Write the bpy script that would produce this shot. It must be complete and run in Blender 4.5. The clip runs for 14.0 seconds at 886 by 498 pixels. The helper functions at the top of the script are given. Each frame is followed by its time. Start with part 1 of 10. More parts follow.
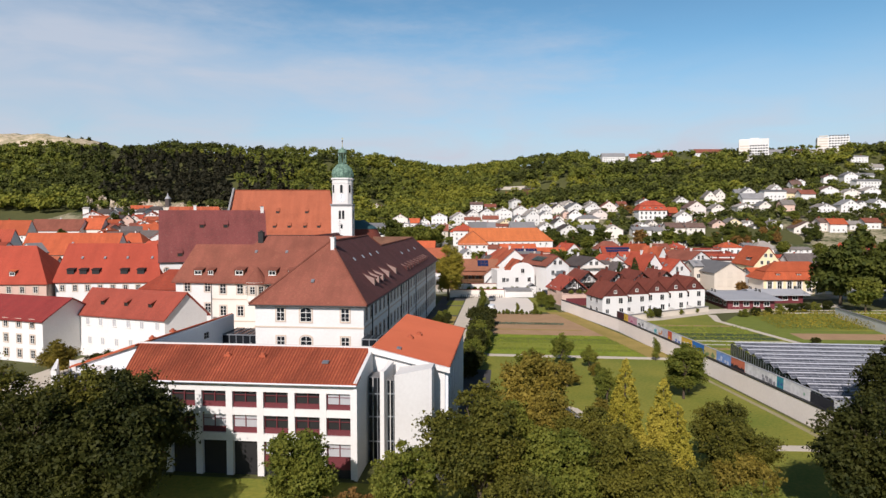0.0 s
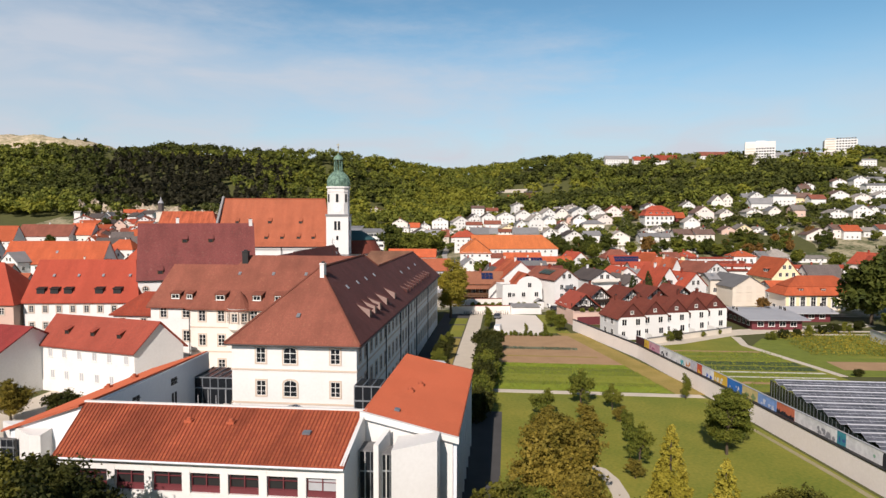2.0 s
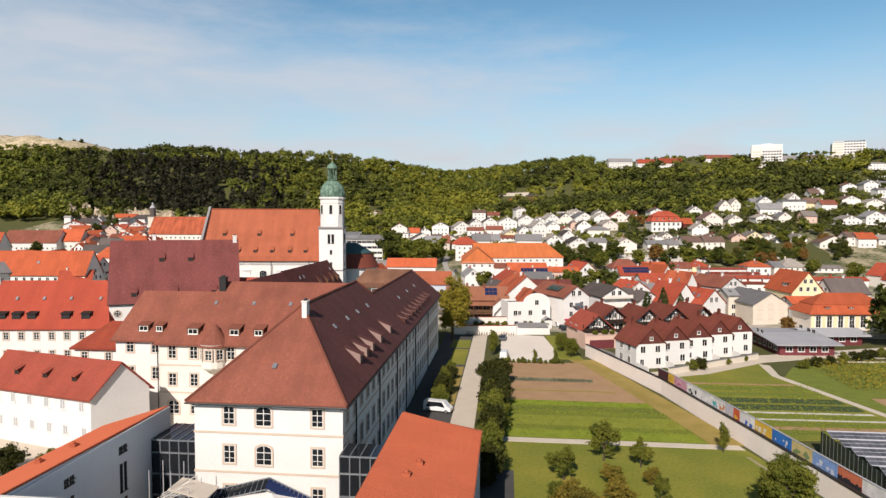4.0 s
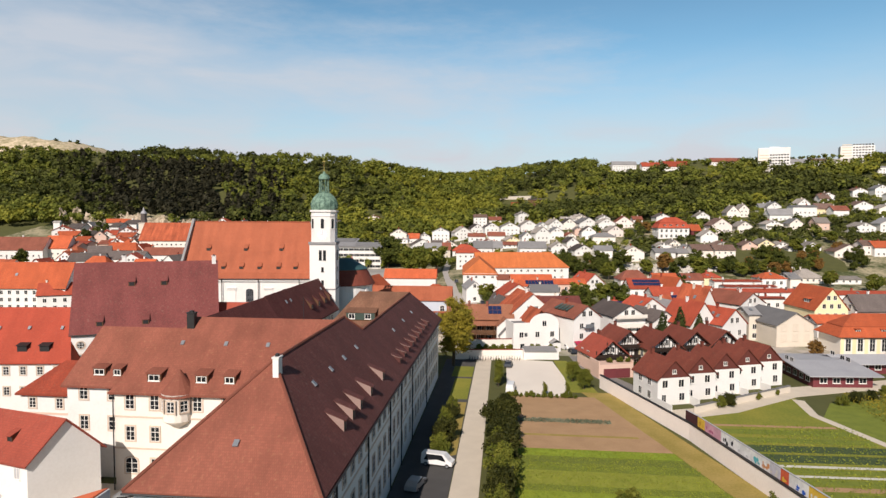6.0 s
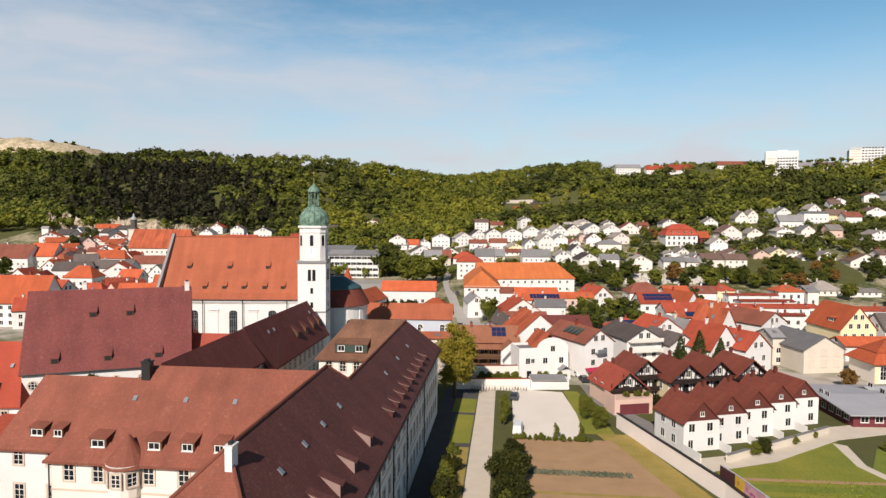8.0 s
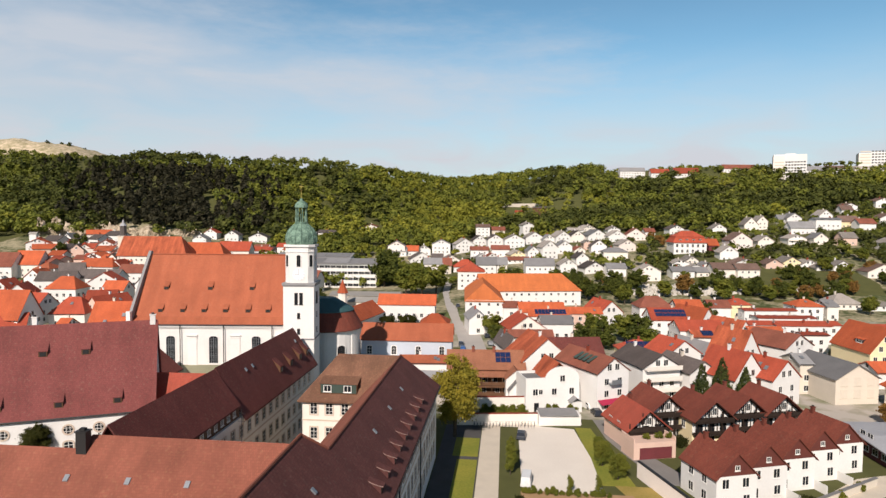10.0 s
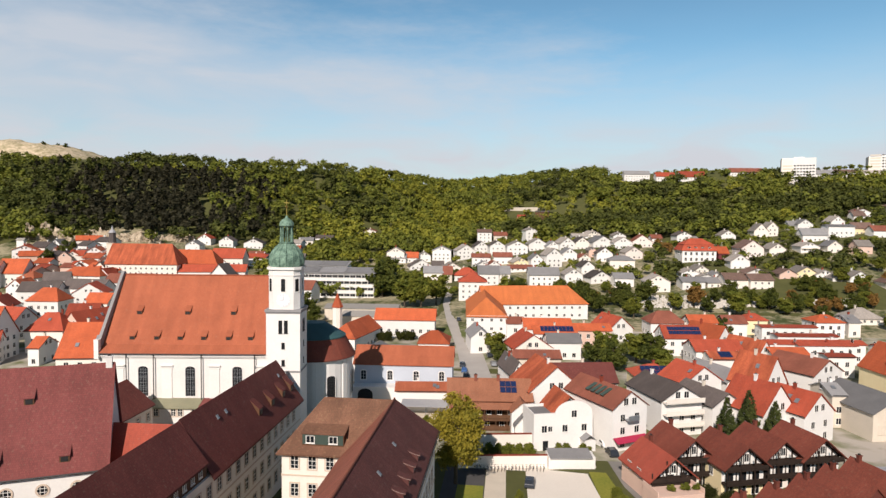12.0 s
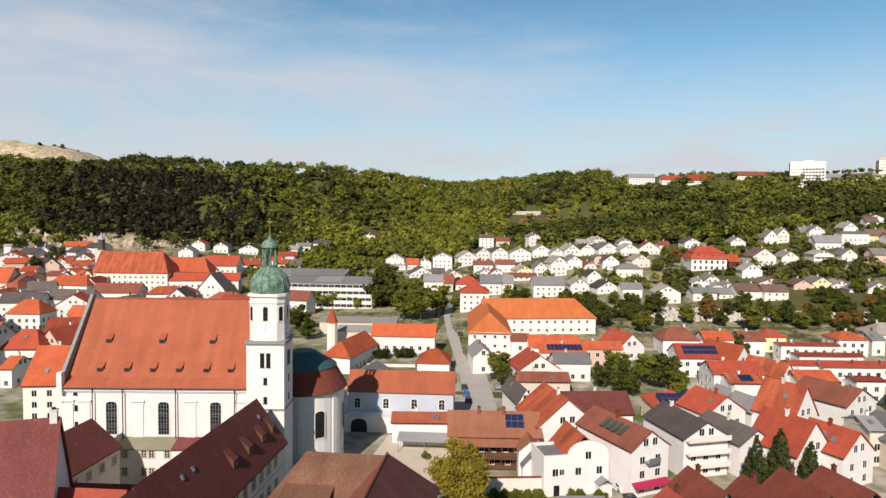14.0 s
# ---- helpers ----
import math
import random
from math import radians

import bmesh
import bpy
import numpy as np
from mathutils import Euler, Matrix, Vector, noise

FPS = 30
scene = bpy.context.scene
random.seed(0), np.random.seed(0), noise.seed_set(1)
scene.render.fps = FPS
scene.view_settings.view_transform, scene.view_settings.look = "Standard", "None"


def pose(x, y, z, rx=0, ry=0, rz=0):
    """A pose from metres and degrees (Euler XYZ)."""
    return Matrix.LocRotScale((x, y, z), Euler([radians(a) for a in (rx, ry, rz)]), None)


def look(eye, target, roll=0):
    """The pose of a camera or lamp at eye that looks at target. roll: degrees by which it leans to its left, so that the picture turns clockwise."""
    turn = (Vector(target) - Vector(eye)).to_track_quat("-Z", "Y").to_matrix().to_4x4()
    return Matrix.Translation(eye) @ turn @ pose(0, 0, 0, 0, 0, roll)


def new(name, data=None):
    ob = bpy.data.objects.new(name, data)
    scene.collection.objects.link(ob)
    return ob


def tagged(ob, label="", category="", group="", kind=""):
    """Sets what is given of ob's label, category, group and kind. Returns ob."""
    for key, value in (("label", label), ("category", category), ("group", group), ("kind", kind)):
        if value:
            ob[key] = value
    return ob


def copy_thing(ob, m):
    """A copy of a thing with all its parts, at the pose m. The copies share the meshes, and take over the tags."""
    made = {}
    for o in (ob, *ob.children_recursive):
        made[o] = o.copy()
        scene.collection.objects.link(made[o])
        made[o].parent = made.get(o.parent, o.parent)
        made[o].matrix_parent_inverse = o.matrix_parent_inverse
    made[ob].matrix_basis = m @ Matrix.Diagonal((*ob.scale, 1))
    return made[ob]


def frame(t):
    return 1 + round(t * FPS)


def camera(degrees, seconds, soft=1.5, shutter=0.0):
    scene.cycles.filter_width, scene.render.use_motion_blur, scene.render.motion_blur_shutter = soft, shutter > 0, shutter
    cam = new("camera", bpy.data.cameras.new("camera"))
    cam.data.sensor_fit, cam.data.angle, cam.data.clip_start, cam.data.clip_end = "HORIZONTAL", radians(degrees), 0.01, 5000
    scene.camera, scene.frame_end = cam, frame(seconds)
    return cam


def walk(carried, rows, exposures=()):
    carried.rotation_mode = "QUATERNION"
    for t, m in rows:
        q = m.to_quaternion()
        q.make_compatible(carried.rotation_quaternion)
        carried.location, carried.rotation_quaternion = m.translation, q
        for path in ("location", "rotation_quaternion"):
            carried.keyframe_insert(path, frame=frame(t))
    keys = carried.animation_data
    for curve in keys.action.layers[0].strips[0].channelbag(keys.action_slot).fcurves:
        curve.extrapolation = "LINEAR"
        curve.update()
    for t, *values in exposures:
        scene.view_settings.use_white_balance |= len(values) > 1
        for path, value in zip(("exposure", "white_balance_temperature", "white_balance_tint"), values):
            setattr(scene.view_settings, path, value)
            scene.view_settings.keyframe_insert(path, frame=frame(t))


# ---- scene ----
cam = camera(70.0, 14.0, 1.45)
PATH = [
    (0, (20.811, -90.018, 26.803), (10.697, 9.315, 21.274), 0.000),
    (1, (19.765, -83.846, 28.358), (9.668, 15.492, 22.873), 0.046),
    (2, (18.803, -77.481, 30.009), (8.715, 21.860, 24.566), 0.092),
    (3, (17.917, -70.951, 31.745), (7.831, 28.392, 26.339), 0.139),
    (4, (17.097, -64.285, 33.553), (7.005, 35.059, 28.182), 0.186),
    (5, (16.333, -57.510, 35.422), (6.228, 41.834, 30.082), 0.233),
    (6, (15.617, -50.656, 37.340), (5.490, 48.688, 32.027), 0.282),
    (7, (14.938, -43.749, 39.295), (4.783, 55.593, 34.007), 0.330),
    (8, (14.287, -36.818, 41.274), (4.096, 62.522, 36.008), 0.379),
    (9, (13.656, -29.891, 43.268), (3.421, 69.445, 38.020), 0.429),
    (10, (13.034, -22.997, 45.263), (2.748, 76.335, 40.029), 0.478),
    (11, (12.412, -16.162, 47.247), (2.067, 83.164, 42.026), 0.529),
    (12, (11.780, -9.416, 49.210), (1.369, 89.904, 43.997), 0.580),
    (13, (11.130, -2.786, 51.139), (0.645, 96.526, 45.931), 0.631),
    (14, (10.452, 3.700, 53.022), (-0.114, 103.003, 47.816), 0.683),
]
walk(cam, [(t, look(eye, target, roll)) for t, eye, target, roll in PATH], [(0, -0.04, 6400, 17), (3, 0.05, 6800, 16), (14, 0.05, 6850, 16)])

# ---- light ----
SUN = Vector((-0.27, -1.40, 1.0)).normalized()          # towards the sun
world = bpy.data.worlds.new("sky")
scene.world = world
world.use_nodes = True
nt = world.node_tree
nt.nodes.clear()
w_out = nt.nodes.new("ShaderNodeOutputWorld")
w_bg = nt.nodes.new("ShaderNodeBackground")
w_sky = nt.nodes.new("ShaderNodeTexSky")
w_sky.sky_type = "NISHITA"
w_sky.sun_disc = False
w_sky.sun_elevation = math.asin(SUN.z)
w_sky.sun_rotation = math.atan2(SUN.x, SUN.y)
w_sky.air_density, w_sky.dust_density, w_sky.ozone_density = 1.0, 0.4, 0.9
w_bg.inputs["Strength"].default_value = 0.083
# thin high cloud: a veil over the low sky, whose upper edge climbs to one side
w_co = nt.nodes.new("ShaderNodeTexCoord")
w_map = nt.nodes.new("ShaderNodeMapping")
w_map.inputs["Scale"].default_value = (1.0, 1.3, 4.0)
w_map.inputs["Rotation"].default_value = (0.0, 0.12, 0.3)
w_noise = nt.nodes.new("ShaderNodeTexNoise")
w_noise.inputs["Scale"].default_value = 2.6
w_noise.inputs["Detail"].default_value = 9.0
w_noise.inputs["Roughness"].default_value = 0.62
w_side = nt.nodes.new("ShaderNodeVectorMath")
w_side.operation = "DOT_PRODUCT"
w_side.inputs[1].default_value = (-0.26, -0.03, -1.0)
w_edge = nt.nodes.new("ShaderNodeMath")
w_edge.operation = "MULTIPLY_ADD"
w_edge.inputs[1].default_value = 0.42
w_ramp = nt.nodes.new("ShaderNodeMapRange")
w_ramp.interpolation_type = "SMOOTHSTEP"
w_ramp.inputs["From Min"].default_value = -0.13
w_ramp.inputs["From Max"].default_value = 0.10
w_ramp.inputs["To Max"].default_value = 0.78
w_sep = nt.nodes.new("ShaderNodeSeparateXYZ")
w_low = nt.nodes.new("ShaderNodeMapRange")
w_low.interpolation_type = "SMOOTHSTEP"
w_low.inputs["From Min"].default_value = 0.06
w_low.inputs["From Max"].default_value = 0.27
w_low.inputs["To Min"].default_value = 1.0
w_low.inputs["To Max"].default_value = 0.05
w_add = nt.nodes.new("ShaderNodeMath")
w_add.operation = "MAXIMUM"
w_mix = nt.nodes.new("ShaderNodeMixRGB")
w_mix.inputs["Color2"].default_value = (7.0, 7.7, 8.45, 1)
nt.links.new(w_co.outputs["Generated"], w_map.inputs["Vector"])
nt.links.new(w_map.outputs["Vector"], w_noise.inputs["Vector"])
nt.links.new(w_co.outputs["Generated"], w_side.inputs[0])
nt.links.new(w_noise.outputs["Fac"], w_edge.inputs[0])
nt.links.new(w_side.outputs["Value"], w_edge.inputs[2])
nt.links.new(w_edge.outputs["Value"], w_ramp.inputs["Value"])
nt.links.new(w_co.outputs["Generated"], w_sep.inputs["Vector"])
nt.links.new(w_sep.outputs["Z"], w_low.inputs["Value"])
nt.links.new(w_ramp.outputs["Result"], w_add.inputs[0])
nt.links.new(w_low.outputs["Result"], w_add.inputs[1])
# fine streaks thin the veil unevenly
w_wisp = nt.nodes.new("ShaderNodeTexNoise")
w_wisp.inputs["Scale"].default_value, w_wisp.inputs["Detail"].default_value, w_wisp.inputs["Distortion"].default_value = 5.5, 7.0, 0.5
w_thin = nt.nodes.new("ShaderNodeMapRange")
w_thin.inputs["From Min"].default_value, w_thin.inputs["From Max"].default_value = 0.35, 0.62
w_thin.inputs["To Min"].default_value, w_thin.inputs["To Max"].default_value = 0.70, 1.05
w_veil = nt.nodes.new("ShaderNodeMath")
w_veil.operation = "MULTIPLY"
nt.links.new(w_map.outputs["Vector"], w_wisp.inputs["Vector"])
nt.links.new(w_wisp.outputs["Fac"], w_thin.inputs["Value"])
nt.links.new(w_add.outputs["Value"], w_veil.inputs[0])
nt.links.new(w_thin.outputs["Result"], w_veil.inputs[1])
nt.links.new(w_veil.outputs["Value"], w_mix.inputs["Fac"])
w_tint = nt.nodes.new("ShaderNodeMixRGB")
w_tint.blend_type = "MULTIPLY"
w_tint.inputs["Fac"].default_value = 1.0
w_tint.inputs["Color2"].default_value = (0.80, 1.33, 1.46, 1)
w_zen = nt.nodes.new("ShaderNodeMapRange")
w_zen.interpolation_type = "SMOOTHSTEP"
w_zen.inputs["From Min"].default_value, w_zen.inputs["From Max"].default_value = 0.20, 0.72
w_deep = nt.nodes.new("ShaderNodeMixRGB")
w_deep.inputs["Color1"].default_value, w_deep.inputs["Color2"].default_value = (0.81, 1.34, 1.43, 1), (0.22, 0.38, 0.46, 1)
nt.links.new(w_sep.outputs["Z"], w_zen.inputs["Value"])
nt.links.new(w_zen.outputs["Result"], w_deep.inputs["Fac"])
nt.links.new(w_deep.outputs["Color"], w_tint.inputs["Color2"])
nt.links.new(w_sky.outputs["Color"], w_tint.inputs["Color1"])
nt.links.new(w_tint.outputs["Color"], w_mix.inputs["Color1"])
nt.links.new(w_mix.outputs["Color"], w_bg.inputs["Color"])
nt.links.new(w_bg.outputs["Background"], w_out.inputs["Surface"])
sun = new("sun", bpy.data.lights.new("sun", "SUN"))
sun.data.energy, sun.data.angle, sun.data.color = 5.35, radians(0.5), (1.0, 0.94, 0.86)
sun.matrix_world = look(SUN * 100, (0, 0, 0))


# ---- materials ----
def material(name, color, second=None, scale=1.0, rough=0.85, metal=0.0, bump=0.0, fine=12.0, vary=0.0, spread=0.5, spec=0.3):
    """Two-scale noise between two colours, with relief and a shift of value from object to object."""
    m = bpy.data.materials.new(name)
    m.use_nodes = True
    n, l = m.node_tree.nodes, m.node_tree.links
    b = n["Principled BSDF"]
    b.inputs["Roughness"].default_value, b.inputs["Metallic"].default_value = rough, metal
    b.inputs["Specular IOR Level"].default_value = spec
    second = second or tuple(c * 0.8 for c in color)
    geo = n.new("ShaderNodeNewGeometry")
    big, small = n.new("ShaderNodeTexNoise"), n.new("ShaderNodeTexNoise")
    big.inputs["Scale"].default_value, small.inputs["Scale"].default_value = scale, scale * fine
    big.inputs["Detail"].default_value = small.inputs["Detail"].default_value = 4.0
    for t in (big, small):
        l.new(geo.outputs["Position"], t.inputs["Vector"])
    add = n.new("ShaderNodeMath")
    add.operation = "MULTIPLY_ADD"
    add.inputs[1].default_value = 0.45
    l.new(small.outputs["Fac"], add.inputs[0])
    half = n.new("ShaderNodeMath")
    half.operation = "MULTIPLY"
    half.inputs[1].default_value = 0.55
    l.new(big.outputs["Fac"], half.inputs[0])
    l.new(half.outputs["Value"], add.inputs[2])
    rng = n.new("ShaderNodeMapRange")
    rng.inputs["From Min"].default_value, rng.inputs["From Max"].default_value = 0.5 - spread * 0.4, 0.5 + spread * 0.4
    l.new(add.outputs["Value"], rng.inputs["Value"])
    mix = n.new("ShaderNodeMixRGB")
    mix.inputs["Color1"].default_value, mix.inputs["Color2"].default_value = (*second, 1), (*color, 1)
    l.new(rng.outputs["Result"], mix.inputs["Fac"])
    last = mix.outputs["Color"]
    if vary:
        info, hsv, to = n.new("ShaderNodeObjectInfo"), n.new("ShaderNodeHueSaturation"), n.new("ShaderNodeMapRange")
        to.inputs["To Min"].default_value, to.inputs["To Max"].default_value = 1 - vary, 1 + vary
        l.new(info.outputs["Random"], to.inputs["Value"])
        l.new(to.outputs["Result"], hsv.inputs["Value"])
        l.new(last, hsv.inputs["Color"])
        last = hsv.outputs["Color"]
    l.new(last, b.inputs["Base Color"])
    if bump:
        bp = n.new("ShaderNodeBump")
        bp.inputs["Strength"].default_value, bp.inputs["Distance"].default_value = bump, 0.1
        l.new(add.outputs["Value"], bp.inputs["Height"])
        l.new(bp.outputs["Normal"], b.inputs["Normal"])
    return m


def roof_material(name, color, second, vary=0.08, stain=0.35, tile=(0.2, 0.3), lichen=(0.3, 0.26, 0.2), streaks=(0.90, 1.07)):
    """Clay tiles laid in courses: joints and relief by the roof's own metre grid, weathering in patches."""
    m = bpy.data.materials.new(name)
    m.use_nodes = True
    n, l = m.node_tree.nodes, m.node_tree.links
    b = n["Principled BSDF"]
    b.inputs["Roughness"].default_value = 0.85
    b.inputs["Specular IOR Level"].default_value = 0.25
    uv, geo = n.new("ShaderNodeUVMap"), n.new("ShaderNodeNewGeometry")
    brick = n.new("ShaderNodeTexBrick")
    brick.inputs["Scale"].default_value = 1.0
    brick.inputs["Brick Width"].default_value, brick.inputs["Row Height"].default_value = tile
    brick.inputs["Mortar Size"].default_value = 0.02
    brick.inputs["Color1"].default_value, brick.inputs["Color2"].default_value = (*color, 1), (*second, 1)
    brick.inputs["Mortar"].default_value = (*[c * 0.9 for c in second], 1)
    l.new(uv.outputs["UV"], brick.inputs["Vector"])
    patch, grit = n.new("ShaderNodeTexNoise"), n.new("ShaderNodeTexNoise")
    patch.inputs["Scale"].default_value, patch.inputs["Detail"].default_value = 0.22, 6.0
    grit.inputs["Scale"].default_value, grit.inputs["Detail"].default_value = 2.6, 5.0
    for t in (patch, grit):
        l.new(geo.outputs["Position"], t.inputs["Vector"])
    pr = n.new("ShaderNodeMapRange")
    pr.inputs["From Min"].default_value, pr.inputs["From Max"].default_value = 0.42, 0.75
    pr.inputs["To Max"].default_value = stain
    l.new(patch.outputs["Fac"], pr.inputs["Value"])
    mix = n.new("ShaderNodeMixRGB")
    mix.inputs["Color2"].default_value = (*[c * 0.55 for c in second], 1)
    l.new(pr.outputs["Result"], mix.inputs["Fac"])
    l.new(brick.outputs["Color"], mix.inputs["Color1"])
    gr = n.new("ShaderNodeMapRange")
    gr.inputs["From Min"].default_value, gr.inputs["From Max"].default_value = 0.58, 0.8
    gr.inputs["To Max"].default_value = stain * 0.6
    l.new(grit.outputs["Fac"], gr.inputs["Value"])
    mix2 = n.new("ShaderNodeMixRGB")
    mix2.inputs["Color2"].default_value = (*lichen, 1)
    l.new(gr.outputs["Result"], mix2.inputs["Fac"])
    l.new(mix.outputs["Color"], mix2.inputs["Color1"])
    info, hsv, to = n.new("ShaderNodeObjectInfo"), n.new("ShaderNodeHueSaturation"), n.new("ShaderNodeMapRange")
    to.inputs["To Min"].default_value, to.inputs["To Max"].default_value = 1 - vary, 1 + vary
    l.new(info.outputs["Random"], to.inputs["Value"])
    l.new(to.outputs["Result"], hsv.inputs["Value"])
    l.new(mix2.outputs["Color"], hsv.inputs["Color"])
    smap, streak, sr, mul = n.new("ShaderNodeMapping"), n.new("ShaderNodeTexNoise"), n.new("ShaderNodeMapRange"), n.new("ShaderNodeMixRGB")
    smap.inputs["Scale"].default_value = (0.5, 0.06, 1.0)
    streak.inputs["Scale"].default_value, streak.inputs["Detail"].default_value = 1.0, 4.0
    sr.inputs["From Min"].default_value, sr.inputs["From Max"].default_value = 0.35, 0.68
    sr.inputs["To Min"].default_value, sr.inputs["To Max"].default_value = streaks
    mul.blend_type = "MULTIPLY"
    mul.inputs["Fac"].default_value = 1.0
    l.new(uv.outputs["UV"], smap.inputs["Vector"])
    l.new(smap.outputs["Vector"], streak.inputs["Vector"])
    l.new(streak.outputs["Fac"], sr.inputs["Value"])
    l.new(sr.outputs["Result"], mul.inputs["Color2"])
    l.new(hsv.outputs["Color"], mul.inputs["Color1"])
    l.new(mul.outputs["Color"], b.inputs["Base Color"])
    bp = n.new("ShaderNodeBump")
    bp.inputs["Strength"].default_value, bp.inputs["Distance"].default_value = 0.3, 0.02
    l.new(brick.outputs["Fac"], bp.inputs["Height"])
    bp.invert = True
    l.new(bp.outputs["Normal"], b.inputs["Normal"])
    return m


def leaf_material(name, color, second):
    """Foliage whose colour differs from leaf clump to leaf clump and from tree to tree."""
    m = bpy.data.materials.new(name)
    m.use_nodes = True
    n, l = m.node_tree.nodes, m.node_tree.links
    b = n["Principled BSDF"]
    b.inputs["Roughness"].default_value = 0.7
    b.inputs["Specular IOR Level"].default_value = 0.2
    geo, info = n.new("ShaderNodeNewGeometry"), n.new("ShaderNodeObjectInfo")
    noise_big = n.new("ShaderNodeTexNoise")
    noise_big.inputs["Scale"].default_value = 0.22
    l.new(geo.outputs["Position"], noise_big.inputs["Vector"])
    mix = n.new("ShaderNodeMixRGB")
    mix.inputs["Color1"].default_value, mix.inputs["Color2"].default_value = (*color, 1), (*second, 1)
    s = n.new("ShaderNodeMath")
    s.operation = "MULTIPLY_ADD"
    s.inputs[1].default_value = 0.5
    l.new(geo.outputs["Random Per Island"], s.inputs[0])
    r = n.new("ShaderNodeMapRange")
    r.inputs["From Min"].default_value, r.inputs["From Max"].default_value = 0.35, 0.7
    r.inputs["To Max"].default_value = 0.6
    l.new(noise_big.outputs["Fac"], r.inputs["Value"])
    l.new(r.outputs["Result"], s.inputs[2])
    l.new(s.outputs["Value"], mix.inputs["Fac"])
    l.new(mix.outputs["Color"], b.inputs["Base Color"])
    back = n.new("ShaderNodeBsdfTranslucent")
    l.new(mix.outputs["Color"], back.inputs["Color"])
    both = n.new("ShaderNodeMixShader")
    both.inputs["Fac"].default_value = 0.25
    l.new(b.outputs["BSDF"], both.inputs[1])
    l.new(back.outputs["BSDF"], both.inputs[2])
    l.new(both.outputs["Shader"], n["Material Output"].inputs["Surface"])
    return m


PLASTER = material("plaster_white", (0.725, 0.71, 0.685), (0.64, 0.62, 0.59), 0.25, 0.9, bump=0.05, vary=0.04)
CREAM = material("plaster_cream", (0.76, 0.705, 0.635), (0.68, 0.62, 0.55), 0.25, 0.9, bump=0.05, vary=0.04)
PINK = material("plaster_pink", (0.66, 0.47, 0.38), (0.58, 0.40, 0.33), 0.3, 0.9, bump=0.05, vary=0.05)
ROSE = material("plaster_rose", (0.74, 0.655, 0.60), (0.68, 0.59, 0.54), 0.3, 0.9, bump=0.05, vary=0.05)
YELLOW = material("plaster_yellow", (0.78, 0.66, 0.42), (0.71, 0.59, 0.36), 0.3, 0.9, bump=0.05, vary=0.06)
BEIGE = material("plaster_beige", (0.62, 0.55, 0.46), (0.54, 0.48, 0.40), 0.3, 0.9, bump=0.05, vary=0.05)
RENDER_GREY = material("plaster_cool_white", (0.74, 0.76, 0.78), (0.66, 0.68, 0.71), 0.2, 0.9, bump=0.04)
STONE = material("sandstone_trim", (0.60, 0.49, 0.39), (0.50, 0.40, 0.32), 0.8, 0.9, bump=0.1)
CLIFF = material("limestone", (0.50, 0.42, 0.32), (0.20, 0.155, 0.10), 0.22, 0.95, bump=0.8, fine=5.0, spread=0.3)
GLASS = material("window_glass", (0.018, 0.02, 0.024), (0.01, 0.012, 0.014), 0.6, 0.15, spec=0.35)
FRAME_W = material("window_frame_white", (0.78, 0.76, 0.72), None, 2.0, 0.6)
DARK = material("dark_metal", (0.035, 0.034, 0.034), None, 1.0, 0.5, metal=0.3)
STEEL = material("grey_steel", (0.35, 0.37, 0.39), (0.25, 0.27, 0.29), 0.5, 0.45, metal=0.6)
BLIND = material("grey_blind", (0.42, 0.42, 0.43), (0.36, 0.36, 0.37), 1.5, 0.7)
MAROON = material("maroon_panel", (0.16, 0.035, 0.04), (0.12, 0.03, 0.035), 0.8, 0.6)
COPPER = material("green_copper", (0.22, 0.34, 0.26), (0.055, 0.105, 0.08), 1.1, 0.7, metal=0.2, bump=0.15, fine=4.0, spread=0.35)
GOLD = material("gilded_metal", (0.7, 0.5, 0.15), None, 2.0, 0.3, metal=1.0)
WOOD = material("brown_timber", (0.13, 0.06, 0.03), (0.08, 0.04, 0.02), 1.0, 0.75, bump=0.1)
SOLAR = material("solar_cell", (0.02, 0.035, 0.10), (0.012, 0.02, 0.06), 1.5, 0.15, spec=0.6)
SLATE = material("slate_grey_sheet", (0.23, 0.225, 0.225), (0.17, 0.167, 0.167), 0.3, 0.7, vary=0.3)
R_ORANGE = roof_material("tiles_bright_orange", (0.51, 0.112, 0.042), (0.40, 0.087, 0.036), 0.25, 0.4)
R_RED = roof_material("tiles_red", (0.42, 0.076, 0.038), (0.31, 0.06, 0.033), 0.28, 0.35)
R_BRIGHT = roof_material("tiles_light_orange", (0.56, 0.165, 0.05), (0.47, 0.13, 0.045), 0.08, 0.25)
R_CHURCH = roof_material("tiles_church_orange", (0.405, 0.118, 0.058), (0.345, 0.098, 0.05), 0.03, 0.35)
R_BROWN = roof_material("tiles_brown", (0.28, 0.092, 0.06), (0.227, 0.076, 0.05), 0.08, 0.5, lichen=(0.40, 0.23, 0.12))
# dark brown for the slope turned from the sun, its shade put into the colour
R_SHADE_SIDE = roof_material("tiles_shade_brown", (0.138, 0.047, 0.041), (0.10, 0.036, 0.032), 0.05, 0.45, lichen=(0.26, 0.2, 0.17))
R_CRIMSON = roof_material("tiles_crimson", (0.30, 0.042, 0.036), (0.24, 0.036, 0.032), 0.05, 0.25)
R_ANNEXE = roof_material("tiles_warm_red", (0.36, 0.075, 0.046), (0.29, 0.062, 0.04), 0.05, 0.3)
R_CLOISTER = roof_material("tiles_dark_maroon", (0.165, 0.045, 0.038), (0.125, 0.036, 0.03), 0.05, 0.4)
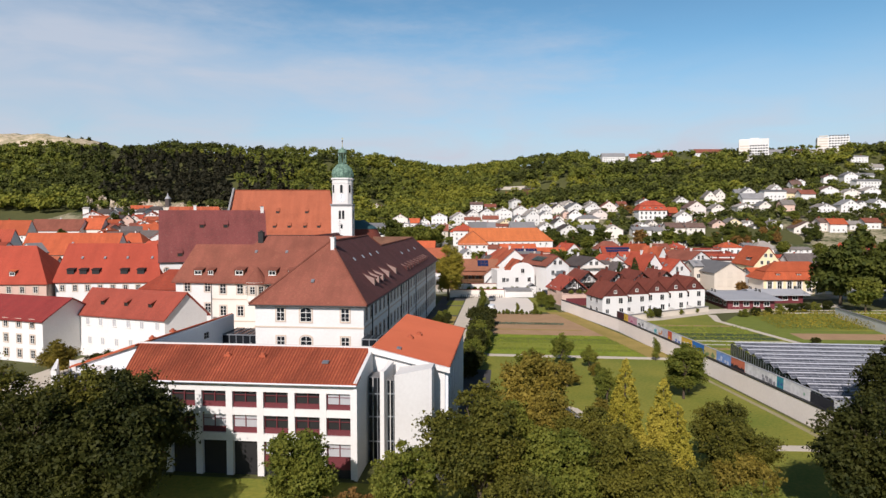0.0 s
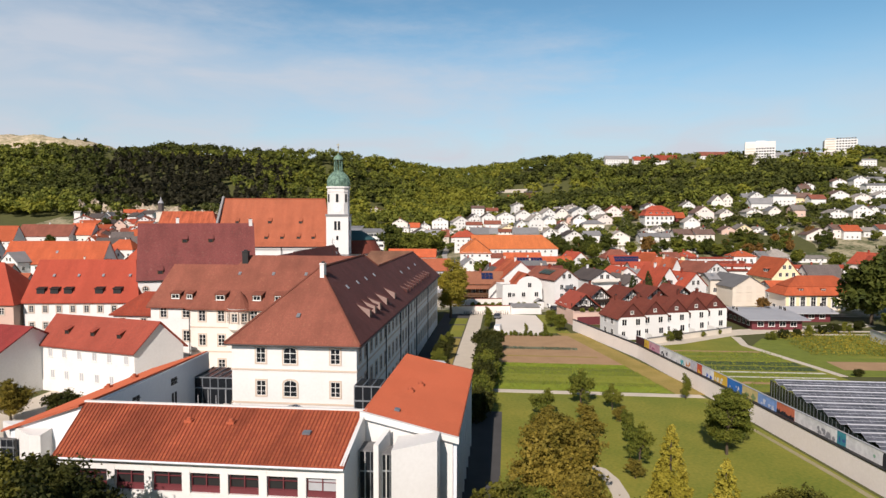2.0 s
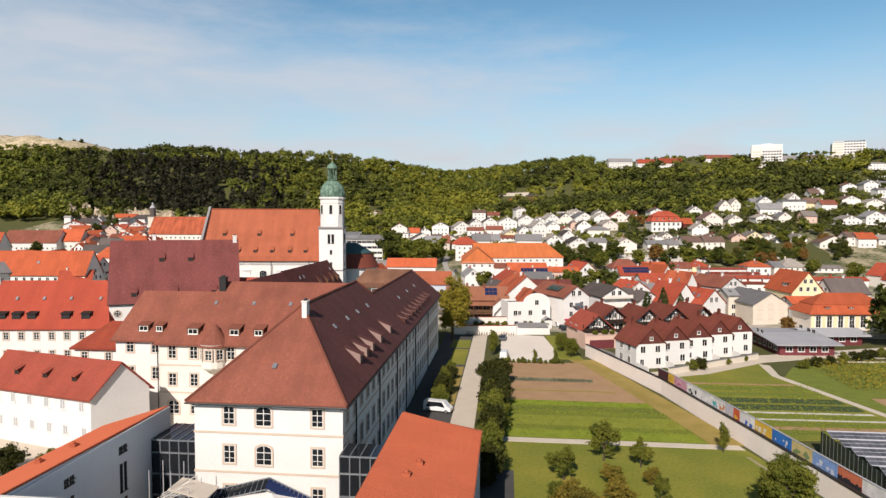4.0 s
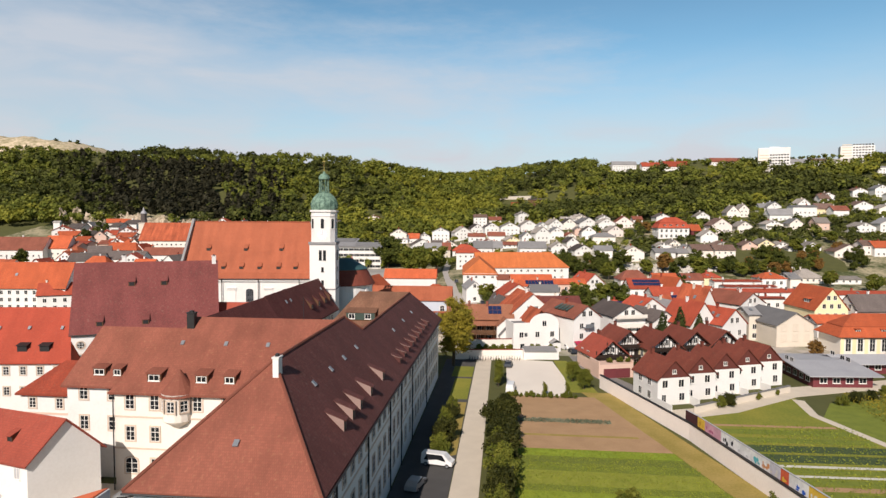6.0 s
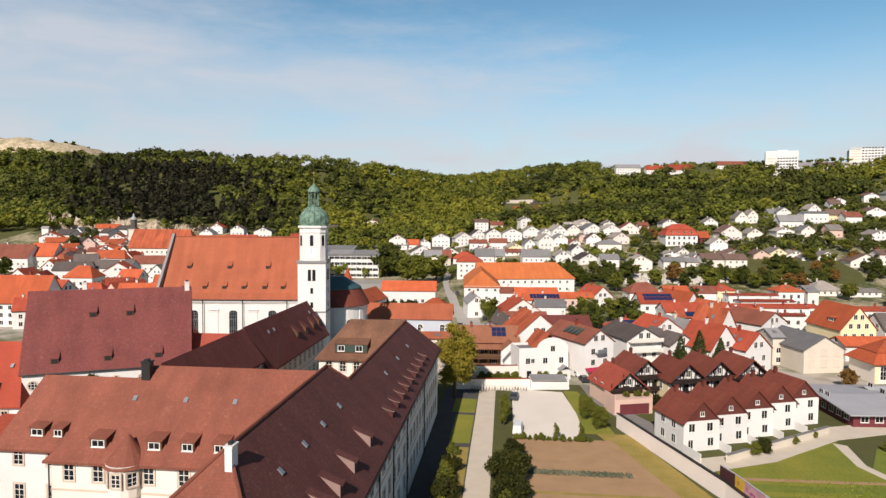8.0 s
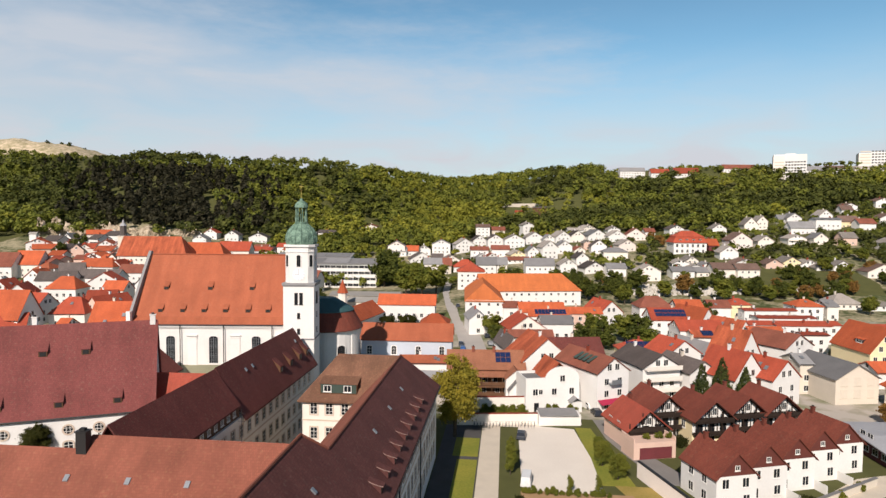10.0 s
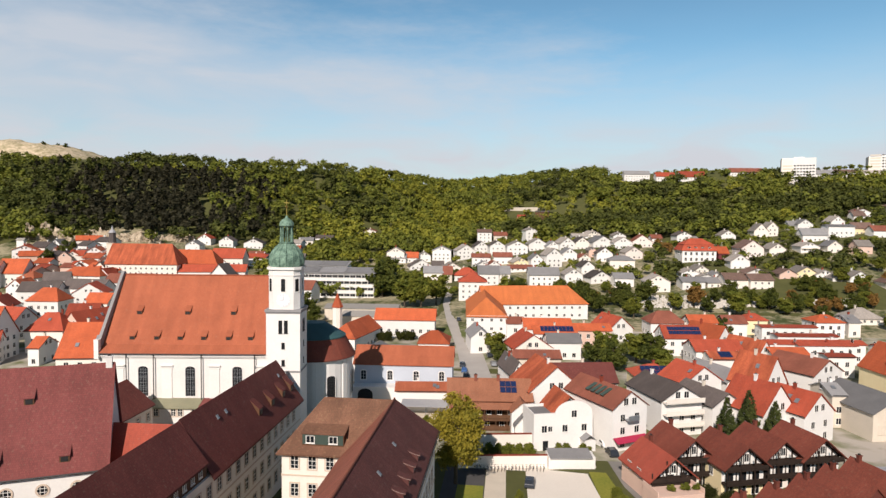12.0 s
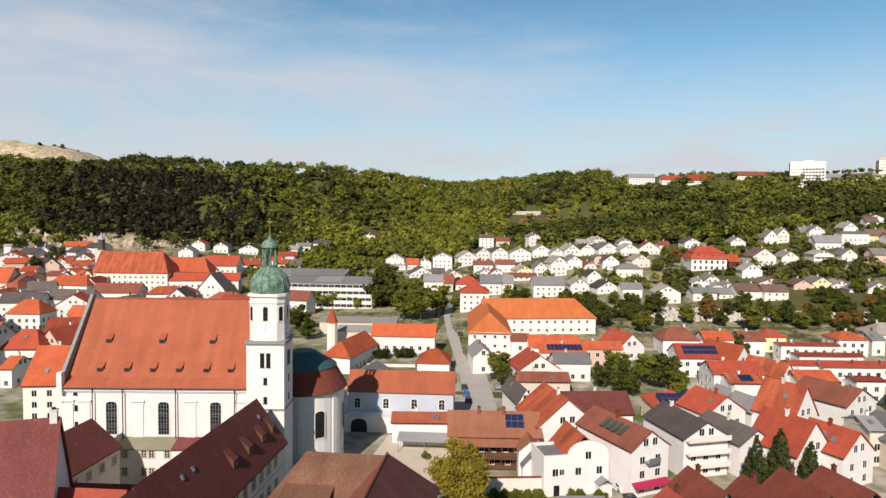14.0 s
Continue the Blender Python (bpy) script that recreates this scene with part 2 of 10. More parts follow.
R_LICHEN = roof_material("tiles_lichened_brown", (0.225, 0.108, 0.066), (0.165, 0.082, 0.052), 0.06, 0.75, lichen=(0.36, 0.24, 0.13))
R_PALE = roof_material("tiles_pale_grey_brown", (0.36, 0.32, 0.28), (0.28, 0.25, 0.225), 0.35, 0.3)
R_PURPLE = roof_material("tiles_purple_brown", (0.24, 0.066, 0.06), (0.18, 0.053, 0.048), 0.05, 0.4)
R_SCARLET = roof_material("tiles_scarlet", (0.44, 0.078, 0.042), (0.37, 0.063, 0.036), 0.06, 0.22)
R_MAROON = roof_material("tiles_maroon", (0.205, 0.052, 0.033), (0.155, 0.042, 0.028), 0.1, 0.35)
R_UMBER = roof_material("tiles_umber", (0.20, 0.125, 0.098), (0.15, 0.095, 0.078), 0.15, 0.35)
R_DARK = roof_material("tiles_dark_grey", (0.135, 0.108, 0.098), (0.10, 0.083, 0.077), 0.4, 0.35)
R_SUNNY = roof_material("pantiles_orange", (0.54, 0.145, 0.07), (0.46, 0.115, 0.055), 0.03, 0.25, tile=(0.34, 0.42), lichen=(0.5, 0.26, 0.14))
CHEEK = material("pale_dormer_sheet", (0.30, 0.20, 0.17), (0.24, 0.16, 0.14), 1.0, 0.7)
SHEET_DULL = material("dull_sheet_roof", (0.33, 0.31, 0.28), (0.25, 0.235, 0.215), 0.2, 0.75, vary=0.1)
SHEET = material("pale_sheet_roof", (0.40, 0.40, 0.41), (0.31, 0.31, 0.33), 0.2, 0.6, vary=0.1)
TEAL = material("dark_teal_sheet", (0.05, 0.12, 0.125), (0.035, 0.085, 0.09), 0.6, 0.6, metal=0.2)
R_MODERN = roof_material("pantiles_red_orange", (0.46, 0.115, 0.05), (0.36, 0.082, 0.04), 0.04, 0.5, tile=(0.34, 0.42), lichen=(0.46, 0.2, 0.08), streaks=(0.66, 1.2))
GRASS = material("lawn", (0.245, 0.225, 0.034), (0.135, 0.165, 0.02), 0.09, 0.95, bump=0.4, fine=25.0, spread=0.3)
CROP = material("green_crop", (0.19, 0.22, 0.03), (0.11, 0.14, 0.02), 0.5, 0.95, bump=0.6, fine=14.0)
SOIL = material("ploughed_soil", (0.42, 0.265, 0.145), (0.30, 0.185, 0.10), 0.3, 0.98, bump=0.6, fine=18.0)
GRAVEL = material("gravel_path", (0.60, 0.53, 0.43), (0.50, 0.44, 0.36), 0.4, 0.95, bump=0.2, fine=20.0)
# asphalt made darker, so its colour carries the shade beside the buildings
SHADE_PAVING = material("dark_shade_asphalt", (0.085, 0.082, 0.08), (0.055, 0.053, 0.052), 0.3, 0.9, fine=25.0)
ASPHALT = material("asphalt", (0.24, 0.225, 0.21), (0.17, 0.16, 0.15), 0.2, 0.9, fine=30.0)
CONCRETE = material("pale_paving", (0.74, 0.68, 0.60), (0.65, 0.59, 0.52), 0.15, 0.9, fine=20.0)
EARTH = material("hill_ground", (0.10, 0.10, 0.03), (0.06, 0.066, 0.02), 0.02, 0.98, fine=15.0)
BARK = material("bark", (0.10, 0.075, 0.05), (0.06, 0.045, 0.03), 2.0, 0.95, bump=0.3)
LEAF_DARK = leaf_material("leaves_dark", (0.014, 0.021, 0.004), (0.066, 0.066, 0.011))
LEAF_MID = leaf_material("leaves_mid", (0.068, 0.094, 0.013), (0.20, 0.195, 0.028))
LEAF_OLIVE = leaf_material("leaves_olive", (0.095, 0.086, 0.013), (0.28, 0.205, 0.032))
LEAF_GOLD = leaf_material("leaves_golden", (0.25, 0.225, 0.022), (0.46, 0.37, 0.055))
LEAF_RUST = leaf_material("leaves_rust", (0.16, 0.09, 0.025), (0.28, 0.15, 0.04))
LEAF_DEEP = leaf_material("leaves_deep_olive", (0.05, 0.058, 0.010), (0.17, 0.15, 0.02))
LEAF_YELLOW = leaf_material("leaves_yellowing", (0.15, 0.14, 0.018), (0.36, 0.28, 0.035))
LEAF_WOOD_DARK = leaf_material("leaves_hillside_dark", (0.038, 0.050, 0.012), (0.105, 0.112, 0.022))
LEAF_WOOD = leaf_material("leaves_hillside", (0.082, 0.108, 0.017), (0.21, 0.212, 0.033))
LEAF_WOOD_LIGHT = leaf_material("leaves_hillside_light", (0.125, 0.142, 0.018), (0.30, 0.28, 0.037))
LEAF_TOWN = leaf_material("leaves_town", (0.03, 0.045, 0.009), (0.12, 0.13, 0.021))
LEAF_FIR = leaf_material("leaves_fir", (0.028, 0.042, 0.013), (0.095, 0.11, 0.028))
LEAF_PINE = leaf_material("leaves_pine", (0.02, 0.021, 0.012), (0.052, 0.047, 0.023))


# ---- builders ----
def part(name, bm, mat, parent=None, label=""):
    """One mesh object out of a bmesh, under a thing or a part."""
    me = bpy.data.meshes.new(name)
    bm.normal_update()
    bm.to_mesh(me)
    bm.free()
    for m in mat if isinstance(mat, (list, tuple)) else (mat,):
        me.materials.append(m)
    ob = new(name, me)
    ob.parent = parent
    return tagged(ob, label)


def share(name, me, parent, m, label=""):
    """Another object on a mesh that exists, at the pose m under its parent."""
    ob = new(name, me)
    ob.parent = parent
    ob.matrix_basis = m
    return tagged(ob, label)


def thing(name, label, category, m=Matrix(), group="", kind=""):
    ob = new(name)
    ob.empty_display_size = 0.5
    ob.matrix_basis = m
    return tagged(ob, label, category, group, kind)


def box(bm, x0, x1, y0, y1, z0, z1, mat=0):
    vs = [bm.verts.new(p) for p in ((x0, y0, z0), (x1, y0, z0), (x1, y1, z0), (x0, y1, z0), (x0, y0, z1), (x1, y0, z1), (x1, y1, z1), (x0, y1, z1))]
    for f in ((3, 2, 1, 0), (4, 5, 6, 7), (0, 1, 5, 4), (1, 2, 6, 5), (2, 3, 7, 6), (3, 0, 4, 7)):
        bm.faces.new([vs[i] for i in f]).material_index = mat
    return vs


def prism(bm, ring, z0, z1, mat=0):
    """An upright prism over a plan outline (counterclockwise); z0 and z1 may be lists."""
    n = len(ring)
    za = z0 if isinstance(z0, (list, tuple)) else [z0] * n
    zb = z1 if isinstance(z1, (list, tuple)) else [z1] * n
    lo = [bm.verts.new((*p, z)) for p, z in zip(ring, za)]
    hi = [bm.verts.new((*p, z)) for p, z in zip(ring, zb)]
    bm.faces.new(lo[::-1]).material_index = mat
    bm.faces.new(hi).material_index = mat
    for i in range(n):
        bm.faces.new((lo[i], lo[(i + 1) % n], hi[(i + 1) % n], hi[i])).material_index = mat


def tube(bm, a, b, ra, rb, sides=6, mat=0):
    a, b = Vector(a), Vector(b)
    q = (b - a).to_track_quat("Z", "Y").to_matrix()
    rings = []
    for p, r in ((a, ra), (b, rb)):
        rings.append([bm.verts.new(p + q @ Vector((math.cos(k * math.tau / sides) * r, math.sin(k * math.tau / sides) * r, 0))) for k in range(sides)])
    for k in range(sides):
        bm.faces.new((rings[0][k], rings[0][(k + 1) % sides], rings[1][(k + 1) % sides], rings[1][k])).material_index = mat
    bm.faces.new(rings[1]).material_index = mat
    bm.faces.new(rings[0][::-1]).material_index = mat


def lathe(bm, profile, sides=16, center=(0, 0), mat=0, turn=0.0):
    """A turned form from (radius, height) pairs, bottom to top."""
    rings = [[bm.verts.new((center[0] + r * math.cos(turn + k * math.tau / sides), center[1] + r * math.sin(turn + k * math.tau / sides), z)) for k in range(sides)] for r, z in profile]
    for a, b in zip(rings, rings[1:]):
        for k in range(sides):
            bm.faces.new((a[k], a[(k + 1) % sides], b[(k + 1) % sides], b[k])).material_index = mat
    bm.faces.new(rings[0][::-1]).material_index = mat
    bm.faces.new(rings[-1]).material_index = mat


def slopes(bm, polys, thick=0.28):
    """Roof planes (corner lists seen from above, counterclockwise) with a metre grid as UV, closed by edges and an underside."""
    uv = bm.loops.layers.uv.verify()
    seen, edges = {}, {}
    for poly in polys:
        vs = []
        for p in poly:
            key = tuple(round(c, 3) for c in p)
            if key not in seen:
                seen[key] = (bm.verts.new(p), bm.verts.new((p[0], p[1], p[2] - thick)))
            vs.append(key)
        for i, k in enumerate(vs):
            e = (k, vs[(i + 1) % len(vs)])
            if (e[1], e[0]) in edges:
                del edges[(e[1], e[0])]
            else:
                edges[e] = True
        top = bm.faces.new([seen[k][0] for k in vs])
        bm.faces.new([seen[k][1] for k in vs[::-1]])
        top.normal_update()
        nrm = top.normal
        u = Vector((-nrm.y, nrm.x, 0))
        u = u.normalized() if u.length > 1e-4 else Vector((1, 0, 0))
        v = nrm.cross(u)
        for lp in top.loops:
            lp[uv].uv = (lp.vert.co.dot(u), lp.vert.co.dot(v))
    for a, b in edges:
        bm.faces.new((seen[a][0], seen[a][1], seen[b][1], seen[b][0]))


def hip_polys(w, d, e, r, hl, hr, o=0.5, half=None):
    """Roof over a w (x) by d (y) plan centred at the origin, ridge along x; hl, hr: run of the hip at each end, 0 for a gable."""
    drop = (r - e) / (d / 2) * o
    x0, x1, y0, y1, z = -w / 2 - o, w / 2 + o, -d / 2 - o, d / 2 + o, e - drop
    a, b = (x0 + hl + (o if hl else 0), 0, r), (x1 - hr - (o if hr else 0), 0, r)
    A, B, C, D4 = (x0, y0, z), (x1, y0, z), (x1, y1, z), (x0, y1, z)
    polys = [[A, B, b, a], [C, D4, a, b]]
    if hl:
        polys.append([D4, A, a])
    if hr:
        polys.append([B, C, b])
    return polys


def gable_walls(bm, w, d, e, r, hl, hr, base=-1.5):
    """Walls under such a roof, with their gables."""
    box(bm, -w / 2, w / 2, -d / 2, d / 2, base, e)
    for s, h in ((-1, hl), (1, hr)):
        if not h:
            x = s * w / 2
            i = x - s * 0.3
            vs = [bm.verts.new(p) for p in ((x, -d / 2, e), (x, d / 2, e), (x, 0, r - 0.1), (i, -d / 2, e), (i, d / 2, e), (i, 0, r - 0.1))]
            tri = [(0, 1, 2), (5, 4, 3), (1, 4, 5, 2), (3, 0, 2, 5)]
            for f in tri:
                f = f if s > 0 else f[::-1]
                bm.faces.new([vs[k] for k in f])


WINDOWS = {}


def window_mesh(w, h, style="cross", surround=STONE, frame_m=FRAME_W, glass=GLASS):
    """A window that faces -y with its centre at the origin: surround, frame with bars, recessed pane."""
    key = (w, h, style, surround.name, frame_m.name, glass.name)
    if key in WINDOWS:
        return WINDOWS[key]
    bm = bmesh.new()
    s = 0.18 if style in ("cross", "arch") else 0.07
    def outline(x, z0, z1):
        if style != "arch":
            return [(-x, z0), (x, z0), (x, z1), (-x, z1)]
        rise = x * 0.55
        return [(-x, z0), (x, z0), (x, z1 - rise)] + [(x * math.cos(a), z1 - rise + rise * math.sin(a)) for a in (0.5, 1.05, 1.57, 2.09, 2.64)] + [(-x, z1 - rise)]
    def slab(pts, y0, y1, mat):
        f = [bm.verts.new((x, y0, z)) for x, z in pts]
        b = [bm.verts.new((x, y1, z)) for x, z in pts]
        bm.faces.new(f).material_index = mat
        for i in range(len(pts)):
            bm.faces.new((f[i], b[i], b[(i + 1) % len(pts)], f[(i + 1) % len(pts)])).material_index = mat
    def ring(outer, inner, y, mat, back=0.0):
        o = [bm.verts.new((x, y, z)) for x, z in outer]
        i = [bm.verts.new((x, y, z)) for x, z in inner]
        ob_, ib = [bm.verts.new((x, back, z)) for x, z in outer], [bm.verts.new((x, back, z)) for x, z in inner]
        n = len(outer)
        for k in range(n):
            j = (k + 1) % n
            bm.faces.new((o[k], o[j], i[j], i[k])).material_index = mat
            bm.faces.new((o[j], o[k], ob_[k], ob_[j])).material_index = mat
            bm.faces.new((i[k], i[j], ib[j], ib[k])).material_index = mat
    if style != "plain":
        ring(outline(w / 2 + s, -h / 2 - s, h / 2 + s), outline(w / 2, -h / 2, h / 2), -0.10, 0)
    slab(outline(w / 2, -h / 2, h / 2), -0.015, 0.0, 2)
    t = 0.07
    ring(outline(w / 2 + (0.03 if style == "plain" else 0), -h / 2 - (0.03 if style == "plain" else 0), h / 2), outline(w / 2 - t, -h / 2 + t, h / 2 - t), -0.05, 1)
    box(bm, -t / 2, t / 2, -0.045, -0.01, -h / 2 + t, h / 2 - t, 1)
    if style in ("cross", "arch"):
        box(bm, -w / 2 + t, w / 2 - t, -0.047, -0.01, h * 0.12, h * 0.12 + t, 1)
        box(bm, -w / 2 + t, w / 2 - t, -0.043, -0.01, -h * 0.22, -h * 0.22 + t * 0.6, 1)
    if style == "arch" and h > 4:
        for k in range(1, 9):
            box(bm, -w / 2 + t, w / 2 - t, -0.044, -0.01, -h / 2 + h * k / 9, -h / 2 + h * k / 9 + 0.05, 1)
        for k in (-0.25, 0.25):
            box(bm, w * k - 0.03, w * k + 0.03, -0.046, -0.01, -h / 2 + t, h / 2 - 0.5, 1)
    if style == "plain":
        box(bm, -w / 2 - 0.1, w / 2 + 0.1, -0.14, 0.0, -h / 2 - 0.1, -h / 2 - 0.03, 1)
    me = bpy.data.meshes.new("window")
    bm.normal_update()
    bm.to_mesh(me)
    bm.free()
    for m in (surround, frame_m, glass):
        me.materials.append(m)
    WINDOWS[key] = me
    return me


def window_row(parent, me, start, step, count, z, facing, skip=()):
    """Windows on a wall: from a plan point on, step by step; facing: degrees by which the wall's outside is turned from -y."""
    for k in range(count):
        if k not in skip:
            share("window", me, parent, pose(start[0] + step[0] * k, start[1] + step[1] * k, z, 0, 0, facing))


def blocks_mesh(name, verts, faces, mats, parent=None, index=None):
    """A mesh from numpy arrays of corners and quads."""
    me = bpy.data.meshes.new(name)
    me.vertices.add(len(verts))
    me.vertices.foreach_set("co", np.ascontiguousarray(verts, dtype=np.float32).ravel())
    k = faces.shape[1]
    me.loops.add(faces.size)
    me.loops.foreach_set("vertex_index", np.ascontiguousarray(faces, dtype=np.int32).ravel())
    me.polygons.add(len(faces))
    me.polygons.foreach_set("loop_start", np.arange(0, faces.size, k, dtype=np.int32))
    for m in mats:
        me.materials.append(m)
    if index is not None:
        me.polygons.foreach_set("material_index", np.ascontiguousarray(index, dtype=np.int32))
    me.update(calc_edges=True)
    ob = new(name, me)
    ob.parent = parent
    return ob


def leaf_cards(rng, centers, sizes, out=None, loose=0.55):
    """Small leaves or leaf clumps, one pointed blade each, round the given centres; with out they turn that way."""
    n = len(centers)
    d = rng.normal(size=(n, 3))
    face = rng.normal(size=(n, 3)) if out is None else out + loose * rng.normal(size=(n, 3))
    d = np.cross(face, d)
    d /= np.linalg.norm(d, axis=1)[:, None] + 1e-9
    e = np.cross(d, face)
    e /= np.linalg.norm(e, axis=1)[:, None] + 1e-9
    s = sizes[:, None]
    a, b = d * s, e * s * 0.8
    v = np.stack([centers - a - b * 0.7, centers + a - b * 0.55, centers + b * 1.35 + a * 0.2], 1).reshape(-1, 3)
    return v, np.arange(3 * n).reshape(n, 3)


# ---- terrain ----
EYE0, AHEAD, RIGHT = np.array((10.5, 3.7)), np.array((-0.1057, 0.9944)), np.array((0.9944, 0.1057))
U_COL = (-0.70, -0.52, -0.34, -0.16, -0.07, 0.01, 0.10, 0.19, 0.37, 0.55, 0.70)
D_MID = (300, 300, 320, 340, 360, 350, 350, 300, 280, 270, 260)
Z_MID = (6, 6, 6, 6, 8, 8, 12, 8, 6, 6, 6)
D_FOOT = (420, 430, 460, 520, 540, 560, 560, 560, 520, 520, 500)
Z_FOOT = (28, 28, 27, 26, 26, 24, 35, 42, 44, 52, 58)
D_TOP = (640, 660, 680, 720, 800, 950, 860, 780, 690, 650, 640)
Z_TOP = (106, 103, 99, 100, 95, 93, 95, 99, 101, 101, 103)


def ground_z(x, y):
    """The valley floor, the slopes round it and the plateau above."""
    p = np.stack([np.asarray(x, float), np.asarray(y, float)], -1) - EYE0
    dist, side = p @ AHEAD, p @ RIGHT
    u = side / np.maximum(dist, 120.0)
    cols = [np.interp(u, U_COL, c) for c in (D_MID, Z_MID, D_FOOT, Z_FOOT, D_TOP, Z_TOP)]
    dm, zm, df, zf, dt, zt = cols
    k = lambda a, b: np.clip((dist - a) / (b - a), 0, 1)
    z = k(185, dm) * zm + k(dm, df) * (zf - zm)
    s = k(df, dt)
    z = z + s * s * (3 - 2 * s) * 0.5 * (zt - zf) + s * 0.5 * (zt - zf) + k(dt, dt + 1500) * 6
    return z


# ---- ground ----
def ground_sheet():
    xs = np.concatenate([np.linspace(-4600, -800, 14), np.arange(-780, 790, 12), np.linspace(830, 4600, 14)])
    ys = np.concatenate([np.linspace(-2500, -220, 8), np.arange(-200, 1120, 12), np.linspace(1160, 4800, 14)])
    gx, gy = np.meshgrid(xs, ys)
    z = ground_z(gx, gy)
    z = z + (z > 8) * (np.sin(gx * 0.031) * np.cos(gy * 0.027) * 1.6)
    v = np.stack([gx, gy, z - 0.06], -1).reshape(-1, 3)
    nx = len(xs)
    i = (np.arange(len(ys) - 1)[:, None] * nx + np.arange(nx - 1)).ravel()
    f = np.stack([i, i + 1, i + nx + 1, i + nx], 1)
    ob = blocks_mesh("ground", v, f, [EARTH])
    ob.data.polygons.foreach_set("use_smooth", np.ones(len(f), bool))
    return tagged(ob, "valley floor and hillsides of grass and earth", "ground", kind="structure")


def sheet(name, ring, mat, label, category, z=0.0, thick=0.05):
    """A flat piece of ground laid on the valley floor, over a plan outline."""
    bm = bmesh.new()
    prism(bm, ring, -0.3, z)
    return tagged(part(name, bm, mat), label, category, kind="structure")


ground_sheet()
sheet("lawn", [(12.3, -170), (88, -170), (60, -16), (52.2, 26), (51.5, 28.6), (12.3, 28.6)], GRASS, "sunlit mown lawn of the monastery garden", "lawn")
sheet("lawn", [(-130, -170), (12.2, -170), (12.2, -29.5), (-130, -29.5)], GRASS, "lawn under the trees beside the school", "lawn")
sheet("garden_path", [(12.4, 28.7), (51.4, 28.7), (51.0, 30.5), (12.4, 30.5)], GRAVEL, "pale gravel path across the garden", "path", 0.012)
sheet("garden_path", [(29.6, -1.8), (30.6, -2.6), (31.6, -5.5), (32.0, -9.5), (31.8, -14.0), (31.0, -18.0), (29.3, -18.5), (30.0, -14.0), (30.2, -9.5), (29.9, -6.0), (29.0, -3.4), (26.5, -2.6), (26.5, -1.2)], GRAVEL, "curved gravel path in the lawn", "path", 0.014)
sheet("garden_path", [(50.2, -16.3), (56.6, -16.0), (57.2, -14.2), (50.6, -14.5)], GRAVEL, "pale gravel path towards the garden wall", "path", 0.014)
sheet("dirt_strip", [(51.0, 26), (57.0, -2.0), (63.2, -36), (62.4, -36), (56.2, -2.0), (50.4, 26)], material("dry_verge", (0.34, 0.29, 0.20), (0.22, 0.20, 0.08), 0.4, 0.98, fine=10.0), "bare dirt strip at the foot of the wall", "path", 0.013)
sheet("vegetable_bed", [(16.2, 30.6), (47.0, 30.6), (42.0, 50.4), (16.2, 50.4)], CROP, "green vegetable bed in rows", "field", 0.02)
sheet("field_margin", [(47.1, 30.6), (52.4, 30.6), (37.6, 84.0), (31.5, 84.0), (42.1, 50.4)], material("dry_margin", (0.37, 0.265, 0.085), (0.22, 0.175, 0.035), 0.25, 0.98, fine=12.0), "dry grassy margin along the garden wall", "lawn", 0.016)
sheet("soil_bed", [(15.6, 50.5), (42.0, 50.5), (33.8, 80.3), (15.6, 80.3)], SOIL, "bare brown ploughed bed", "field", 0.03)
sheet("walkway", [(8.2, 18), (12.2, 18), (11.8, 112), (8.0, 112)], GRAVEL, "pale paved walkway beside the long school wing", "path", 0.014)
sheet("courtyard_strip", [(0.2, 2), (8.1, 18), (7.9, 112), (0.2, 112)], SHADE_PAVING, "paved strip beside the wing, coloured dark for its shade", "yard", 0.008)
sheet("verge", [(4.4, 44), (8.0, 46), (7.8, 74), (4.6, 74)], bpy.data.materials["dry_margin"], "dry planted verge beside the walkway", "lawn", 0.012)
sheet("lawn", [(4.0, 76), (7.8, 76), (7.8, 92.5), (4.0, 92.5)], GRASS, "sunny lawn patch by the walkway", "lawn", 0.012)
for y0, y1, c, text in ((47.4, 50.2, (0.25, 0.33, 0.03), "bright green rows"), (44.6, 46.6, (0.16, 0.19, 0.03), "darker green rows"), (36.6, 41.6, (0.27, 0.29, 0.04), "pale green rows"), (31.0, 34.5, (0.25, 0.31, 0.03), "fresh green rows")):
    sheet("bed_strip", [(16.4, y0), (46.9 - (y0 - 30.6) * 0.25, y0), (46.9 - (y1 - 30.6) * 0.25, y1), (16.4, y1)], material("bed_green", c, tuple(v * 0.65 for v in c), 0.5, 0.95, bump=0.6, fine=14.0), text + " of the vegetable bed", "field", 0.035)
sheet("bed_strip", [(17.5, 56.4), (38.0, 56.4), (37.8, 57.2), (17.5, 57.2)], bpy.data.materials["dry_margin"], "weedy line across the bare bed", "field", 0.045)
sheet("forecourt", [(8.4, -29), (18.2, -29), (18.2, 17.9), (8.4, 17.9)], SHADE_PAVING, "paved yard beside the school, coloured dark for shade", "yard", 0.012)
sheet("car_park", [(15.8, 80.4), (29.2, 80.4), (29.0, 96), (27.4, 112), (15.6, 113.5)], CONCRETE, "pale paved car park", "car park", 0.02)
sheet("turning_area", [(8.0, 112.1), (15.5, 112.1), (29.5, 115.5), (29.5, 118), (8.0, 118)], CONCRETE, "pale paved yard behind the car park", "yard", 0.016)
sheet("green_patch", [(29.4, 84), (35.0, 84), (31, 113), (27.8, 113)], GRASS, "small lawn beside the car park", "lawn", 0.018)
